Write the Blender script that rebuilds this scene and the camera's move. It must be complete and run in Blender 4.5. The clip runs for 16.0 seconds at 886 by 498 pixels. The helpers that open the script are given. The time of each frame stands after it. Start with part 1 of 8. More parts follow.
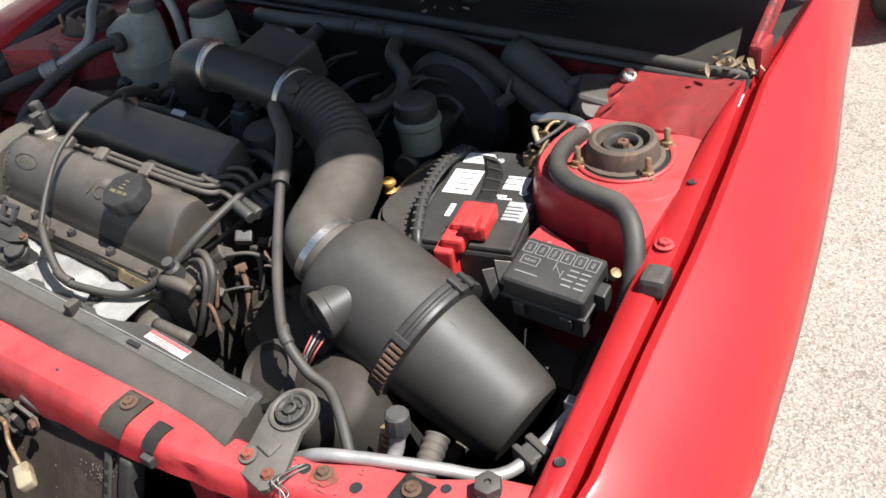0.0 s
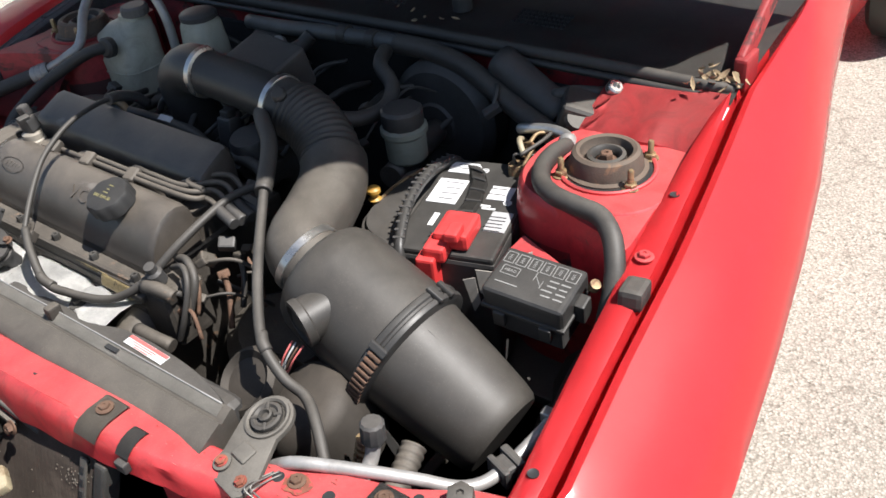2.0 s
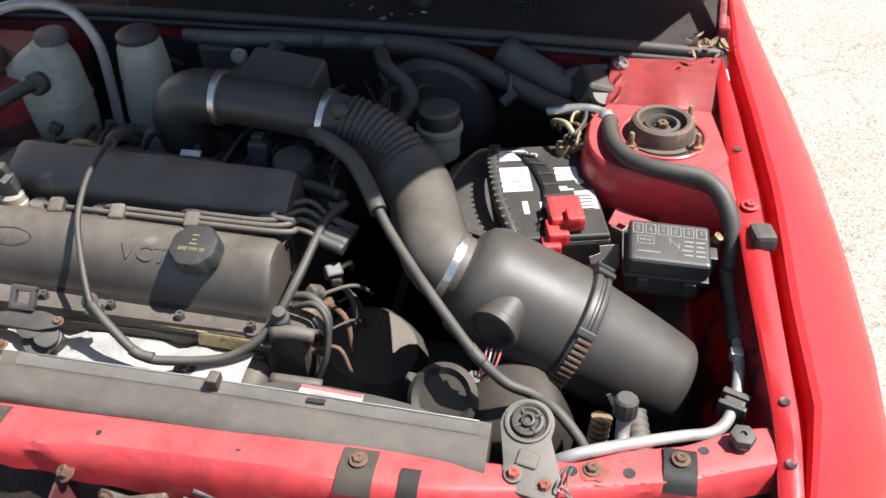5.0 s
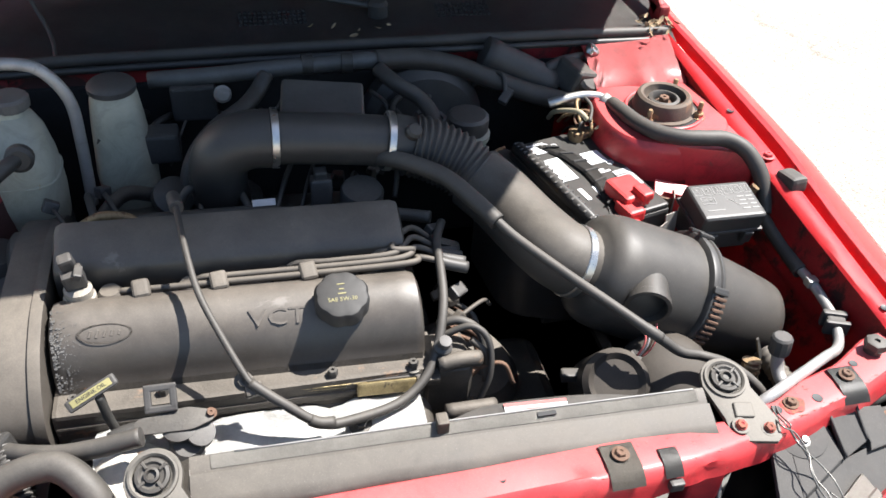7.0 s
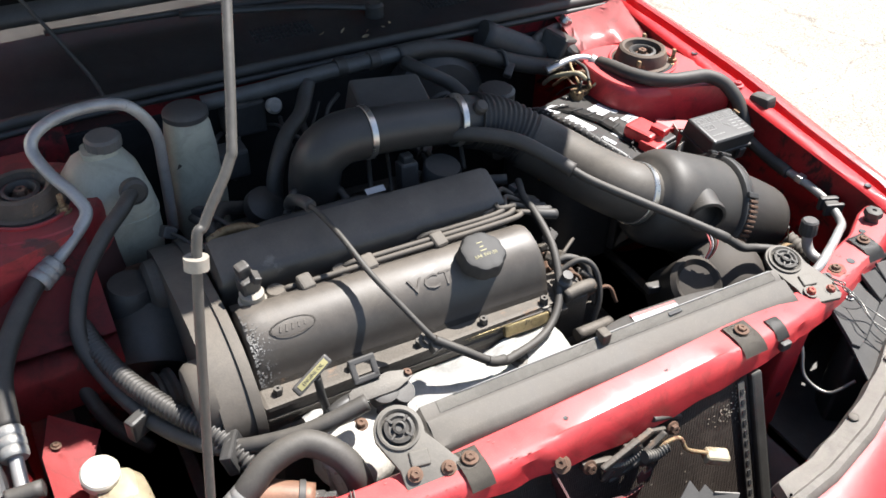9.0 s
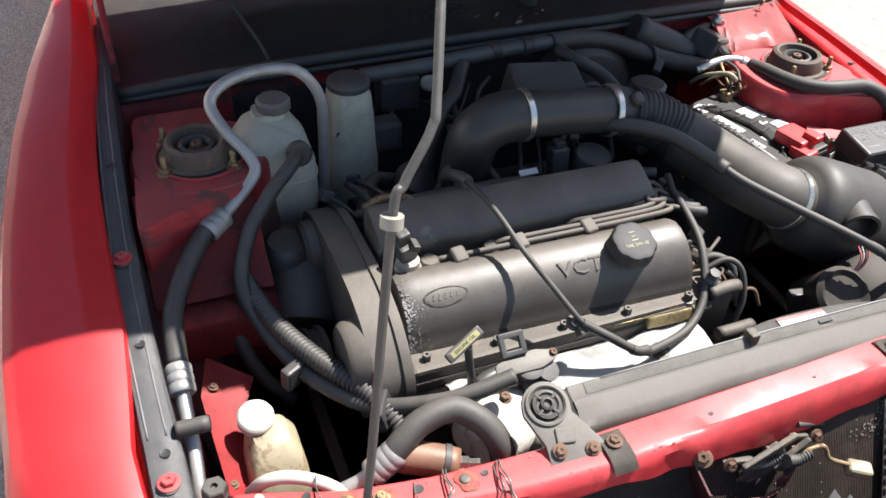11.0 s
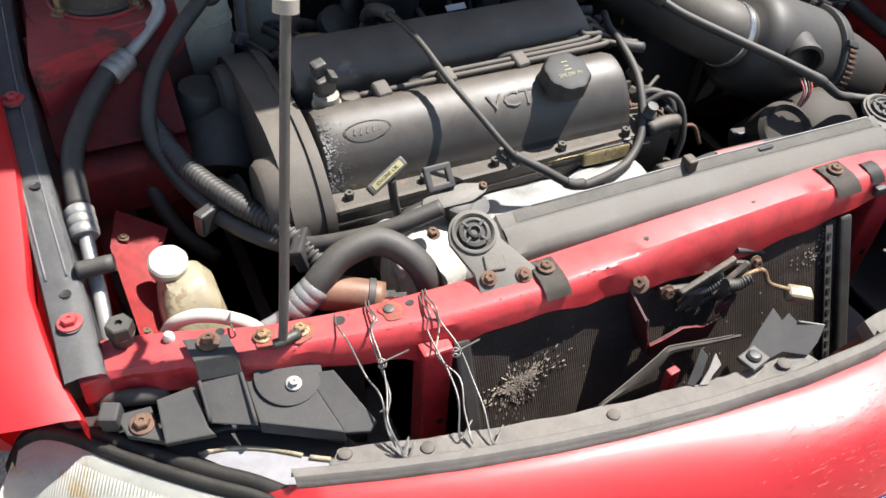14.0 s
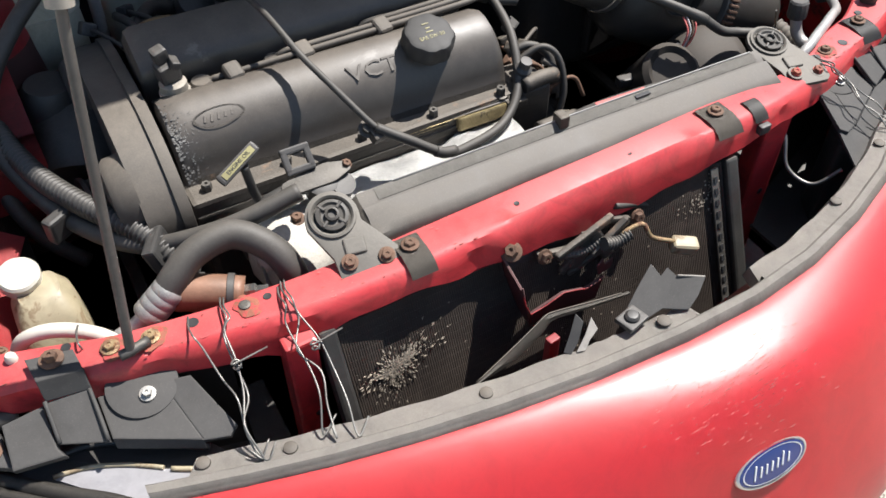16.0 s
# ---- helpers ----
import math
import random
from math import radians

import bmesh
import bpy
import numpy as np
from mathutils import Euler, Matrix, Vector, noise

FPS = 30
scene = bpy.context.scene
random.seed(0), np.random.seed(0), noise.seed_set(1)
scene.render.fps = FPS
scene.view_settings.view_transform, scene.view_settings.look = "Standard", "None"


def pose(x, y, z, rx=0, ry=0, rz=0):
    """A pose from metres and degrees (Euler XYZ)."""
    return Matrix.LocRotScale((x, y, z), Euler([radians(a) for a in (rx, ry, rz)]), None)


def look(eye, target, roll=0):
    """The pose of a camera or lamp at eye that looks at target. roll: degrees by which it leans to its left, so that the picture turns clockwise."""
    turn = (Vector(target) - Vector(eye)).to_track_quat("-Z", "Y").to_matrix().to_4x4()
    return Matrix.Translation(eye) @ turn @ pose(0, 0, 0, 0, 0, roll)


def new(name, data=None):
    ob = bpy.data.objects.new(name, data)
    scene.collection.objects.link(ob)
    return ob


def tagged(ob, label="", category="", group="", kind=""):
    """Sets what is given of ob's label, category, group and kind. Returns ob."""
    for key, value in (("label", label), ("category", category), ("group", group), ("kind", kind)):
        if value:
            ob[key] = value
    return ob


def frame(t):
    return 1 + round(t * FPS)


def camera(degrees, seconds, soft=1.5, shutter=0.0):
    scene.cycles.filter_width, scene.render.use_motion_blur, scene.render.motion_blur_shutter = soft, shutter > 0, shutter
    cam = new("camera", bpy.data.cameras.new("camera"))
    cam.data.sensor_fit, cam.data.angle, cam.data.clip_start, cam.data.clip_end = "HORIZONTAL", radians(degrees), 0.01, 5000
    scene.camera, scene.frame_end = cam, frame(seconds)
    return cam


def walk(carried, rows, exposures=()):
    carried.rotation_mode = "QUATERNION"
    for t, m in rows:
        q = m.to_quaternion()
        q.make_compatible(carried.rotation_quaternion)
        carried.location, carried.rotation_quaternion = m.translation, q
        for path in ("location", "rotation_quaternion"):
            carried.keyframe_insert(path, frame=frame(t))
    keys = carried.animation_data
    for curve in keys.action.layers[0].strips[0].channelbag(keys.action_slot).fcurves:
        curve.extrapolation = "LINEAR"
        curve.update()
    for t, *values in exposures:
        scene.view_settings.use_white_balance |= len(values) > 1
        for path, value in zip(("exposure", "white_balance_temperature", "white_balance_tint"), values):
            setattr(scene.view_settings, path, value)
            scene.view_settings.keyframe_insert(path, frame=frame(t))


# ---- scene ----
cam = camera(54.0, 16.0, soft=1.6)
PATH = [
    (0, (1.001, -0.368, 1.385), (-0.037, 0.861, 0.197), -8.5),
    (0.5, (1.006, -0.37, 1.387), (-0.027, 0.867, 0.203), -8.4),
    (1, (1.013, -0.368, 1.387), (-0.024, 0.874, 0.211), -8.2),
    (1.5, (1.016, -0.364, 1.383), (-0.023, 0.882, 0.214), -7.7),
    (2, (1.019, -0.354, 1.382), (-0.024, 0.887, 0.21), -7.6),
    (2.5, (1.021, -0.346, 1.37), (-0.022, 0.885, 0.187), -7.2),
    (3, (1.026, -0.344, 1.369), (-0.02, 0.874, 0.176), -7.8),
    (3.5, (0.959, -0.383, 1.389), (-0.028, 0.873, 0.186), -6.0),
    (4, (0.794, -0.473, 1.431), (0.004, 0.894, 0.204), -4.1),
    (4.2, (0.729, -0.51, 1.444), (0.045, 0.907, 0.209), -3.2),
    (6.3, (0.062, -0.639, 1.5), (0.29, 0.861, 0.197), 4.9),
    (6.5, (0.007, -0.637, 1.501), (0.322, 0.859, 0.212), 6.4),
    (7, (-0.116, -0.595, 1.491), (0.293, 0.891, 0.217), 4.0),
    (7.5, (-0.228, -0.596, 1.505), (0.319, 0.856, 0.244), 3.8),
    (8, (-0.4, -0.588, 1.519), (0.328, 0.788, 0.263), 4.2),
    (8.5, (-0.496, -0.6, 1.531), (0.284, 0.746, 0.274), 3.2),
    (9, (-0.548, -0.599, 1.533), (0.243, 0.737, 0.273), 2.5),
    (9.5, (-0.594, -0.58, 1.537), (0.136, 0.785, 0.27), 2.9),
    (10, (-0.636, -0.572, 1.541), (0.029, 0.82, 0.267), 3.4),
    (10.2, (-0.652, -0.573, 1.537), (-0.008, 0.828, 0.263), 3.7),
    (12.3, (-0.64, -0.615, 1.509), (-0.026, 0.795, 0.23), 3.4),
    (12.5, (-0.637, -0.62, 1.497), (-0.023, 0.787, 0.216), 3.5),
    (13, (-0.626, -0.63, 1.456), (0.008, 0.727, 0.131), 4.5),
    (13.5, (-0.617, -0.634, 1.419), (0.041, 0.684, 0.067), 4.1),
    (14, (-0.614, -0.638, 1.394), (0.05, 0.639, 0.005), 3.9),
    (14.5, (-0.597, -0.634, 1.382), (0.069, 0.609, -0.037), 3.2),
    (15, (-0.586, -0.631, 1.374), (0.08, 0.585, -0.068), 2.5),
    (15.5, (-0.557, -0.638, 1.373), (0.102, 0.571, -0.078), 1.4),
    (16, (-0.474, -0.653, 1.383), (0.2, 0.54, -0.074), -0.1),
]
walk(cam, [(t, look(eye, target, roll)) for t, eye, target, roll in PATH], [(0, 0.87), (4, 0.92), (6.3, 1.50), (9, 1.33), (12.5, 1.27), (14.5, 1.08), (16, 0.9)])

# ---- light ----
world = bpy.data.worlds.new("sky")
scene.world = world
world.use_nodes = True
wn = world.node_tree
sky = wn.nodes.new("ShaderNodeTexSky")
sky.sky_type = "NISHITA"
sky.sun_disc = False
SUN_FROM = Vector((0.505, 0.10, 0.90)).normalized()
sky.sun_elevation = math.asin(SUN_FROM.z)
sky.sun_rotation = math.atan2(SUN_FROM.x, SUN_FROM.y)
wn.links.new(sky.outputs[0], wn.nodes["Background"].inputs[0])
wn.nodes["Background"].inputs[1].default_value = 0.072
sun = new("sun", bpy.data.lights.new("sun", "SUN"))
sun.data.energy, sun.data.angle, sun.data.color = 4.8, radians(0.53), (1.0, 0.97, 0.94)
sun.matrix_world = look((3 * SUN_FROM.x, 3 * SUN_FROM.y, 3 * SUN_FROM.z), (0, 0, 0))


# ---- materials ----
def ramp(nt, stops):
    n = nt.nodes.new("ShaderNodeValToRGB")
    while len(n.color_ramp.elements) < len(stops):
        n.color_ramp.elements.new(0.5)
    for e, (p, c) in zip(n.color_ramp.elements, stops):
        e.position, e.color = p, (*c, 1) if len(c) == 3 else c
    return n


def mat(name, color, rough=0.6, metal=0.0, vary=0.25, grain=60.0, bump=0.15, dust=0.0, dust_color=(0.30, 0.26, 0.21), wear=None,
        wear_at=0.62, wear_rough=0.8, wear_metal=0.0, wear_scale=14.0, coat=0.0, spec=0.5, trans=0.0, speck=0.0, coat_rough=0.06, grime=0.10):
    """A surface with two scales of tone, dust on faces that look up, and patches of wear."""
    m = bpy.data.materials.new(name)
    m.use_nodes = True
    nt = m.node_tree
    b = nt.nodes["Principled BSDF"]
    L = nt.links.new
    tc = nt.nodes.new("ShaderNodeTexCoord")
    geo = nt.nodes.new("ShaderNodeNewGeometry")

    def noise_node(scale, detail=6.0, rough_=0.6, distort=0.0):
        n = nt.nodes.new("ShaderNodeTexNoise")
        n.inputs["Scale"].default_value, n.inputs["Detail"].default_value = scale, detail
        n.inputs["Roughness"].default_value, n.inputs["Distortion"].default_value = rough_, distort
        L(geo.outputs["Position"], n.inputs["Vector"])
        return n

    def mixed(a, b_, fac, kind="MIX"):
        n = nt.nodes.new("ShaderNodeMix")
        n.data_type, n.blend_type = "RGBA", kind
        for s, v in ((6, a), (7, b_)):
            if isinstance(v, tuple):
                n.inputs[s].default_value = (*v, 1)
            else:
                L(v, n.inputs[s])
        if isinstance(fac, (int, float)):
            n.inputs[0].default_value = fac
        else:
            L(fac, n.inputs[0])
        return n.outputs[2]

    def mathn(op, a, b_=None, clamp=False):
        n = nt.nodes.new("ShaderNodeMath")
        n.operation, n.use_clamp = op, clamp
        for s, v in ((0, a), (1, b_)):
            if v is None:
                continue
            if isinstance(v, (int, float)):
                n.inputs[s].default_value = v
            else:
                L(v, n.inputs[s])
        return n.outputs[0]

    fine, broad = noise_node(grain * 6, 4), noise_node(grain * 0.35, 5)
    dark = tuple(c * (1 - vary) for c in color)
    light = tuple(min(1, c * (1 + vary)) for c in color)
    r1 = ramp(nt, [(0.3, dark), (0.7, light)])
    L(broad.outputs[0], r1.inputs[0])
    r2 = ramp(nt, [(0.3, (1 - vary * 0.5,) * 3), (0.7, (1.0,) * 3)])
    L(fine.outputs[0], r2.inputs[0])
    col = mixed(r1.outputs[0], r2.outputs[0], 1.0, "MULTIPLY")
    # hand-sized smears with ragged borders, and thin scratches
    smear = noise_node(19.0, 9, 0.72, 1.2)
    sm = ramp(nt, [(0.40, (1 - grime,) * 3), (0.50, (1.0,) * 3), (0.60, (1 + 0.5 * grime,) * 3)])
    L(smear.outputs[0], sm.inputs[0])
    col = mixed(col, sm.outputs[0], 1.0, "MULTIPLY")
    rgh = mathn("ADD", mathn("MULTIPLY", broad.outputs[0], 0.20), rough - 0.10)
    rgh = mathn("ADD", rgh, mathn("MULTIPLY", mathn("SUBTRACT", smear.outputs[0], 0.5), 0.9 * grime), True)
    met = None
    if wear:
        wn_ = noise_node(wear_scale, 8, 0.68, 0.4)
        wr = ramp(nt, [(wear_at, (0, 0, 0)), (wear_at + 0.06, (1, 1, 1))])
        L(wn_.outputs[0], wr.inputs[0])
        col = mixed(col, wear, wr.outputs[0])
        rgh = mathn("ADD", mathn("MULTIPLY", mathn("SUBTRACT", wear_rough, rgh), wr.outputs[0]), rgh, True)
        if metal != wear_metal:
            met = mathn("ADD", mathn("MULTIPLY", wr.outputs[0], wear_metal - metal), metal, True)
    if dust > 0:
        sep = nt.nodes.new("ShaderNodeSeparateXYZ")
        L(geo.outputs["Normal"], sep.inputs[0])
        up = ramp(nt, [(0.35, (0.22,) * 3), (0.97, (1, 1, 1))])
        L(sep.outputs[2], up.inputs[0])
        dn = noise_node(15, 10, 0.70, 0.4)
        dr = ramp(nt, [(0.30, (0.42,) * 3), (0.50, (0.74,) * 3), (0.70, (1.10,) * 3)])
        L(dn.outputs[0], dr.inputs[0])
        dg = noise_node(520, 3, 0.6)
        dgr = ramp(nt, [(0.34, (0.84,) * 3), (0.62, (1.06,) * 3)])
        L(dg.outputs[0], dgr.inputs[0])
        fac = mathn("MULTIPLY", mathn("MULTIPLY", mathn("MULTIPLY", up.outputs[0], dr.outputs[0]), dgr.outputs[0]), dust, True)
        col = mixed(col, dust_color, fac)
        rgh = mathn("ADD", mathn("MULTIPLY", mathn("SUBTRACT", 0.92, rgh), fac), rgh, True)
    if speck > 0:
        sn = noise_node(900, 2)
        sr = ramp(nt, [(0.66, (0, 0, 0)), (0.70, (1, 1, 1))])
        L(sn.outputs[0], sr.inputs[0])
        col = mixed(col, (0.55, 0.5, 0.42), mathn("MULTIPLY", sr.outputs[0], speck))
    L(col, b.inputs["Base Color"])
    L(rgh, b.inputs["Roughness"])
    b.inputs["Metallic"].default_value = metal
    if met is not None:
        L(met, b.inputs["Metallic"])
    b.inputs["Coat Weight"].default_value = coat
    b.inputs["Coat Roughness"].default_value = coat_rough
    b.inputs["Specular IOR Level"].default_value = spec
    b.inputs["Transmission Weight"].default_value = trans
    if bump > 0:
        bn = nt.nodes.new("ShaderNodeBump")
        bn.inputs["Strength"].default_value, bn.inputs["Distance"].default_value = bump, 0.0012
        L(mathn("ADD", mathn("ADD", fine.outputs[0], broad.outputs[0]), mathn("MULTIPLY", smear.outputs[0], 1.6 * grime)), bn.inputs["Height"])
        L(bn.outputs[0], b.inputs["Normal"])
    return m


RED = mat("red_paint", (0.78, 0.036, 0.044), 0.45, grime=0.03, coat_rough=0.09, vary=0.05, grain=9, bump=0.02, coat=1.0, dust=0.05, dust_color=(0.70, 0.22, 0.20))
RED_NOSE = mat("weathered_red_bumper_paint", (0.78, 0.036, 0.044), 0.42, grime=0.05, coat_rough=0.34, vary=0.06, grain=12, bump=0.05, coat=1.0, spec=0.6, dust=0.05, dust_color=(0.70, 0.22, 0.20), wear=(0.62, 0.08, 0.08), wear_at=0.74, wear_scale=40, wear_rough=0.5)
SHROUD = mat("shroud_plastic", (0.050, 0.044, 0.038), 0.48, vary=0.22, grain=10, bump=0.08, dust=0.42, dust_color=(0.235, 0.205, 0.165), speck=0.15, grime=0.18)
RED_BAR = mat("red_paint_bay", (0.54, 0.028, 0.036), 0.36, grime=0.26, vary=0.18, grain=16, bump=0.12, coat=0.2, coat_rough=0.2, dust=0.50, dust_color=(0.42, 0.135, 0.12),
              wear=(0.22, 0.07, 0.05), wear_at=0.67, wear_scale=26, speck=0.10)
# red with the shade of walls and recesses in its base, grime patches over
RED_DULL = mat("red_paint_shaded_grimy", (0.30, 0.018, 0.022), 0.5, vary=0.3, grain=24, bump=0.15, dust=0.25, dust_color=(0.20, 0.10, 0.09), wear=(0.055, 0.022, 0.020), wear_at=0.50, wear_scale=8)
# bay red darkened to put shade on the left wing, plus brown dust
RED_SHADED_SOILED = mat("red_paint_shaded_soiled", (0.34, 0.022, 0.027), 0.48, grime=0.3, vary=0.3, grain=18, bump=0.15, dust=0.55, dust_color=(0.17, 0.085, 0.072), wear=(0.10, 0.035, 0.03), wear_at=0.56, wear_scale=12)
FELT = mat("black_felt", (0.018, 0.018, 0.018), 0.95, grime=0.2, vary=0.3, grain=60, bump=0.4)
BLACK = mat("black_plastic", (0.038, 0.038, 0.039), 0.48, vary=0.35, grain=30, bump=0.18, dust=0.22, speck=0.08)
BLACK_SATIN = mat("black_satin_plastic", (0.033, 0.032, 0.031), 0.40, vary=0.22, grain=24, bump=0.12, dust=0.16, dust_color=(0.22, 0.20, 0.17), speck=0.08)
HOUSING = mat("housing_plastic", (0.034, 0.031, 0.028), 0.42, vary=0.15, grain=9, bump=0.10, dust=0.36, dust_color=(0.155, 0.138, 0.115), speck=0.12)
RUBBER = mat("rubber", (0.030, 0.028, 0.026), 0.52, vary=0.3, grain=30, bump=0.2, dust=0.32, dust_color=(0.25, 0.222, 0.185))
DUSTY = mat("dusty_plastic", (0.052, 0.045, 0.038), 0.60, vary=0.25, grain=30, bump=0.2, dust=0.46, dust_color=(0.27, 0.232, 0.185))
COVER = mat("cam_cover_metal", (0.042, 0.036, 0.031), 0.36, vary=0.3, grain=14, bump=0.10, dust=0.44, dust_color=(0.26, 0.222, 0.178), spec=0.7,
            wear=(0.13, 0.12, 0.11), wear_at=0.64, wear_scale=11, wear_rough=0.35, speck=0.1)
COVER_BARE = mat("flaked_alloy", (0.105, 0.10, 0.093), 0.42, metal=0.0, vary=0.3, grain=60, bump=0.4)
GREASE = mat("greasy_metal", (0.050, 0.044, 0.038), 0.55, metal=0.25, vary=0.45, grain=45, bump=0.5, dust=0.4, wear=(0.16, 0.09, 0.05), wear_at=0.60)
DARK_METAL = mat("dark_metal", (0.07, 0.068, 0.064), 0.5, metal=0.5, vary=0.3, grain=50, bump=0.25, dust=0.25, wear=(0.17, 0.09, 0.045), wear_at=0.66)
ALLOY = mat("alloy", (0.62, 0.61, 0.58), 0.38, metal=0.85, vary=0.15, grain=50, bump=0.2, wear=(0.40, 0.36, 0.30), wear_at=0.62)
HEAT = mat("aluminised_shield", (0.74, 0.725, 0.69), 0.6, metal=0.1, vary=0.25, grain=40, bump=0.35, wear=(0.45, 0.40, 0.34), wear_at=0.66, wear_scale=40)
CHROME = mat("zinc_steel", (0.66, 0.64, 0.60), 0.30, metal=0.9, vary=0.2, grain=60, bump=0.15, wear=(0.35, 0.25, 0.16), wear_at=0.62, wear_scale=60)
FADED = mat("faded_black_plastic", (0.052, 0.051, 0.050), 0.66, vary=0.2, grain=20, bump=0.1, spec=0.22, dust=0.22, dust_color=(0.20, 0.185, 0.165), speck=0.12)
RUST = mat("rusty_steel", (0.16, 0.092, 0.06), 0.75, metal=0.2, vary=0.4, grain=80, bump=0.5, wear=(0.10, 0.06, 0.04), wear_at=0.55, wear_scale=60)
BRASS = mat("yellow_zinc", (0.34, 0.24, 0.13), 0.5, metal=0.5, vary=0.35, grain=90, bump=0.4, wear=(0.15, 0.075, 0.04), wear_at=0.52, wear_scale=80)
TANK = mat("milky_plastic", (0.40, 0.395, 0.315), 0.45, grime=0.14, vary=0.10, grain=20, bump=0.1, dust=0.15, wear=(0.36, 0.31, 0.20), wear_at=0.66, wear_scale=18)
YELLOWED = mat("yellowed_plastic", (0.38, 0.325, 0.21), 0.45, vary=0.22, grain=20, bump=0.1, dust=0.2, wear=(0.22, 0.16, 0.09), wear_at=0.55, wear_scale=24)
WHITE_PL = mat("white_plastic", (0.60, 0.57, 0.49), 0.45, grime=0.1, vary=0.06, grain=24, bump=0.08)
CRIMP = mat("chalky_zinc", (0.37, 0.36, 0.335), 0.5, metal=0.45, vary=0.25, grain=60, bump=0.3, wear=(0.34, 0.30, 0.25), wear_at=0.58, wear_scale=60)
WHITE_PIPE = mat("dull_aluminium_pipe", (0.42, 0.405, 0.385), 0.48, metal=0.45, vary=0.15, grain=50, bump=0.15, wear=(0.30, 0.28, 0.25), wear_at=0.62, wear_scale=50)
LABEL = mat("label_white", (0.74, 0.74, 0.73), 0.5, grime=0.08, vary=0.05, grain=40, bump=0.03)
LABEL_GREY = mat("label_grey", (0.42, 0.42, 0.42), 0.5, grime=0.08, vary=0.06, grain=40, bump=0.03)
PRINT = mat("dark_print", (0.03, 0.03, 0.03), 0.5, grime=0.0, vary=0.1, bump=0)
PRINT_PALE = mat("pale_print", (0.27, 0.265, 0.25), 0.6, grime=0.1, vary=0.1, bump=0)
PRINT_YELLOW = mat("yellow_print", (0.30, 0.27, 0.12), 0.55, grime=0.15, vary=0.15, bump=0)
RED_CAP = mat("red_rubber_cap", (0.62, 0.035, 0.035), 0.42, grime=0.1, vary=0.10, grain=30, bump=0.08, dust=0.12, dust_color=(0.6, 0.3, 0.28))
WARN_RED = mat("label_red", (0.58, 0.14, 0.13), 0.5, grime=0.05, vary=0.1, bump=0)
GREY_PLASTIC = mat("faded_grey_plastic", (0.27, 0.25, 0.225), 0.6, vary=0.22, grain=22, bump=0.25, dust=0.6, dust_color=(0.50, 0.455, 0.395), speck=0.2, grime=0.22)
BRONZE = mat("brown_filter", (0.25, 0.12, 0.07), 0.5, metal=0.2, vary=0.3, grain=50, bump=0.2, dust=0.2)
WIRE = mat("bare_wire", (0.24, 0.23, 0.21), 0.45, metal=0.7, vary=0.2, grain=90, bump=0.1)
DRYDIRT = mat("dried_mud", (0.36, 0.305, 0.235), 0.9, vary=0.4, grain=70, bump=0.8)
LEAF = mat("dry_leaf", (0.34, 0.25, 0.15), 0.8, vary=0.4, grain=90, bump=0.3)
OILGOLD = mat("oily_bare_metal", (0.42, 0.33, 0.17), 0.35, metal=0.5, vary=0.5, grain=90, bump=0.5, wear=(0.05, 0.04, 0.03), wear_at=0.58, wear_scale=50)
BLUE = mat("badge_blue", (0.012, 0.025, 0.13), 0.25, grime=0.02, vary=0.05, bump=0, coat=0.8)
STAIN = mat("rust_stain", (0.26, 0.085, 0.05), 0.75, vary=0.4, grain=90, bump=0.3, wear=(0.42, 0.05, 0.05), wear_at=0.52, wear_scale=120)
PRIMER = mat("scuffed_primer", (0.56, 0.16, 0.14), 0.7, vary=0.3, grain=80, bump=0.4)

BRACKET = mat("dusty_grey_steel", (0.075, 0.069, 0.060), 0.5, metal=0.15, vary=0.25, grain=30, bump=0.25, dust=0.55, dust_color=(0.27, 0.245, 0.208), grime=0.22, wear=(0.20, 0.15, 0.11), wear_at=0.68, wear_scale=30)
LEDGE = mat("dust_caked_plastic", (0.15, 0.14, 0.125), 0.65, vary=0.25, grain=26, bump=0.25, dust=0.65, dust_color=(0.42, 0.39, 0.34), speck=0.2)
# maroon base lowered to put shadow on the latch pocket walls
MAROON = mat("maroon_darkened_for_shade", (0.065, 0.012, 0.014), 0.55, vary=0.3, grain=24, bump=0.2, dust=0.25, dust_color=(0.20, 0.12, 0.10), wear=(0.05, 0.025, 0.02), wear_at=0.58, wear_scale=16)
SILVERED = mat("dull_silvered_reflector", (0.40, 0.39, 0.40), 0.32, metal=0.35, vary=0.12, grain=14, bump=0.05)

GROUND = bpy.data.materials.new("pale_worn_asphalt")
GROUND.use_nodes = True
gt = GROUND.node_tree
gb, gl = gt.nodes["Principled BSDF"], gt.links.new
gpos = gt.nodes.new("ShaderNodeNewGeometry")
vor = gt.nodes.new("ShaderNodeTexVoronoi")
vor.inputs["Scale"].default_value = 190
gl(gpos.outputs["Position"], vor.inputs["Vector"])
stone = ramp(gt, [(0.0, (0.19, 0.17, 0.14)), (0.22, (0.34, 0.31, 0.26)), (0.55, (0.46, 0.425, 0.365)), (1.0, (0.58, 0.54, 0.47))])
gl(vor.outputs["Color"], stone.inputs[0])
edge = ramp(gt, [(0.25, (1, 1, 1)), (0.72, (0.42, 0.40, 0.37))])
gl(vor.outputs["Distance"], edge.inputs[0])
gm = gt.nodes.new("ShaderNodeMix")
gm.data_type, gm.blend_type = "RGBA", "MULTIPLY"
gm.inputs[0].default_value = 0.5
gl(stone.outputs[0], gm.inputs[6])
gl(edge.outputs[0], gm.inputs[7])
gn = gt.nodes.new("ShaderNodeTexNoise")
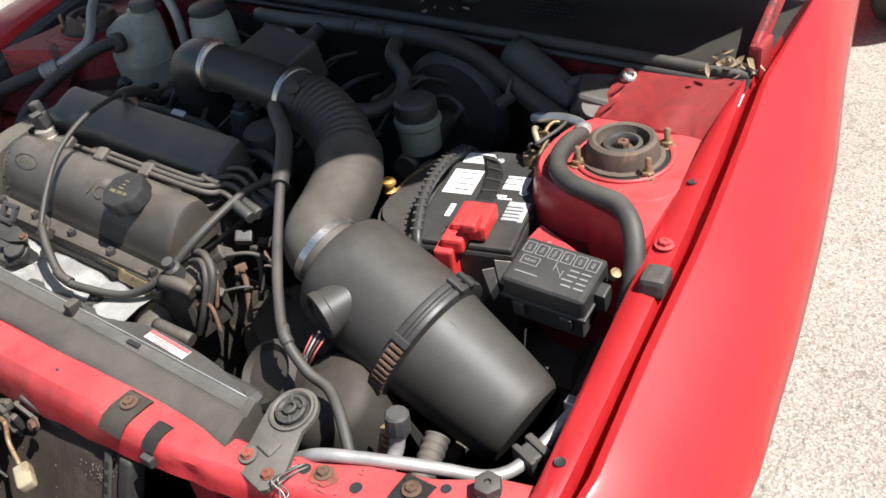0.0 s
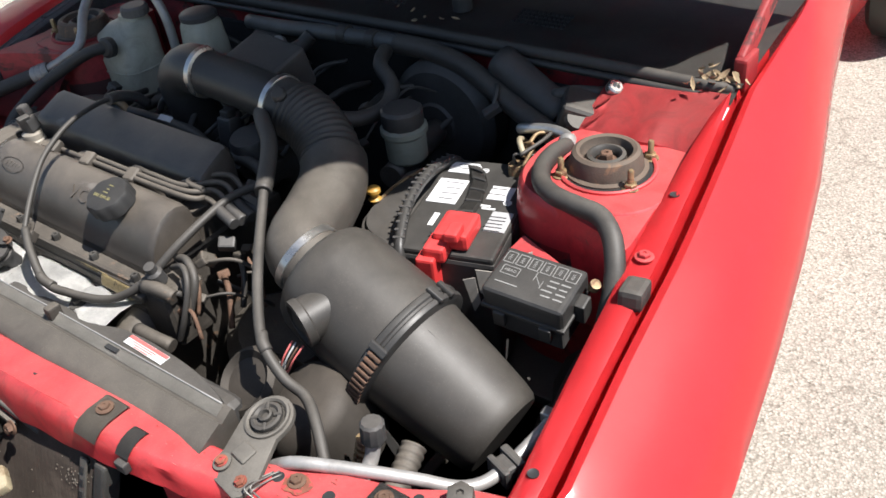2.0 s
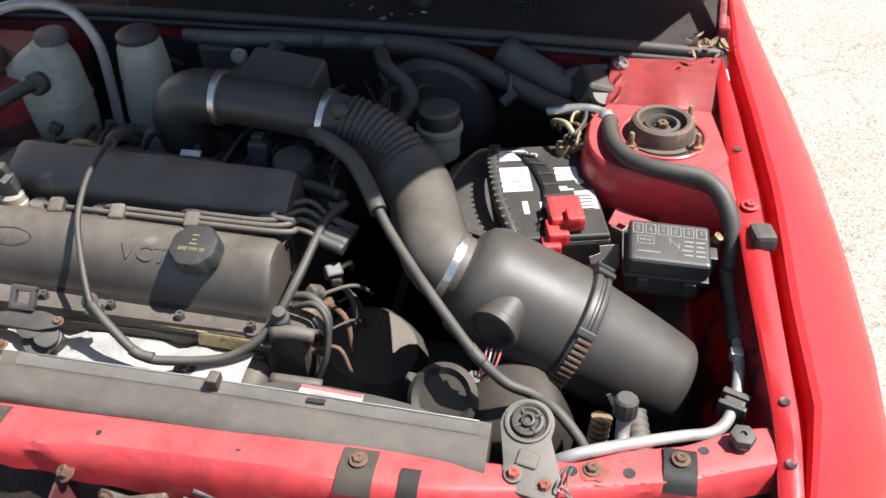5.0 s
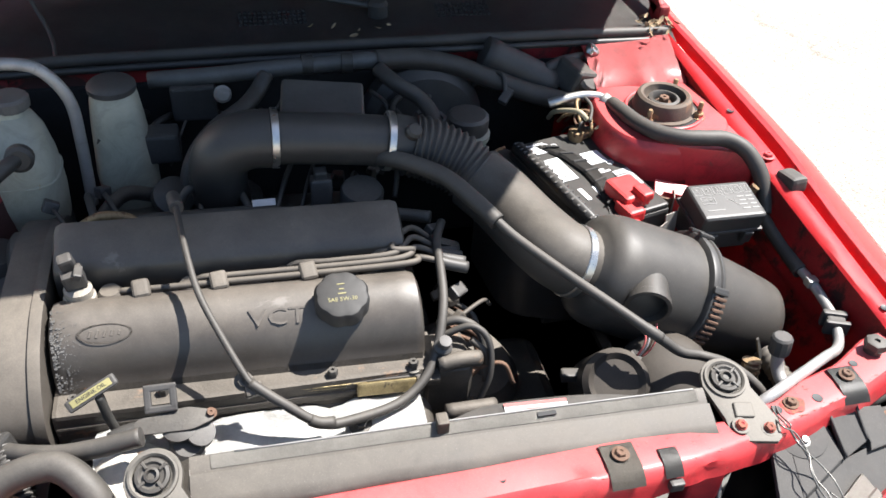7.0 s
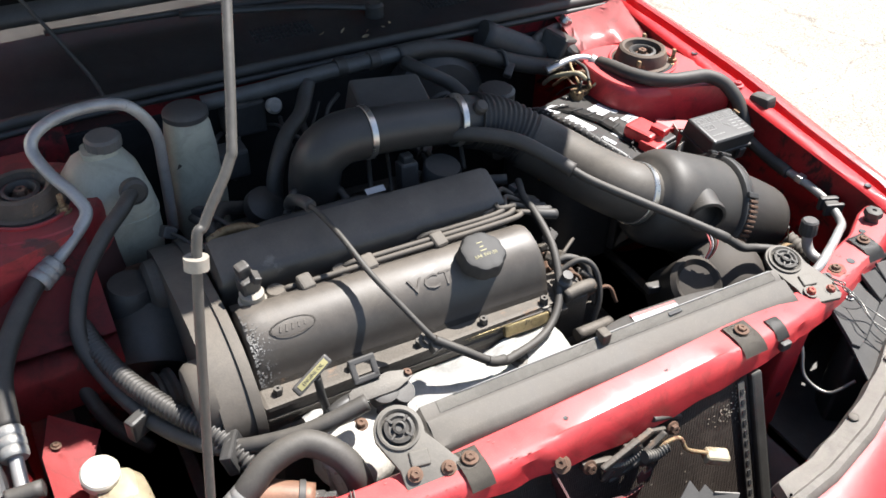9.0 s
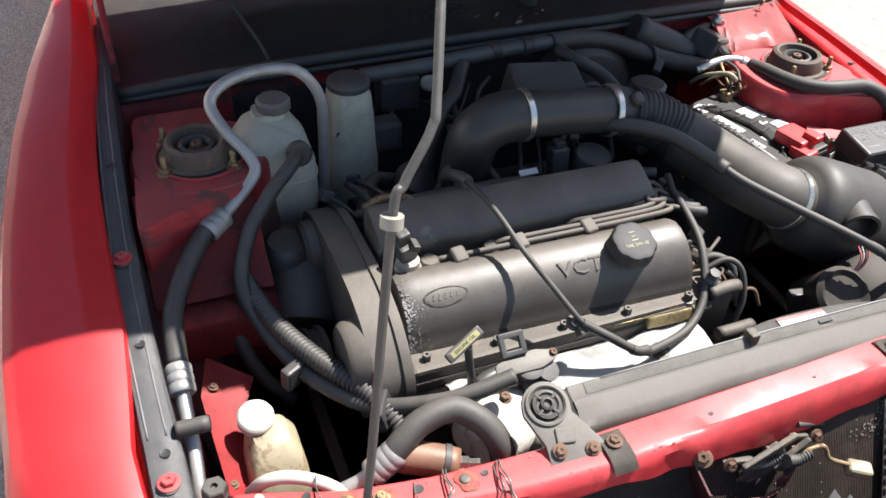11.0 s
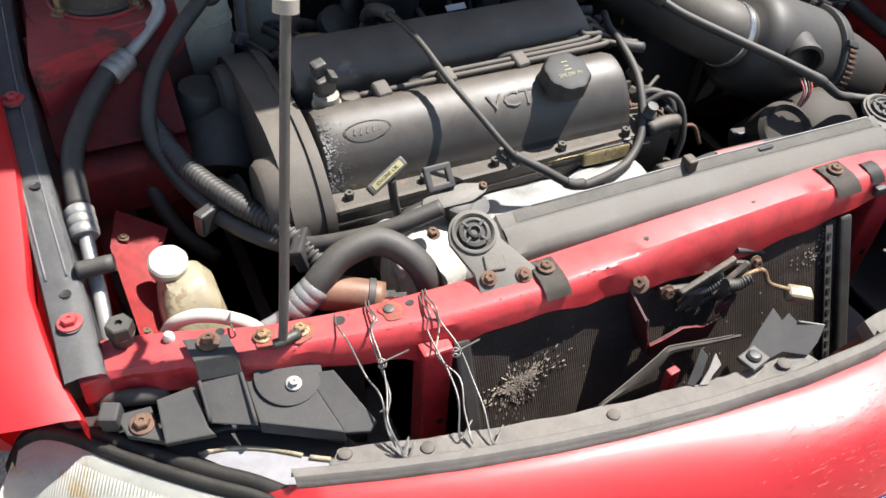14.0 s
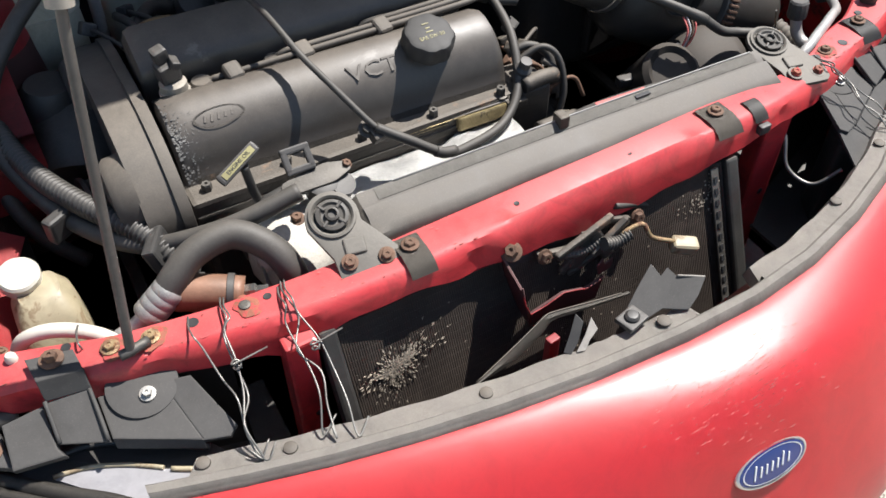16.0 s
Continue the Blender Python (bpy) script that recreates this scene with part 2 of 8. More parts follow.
gn.inputs["Scale"].default_value, gn.inputs["Detail"].default_value = 2.2, 7
gl(gpos.outputs["Position"], gn.inputs["Vector"])
gr = ramp(gt, [(0.3, (0.82, 0.82, 0.82)), (0.7, (1, 1, 1))])
gl(gn.outputs[0], gr.inputs[0])
gm2 = gt.nodes.new("ShaderNodeMix")
gm2.data_type, gm2.blend_type = "RGBA", "MULTIPLY"
gm2.inputs[0].default_value = 1
gl(gm.outputs[2], gm2.inputs[6])
gl(gr.outputs[0], gm2.inputs[7])
cv = gt.nodes.new("ShaderNodeTexVoronoi")
cv.feature = "DISTANCE_TO_EDGE"
cv.inputs["Scale"].default_value = 1.1
warp = gt.nodes.new("ShaderNodeVectorMath")
warp.operation = "MULTIPLY_ADD"
wn2 = gt.nodes.new("ShaderNodeTexNoise")
wn2.inputs["Scale"].default_value, wn2.inputs["Detail"].default_value = 4, 6
gl(gpos.outputs["Position"], wn2.inputs["Vector"])
gl(wn2.outputs["Color"], warp.inputs[0])
warp.inputs[1].default_value = (0.35, 0.35, 0.0)
gl(gpos.outputs["Position"], warp.inputs[2])
gl(warp.outputs[0], cv.inputs["Vector"])
cr = ramp(gt, [(0.0, (0.45, 0.43, 0.4)), (0.006, (1, 1, 1))])
gl(cv.outputs["Distance"], cr.inputs[0])
gm3 = gt.nodes.new("ShaderNodeMix")
gm3.data_type, gm3.blend_type = "RGBA", "MULTIPLY"
gm3.inputs[0].default_value = 0.55
gl(gm2.outputs[2], gm3.inputs[6])
gl(cr.outputs[0], gm3.inputs[7])
gl(gm3.outputs[2], gb.inputs["Base Color"])
gb.inputs["Roughness"].default_value = 0.9
gbump = gt.nodes.new("ShaderNodeBump")
gbump.inputs["Strength"].default_value, gbump.inputs["Distance"].default_value = 0.5, 0.004
gl(vor.outputs["Distance"], gbump.inputs["Height"])
gl(gbump.outputs[0], gb.inputs["Normal"])


# ---- mesh tools ----
def smooth_path(pts, n=8):
    """A rounded line through the points."""
    p = [Vector(q) for q in pts]
    p = [2 * p[0] - p[1]] + p + [2 * p[-1] - p[-2]]
    out = []
    for i in range(1, len(p) - 2):
        a, b, c, d = p[i - 1:i + 3]
        for k in range(n):
            t = k / n
            out.append(0.5 * (2 * b + (c - a) * t + (2 * a - 5 * b + 4 * c - d) * t * t + (3 * b - a - 3 * c + d) * t ** 3))
    out.append(p[-2])
    return out


def tube(pts, r, seg=12, n=8, radius=None, caps=True, bm=None, raw=False, flat=1.0):
    """A round hose along the points. radius: a function of the way along, 0 to 1, times r."""
    bm = bm or bmesh.new()
    path = [Vector(q) for q in pts] if raw else smooth_path(pts, n)
    m = len(path)
    t0 = (path[1] - path[0]).normalized()
    u = t0.orthogonal().normalized()
    rings = []
    for i, p in enumerate(path):
        t = (path[min(i + 1, m - 1)] - path[max(i - 1, 0)]).normalized()
        u = (u - t * u.dot(t)).normalized()
        w = t.cross(u)
        rr = r * (radius(i / (m - 1)) if radius else 1.0)
        rings.append([bm.verts.new(p + (u * math.cos(a) + w * math.sin(a) * flat) * rr) for a in (2 * math.pi * k / seg for k in range(seg))])
    for a, b in zip(rings, rings[1:]):
        for k in range(seg):
            f = bm.faces.new((a[k], a[(k + 1) % seg], b[(k + 1) % seg], b[k]))
            f.smooth = True
    if caps:
        bm.faces.new(rings[0][::-1])
        bm.faces.new(rings[-1])
    return bm


def corrugated(pts, r, pitch=0.006, depth=0.12, seg=14):
    """A ribbed hose: rings that swell and shrink along the line."""
    line = smooth_path(pts, 24)
    length = sum((b - a).length for a, b in zip(line, line[1:]))
    count = int(length / pitch) * 4
    dist = [0.0]
    for a, b in zip(line, line[1:]):
        dist.append(dist[-1] + (b - a).length)
    path, j = [], 0
    for i in range(count + 1):
        s = length * i / count
        while j < len(dist) - 2 and dist[j + 1] < s:
            j += 1
        f = (s - dist[j]) / max(1e-9, dist[j + 1] - dist[j])
        path.append(line[j].lerp(line[j + 1], min(1, f)))
    bm = bmesh.new()
    t0 = (path[1] - path[0]).normalized()
    u = t0.orthogonal().normalized()
    rings = []
    for i, p in enumerate(path):
        t = (path[min(i + 1, count)] - path[max(i - 1, 0)]).normalized()
        u = (u - t * u.dot(t)).normalized()
        w = t.cross(u)
        rr = r * (1 - depth * (1, 0.35, 0, 0.35)[(i + 2) % 4])
        rings.append([bm.verts.new(p + (u * math.cos(a) + w * math.sin(a)) * rr) for a in (2 * math.pi * k / seg for k in range(seg))])
    for a, b in zip(rings, rings[1:]):
        for k in range(seg):
            f = bm.faces.new((a[k], a[(k + 1) % seg], b[(k + 1) % seg], b[k]))
            f.smooth = True
    bm.faces.new(rings[0][::-1])
    bm.faces.new(rings[-1])
    return bm


def box(size, at=(0, 0, 0), bevel=0.003, seg=2, turn=(0, 0, 0), taper=1.0, bm=None):
    part_bm = bmesh.new()
    bmesh.ops.create_cube(part_bm, size=1)
    for v in part_bm.verts:
        k = taper if v.co.z < 0 else 1.0
        v.co = Vector((v.co.x * size[0] * k, v.co.y * size[1] * k, v.co.z * size[2]))
    if bevel:
        bmesh.ops.bevel(part_bm, geom=part_bm.edges[:], offset=min(bevel, min(size) * 0.45), segments=seg, profile=0.6, affect="EDGES")
    part_bm.transform(pose(*at, *turn))
    return joined(bm, part_bm)


def joined(bm, other):
    """Adds other to bm."""
    if bm is None:
        return other
    me = bpy.data.meshes.new("t")
    other.to_mesh(me)
    other.free()
    bm.from_mesh(me)
    bpy.data.meshes.remove(me)
    return bm


def lathe(profile, at=(0, 0, 0), turn=(0, 0, 0), seg=32, axis=None, bm=None, wob=None):
    """Turned about z; profile of (radius, height). axis: its z looks that way instead of turn. wob: radius by angle."""
    other = bmesh.new()
    rings = []
    for r, z in profile:
        if r < 1e-6:
            rings.append([other.verts.new((0, 0, z))])
        else:
            rings.append([other.verts.new((math.cos(a) * r * (wob(a) if wob else 1), math.sin(a) * r * (wob(a) if wob else 1), z))
                          for a in (2 * math.pi * k / seg for k in range(seg))])
    for a, b in zip(rings, rings[1:]):
        for k in range(seg):
            if len(a) == 1 and len(b) == 1:
                continue
            if len(a) == 1:
                f = other.faces.new((a[0], b[k], b[(k + 1) % seg]))
            elif len(b) == 1:
                f = other.faces.new((a[k], a[(k + 1) % seg], b[0]))
            else:
                f = other.faces.new((a[k], a[(k + 1) % seg], b[(k + 1) % seg], b[k]))
    if len(rings[0]) > 1:
        other.faces.new(rings[0][::-1])
    if len(rings[-1]) > 1:
        other.faces.new(rings[-1])
    m = pose(*at, *turn)
    if axis is not None:
        m = Matrix.Translation(at) @ Vector(axis).to_track_quat("Z", "Y").to_matrix().to_4x4()
    bmesh.ops.recalc_face_normals(other, faces=other.faces[:])
    for e in other.edges:
        e.smooth = e.calc_face_angle(0) < radians(35)
    for f in other.faces:
        f.smooth = True
    other.transform(m)
    return joined(bm, other)


def prism(poly, z0, z1, m=None, bevel=0.0, bm=None, seg=2):
    """A flat outline (x, y) given thickness from z0 to z1, then placed by m."""
    other = bmesh.new()
    low = [other.verts.new((x, y, z0)) for x, y in poly]
    high = [other.verts.new((x, y, z1)) for x, y in poly]
    n = len(poly)
    other.faces.new(low[::-1])
    top = other.faces.new(high)
    for i in range(n):
        other.faces.new((low[i], low[(i + 1) % n], high[(i + 1) % n], high[i]))
    bmesh.ops.recalc_face_normals(other, faces=other.faces[:])
    if bevel:
        bmesh.ops.bevel(other, geom=list(top.edges), offset=bevel, segments=seg, profile=0.6, affect="EDGES")
    for e in other.edges:
        e.smooth = e.calc_face_angle(0) < radians(32)
    for f in other.faces:
        f.smooth = True
    if m:
        other.transform(m)
    return joined(bm, other)


def rounded(poly, r, n=4):
    """The outline with its corners rounded by r."""
    out = []
    m = len(poly)
    for i in range(m):
        a, b, c = Vector(poly[i - 1]), Vector(poly[i]), Vector(poly[(i + 1) % m])
        ra = min(r, (a - b).length * 0.45, (c - b).length * 0.45)
        p, q = b + (a - b).normalized() * ra, b + (c - b).normalized() * ra
        for k in range(n + 1):
            t = k / n
            out.append(tuple((1 - t) ** 2 * p + 2 * t * (1 - t) * b + t * t * q))
    return out


def loft(rows, thick=0.0, bm=None, closed=False, sharp=35):
    """A skin over rows of points; thick: metres of thickness behind it."""
    other = bmesh.new()
    grid = [[other.verts.new(p) for p in row] for row in rows]
    for a, b in zip(grid, grid[1:]):
        n = len(a)
        for k in range(n if closed else n - 1):
            other.faces.new((a[k], a[(k + 1) % n], b[(k + 1) % n], b[k]))
    if closed:
        other.faces.new(grid[0][::-1])
        other.faces.new(grid[-1])
        bmesh.ops.recalc_face_normals(other, faces=other.faces[:])
    if thick:
        bmesh.ops.solidify(other, geom=other.faces[:], thickness=thick)
        bmesh.ops.recalc_face_normals(other, faces=other.faces[:])
    for e in other.edges:
        e.smooth = e.calc_face_angle(0) < radians(sharp)
    for f in other.faces:
        f.smooth = True
    return joined(bm, other)


def plate(pts, thick, bevel=0.0012, bm=None):
    """A flat sheet over a ring of points, given thickness below it."""
    other = bmesh.new()
    pts = [Vector(p) for p in pts]
    mid_ = sum(pts, Vector()) / len(pts)
    nv = sum(((a - mid_).cross(b - mid_) for a, b in zip(pts, pts[1:] + pts[:1])), Vector()).normalized()
    top = [other.verts.new(p - nv * (p - mid_).dot(nv)) for p in pts]
    f = other.faces.new(top)
    f.normal_update()
    n = f.normal.copy()
    if n.z < 0:
        f.normal_flip()
        n = -n
    low = [other.verts.new(v.co - n * thick) for v in top]
    k = len(top)
    for i in range(k):
        other.faces.new((top[i], low[i], low[(i + 1) % k], top[(i + 1) % k]))
    other.faces.new(low[::-1])
    bmesh.ops.recalc_face_normals(other, faces=other.faces[:])
    if bevel:
        bmesh.ops.bevel(other, geom=list(f.edges), offset=bevel, segments=2, profile=0.6, affect="EDGES")
    return joined(bm, other)


BASE = {}


def thing(name, at, label, category, group="", kind=""):
    ob = new(name)
    ob.empty_display_size = 0.02
    ob.location = at
    BASE[ob.name] = Vector(at)
    return tagged(ob, label, category, group, kind)


def part(name, bm, material, parent, label=""):
    """One mesh under a thing or a part; bm is in world metres."""
    me = bpy.data.meshes.new(name)
    base = BASE[parent.name]
    bmesh.ops.translate(bm, verts=bm.verts[:], vec=-base)
    bm.to_mesh(me)
    bm.free()
    me.materials.append(material)
    ob = new(name, me)
    ob.parent = parent
    BASE[ob.name] = base
    if label:
        ob["label"] = label
    return ob


def solo(name, bm, material, label, category, group="", kind=""):
    """A thing that is one mesh."""
    me = bpy.data.meshes.new(name)
    bm.to_mesh(me)
    bm.free()
    me.materials.append(material)
    return tagged(new(name, me), label, category, group, kind)


def bolt_bm(r=0.007, h=0.006, washer=1.5, at=(0, 0, 0), axis=(0, 0, 1)):
    """A hexagon head on a washer."""
    bm = lathe([(0, 0), (r * washer, 0), (r * washer, 0.0016), (r * 1.15, 0.0024)], at, axis=axis, seg=20)
    top = lathe([(r, 0.001), (r, h * 0.85), (r * 0.88, h), (r * 0.35, h), (r * 0.3, h * 0.8), (0, h * 0.8)], at, axis=axis, seg=6)
    for f in top.faces:
        f.smooth = False
    return joined(bm, top)


def bolt(at, parent, axis=(0, 0, 1), r=0.007, material=None, name="bolt", label=""):
    return part(name, bolt_bm(r, r * 0.95, 1.55, at, axis), material or CHROME, parent, label)


def interp(table, x):
    """Numbers between the rows of a table (x, a, b, ...)."""
    xs = [r[0] for r in table]
    return [float(np.interp(x, xs, [r[k] for r in table])) for k in range(1, len(table[0]))]


def lettering(text, size, m, material, parent, name="lettering", depth=0.0006, label=""):
    """Raised letters of the built-in font, centred, placed by m."""
    cu = bpy.data.curves.new("t", "FONT")
    cu.body, cu.size, cu.extrude, cu.align_x, cu.align_y = text, size, depth, "CENTER", "CENTER"
    cu.resolution_u = 2
    tmp = new("t", cu)
    bpy.context.view_layer.update()
    me = bpy.data.meshes.new_from_object(tmp.evaluated_get(bpy.context.evaluated_depsgraph_get()))
    bpy.data.objects.remove(tmp)
    bm = bmesh.new()
    bm.from_mesh(me)
    bpy.data.meshes.remove(me)
    bm.transform(m)
    return part(name, bm, material, parent, label)


def frame_on(at, normal, along):
    """A pose whose z looks along normal and whose x runs along the given way."""
    z = Vector(normal).normalized()
    x = Vector(along)
    x = (x - z * x.dot(z)).normalized()
    y = z.cross(x)
    m = Matrix((x, y, z)).transposed().to_4x4()
    m.translation = Vector(at)
    return m


# ---- ground ----
gbm = bmesh.new()
gv = [gbm.verts.new(p) for p in ((-300, -300, 0), (300, -300, 0), (300, 300, 0), (-300, 300, 0))]
gbm.faces.new(gv)
solo("ground", gbm, GROUND, "pale worn asphalt with fine stones and cracks", "ground", kind="structure")
# out-of-view wall, added to brighten reflections on the left fender
solo("wall_west", box((0.3, 16.0, 5.2), (-5.4, 9.5, 2.6), 0.02), mat("pale_render", (0.66, 0.64, 0.61), 0.9, vary=0.08, grain=4, bump=0.2), "plain pale wall out of view, added for the fender to reflect", "wall", kind="structure")

# ---- body panels ----
FENDER = [(-0.045, 0.715, 0.652, 0.805), (0.0, 0.728, 0.668, 0.830), (0.10, 0.738, 0.698, 0.862), (0.25, 0.722, 0.724, 0.860), (0.43, 0.711, 0.757, 0.840),
          (0.60, 0.690, 0.781, 0.815), (0.76, 0.668, 0.803, 0.786), (1.0, 0.664, 0.832, 0.730), (1.4, 0.600, 0.868, 0.655), (1.62, 0.590, 0.885, 0.640)]


def fender(s, label):
    ob = thing("front_fender", (s * 0.78, 0.5, 0), label, "fender", "front fenders")
    rows = []
    for i in range(34):
        y = -0.045 + 1.66 * i / 33
        xi, zi, xo = interp(FENDER, y)
        if s < 0:
            xi -= 0.022 * max(0.0, min(1.0, (0.55 - y) / 0.3))
            zi += interp([(0.15, 0.0), (0.30, 0.028), (0.47, 0.052), (0.60, 0.058), (0.80, 0.050), (1.0, 0.035), (1.4, 0.0)], y)[0]
        d = xo - xi
        prof = [(xi + 0.004, zi - 0.045), (xi, zi - 0.006), (xi + 0.004, zi + 0.002), (xi + 0.20 * d, zi + 0.008), (xi + 0.48 * d, zi + 0.009),
                (xi + 0.72 * d, zi - 0.001), (xi + 0.87 * d, zi - 0.020), (xi + 0.965 * d, zi - 0.056), (xo, zi - 0.11), (xo - 0.016, zi - 0.17), (xo - 0.10, 0.46), (xo - 0.17, 0.34), (xo - 0.22, 0.22)]
        if s > 0:
            prof[3:9] = [(xi + 0.10 * d, zi + 0.004), (xi + 0.30 * d, zi - 0.008), (xi + 0.55 * d, zi - 0.033), (xi + 0.78 * d, zi - 0.062), (xi + 0.93 * d, zi - 0.088), (xo, zi - 0.118)]
        if s < 0:
            prof[5:9] = [(xi + 0.74 * d, zi + 0.006), (xi + 0.90 * d, zi - 0.006), (xi + 0.985 * d, zi - 0.032), (xo + 0.004, zi - 0.085)]
        cuts = (-0.045, -0.045, -0.045, -0.045, -0.042, -0.034, -0.012, 0.030, 0.060, 0.075, 0.085, 0.09, 0.09)
        pts = [(s * x, max(y, c), z) for (x, z), c in zip(prof, cuts)]
        rows.append(pts if s < 0 else pts[::-1])
    top_n = len(rows[0]) - 2
    part("panel", loft([r_[2:] if s < 0 else r_[:top_n] for r_ in rows], 0.003), RED, ob)
    part("inner_flange", loft([r_[:3] if s < 0 else r_[top_n - 1:] for r_ in rows], 0.002), RED, ob)
    return ob


fender(1, "glossy bright red front fender")
fl = fender(-1, "glossy red front fender beside shaded asphalt")

# rails that the fenders bolt to
RAIL = [(-0.01, 0.698, 0.732, 0.674), (0.075, 0.698, 0.733, 0.694), (0.274, 0.676, 0.717, 0.727), (0.425, 0.661, 0.704, 0.753), (0.60, 0.648, 0.683, 0.780), (0.75, 0.640, 0.661, 0.800), (0.90, 0.638, 0.657, 0.813)]

RAIL_L = [(-0.01, 0.664, 0.712, 0.672), (0.075, 0.664, 0.713, 0.688), (0.20, 0.669, 0.715, 0.716), (0.30, 0.671, 0.717, 0.746), (0.47, 0.668, 0.708, 0.800), (0.60, 0.662, 0.698, 0.828), (0.75, 0.655, 0.682, 0.846), (0.90, 0.650, 0.672, 0.850)]


def rail(s, material, label):
    ob = thing("fender_rail", (s * 0.69, 0.4, 0.7), label, "fender rail", "fender rails")
    rows = []
    for i in range(28):
        y = -0.01 + 0.91 * i / 27
        a, b, z = interp(RAIL if s > 0 else RAIL_L, y)
        dip = 0.004 * math.sin(i * 0.9)
        prof = [(a - 0.012, z - 0.10), (a - 0.002, z - 0.03), (a, z - 0.004), (a + 0.004, z), (a + 0.5 * (b - a), z + 0.003 + dip * 0.3), (b - 0.008, z), (b - 0.004, z - 0.012), (b - 0.003, z - 0.05)]
        rows.append([(s * x, y, zz) for x, zz in (prof if s < 0 else prof[::-1])])
    n_in = 3
    part("flange", loft([r_[n_in - 1:] if s < 0 else r_[:1 - n_in] for r_ in rows], 0.002), material, ob)
    # red rail only: inner side coloured darker for the shade there
    part("inner_skirt", loft([r_[:n_in] if s < 0 else r_[-n_in:] for r_ in rows], 0.002), RED_DULL if s > 0 else material, ob, "inner side of the rail, shade-darkened on the red one")
    return ob


GREY_RAIL = mat("worn_black_paint", (0.11, 0.11, 0.115), 0.42, metal=0.2, vary=0.4, grain=30, bump=0.15, dust=0.5, dust_color=(0.36, 0.35, 0.33))
rr_ = rail(1, RED, "red painted steel fender rail with bolts")
rl_ = rail(-1, GREY_RAIL, "dusty black-painted steel fender rail with red bolts")
for y in (0.408, 0.10):
    a, b, z = interp(RAIL, y)
    if y > 0.2:
        bolt((a + 0.45 * (b - a), y, z + 0.003), rr_, r=0.0075, material=RED_BAR)
    a, b, z = interp(RAIL_L, y - 0.045)
    part("worn_ring", lathe([(0.0140, 0), (0.0137, 0.0006), (0.011, 0.0009), (0, 0.0009)], (-(a + 0.45 * (b - a)), y - 0.045, z + 0.0034), seg=26, wob=lambda t: 1 + 0.06 * math.sin(3 * t)), BRACKET, rl_, "paint worn to bare steel round the bolt")
    bolt((-(a + 0.45 * (b - a)), y - 0.045, z + 0.0045), rl_, r=0.0085, material=RED_BAR)


# pressed ridges and slots of the dusty rail
for k_ in (0.28, 0.72):
    pts_ = []
    for y in (0.115, 0.20, 0.32, 0.45, 0.60, 0.75):
        a, b, z = interp(RAIL_L, y)
        pts_.append((-(a + k_ * (b - a)), y, z + 0.0015))
    part("pressed_ridge", tube(pts_, 0.0020, 8, 6, flat=0.6), GREY_RAIL, rl_)
for y in (0.092, 0.24, 0.52):
    a, b, z = interp(RAIL_L, y)
    part("slot", lathe([(0.0065, 0), (0.006, 0.001), (0.0045, 0.0004), (0, 0.0002)], (-(a + 0.4 * (b - a)), y, z + 0.0035), seg=16), PRINT, rl_, "dark slot")
for y in (0.030, 0.105, 0.52):
    a, b, z = interp(RAIL, y)
    part("hole", lathe([(0.0062, 0), (0.006, 0.001), (0.0045, 0.0004), (0, 0.0002)], (a + 0.4 * (b - a), y, z + 0.0035), seg=16), PRINT, rr_, "dark drilled hole")


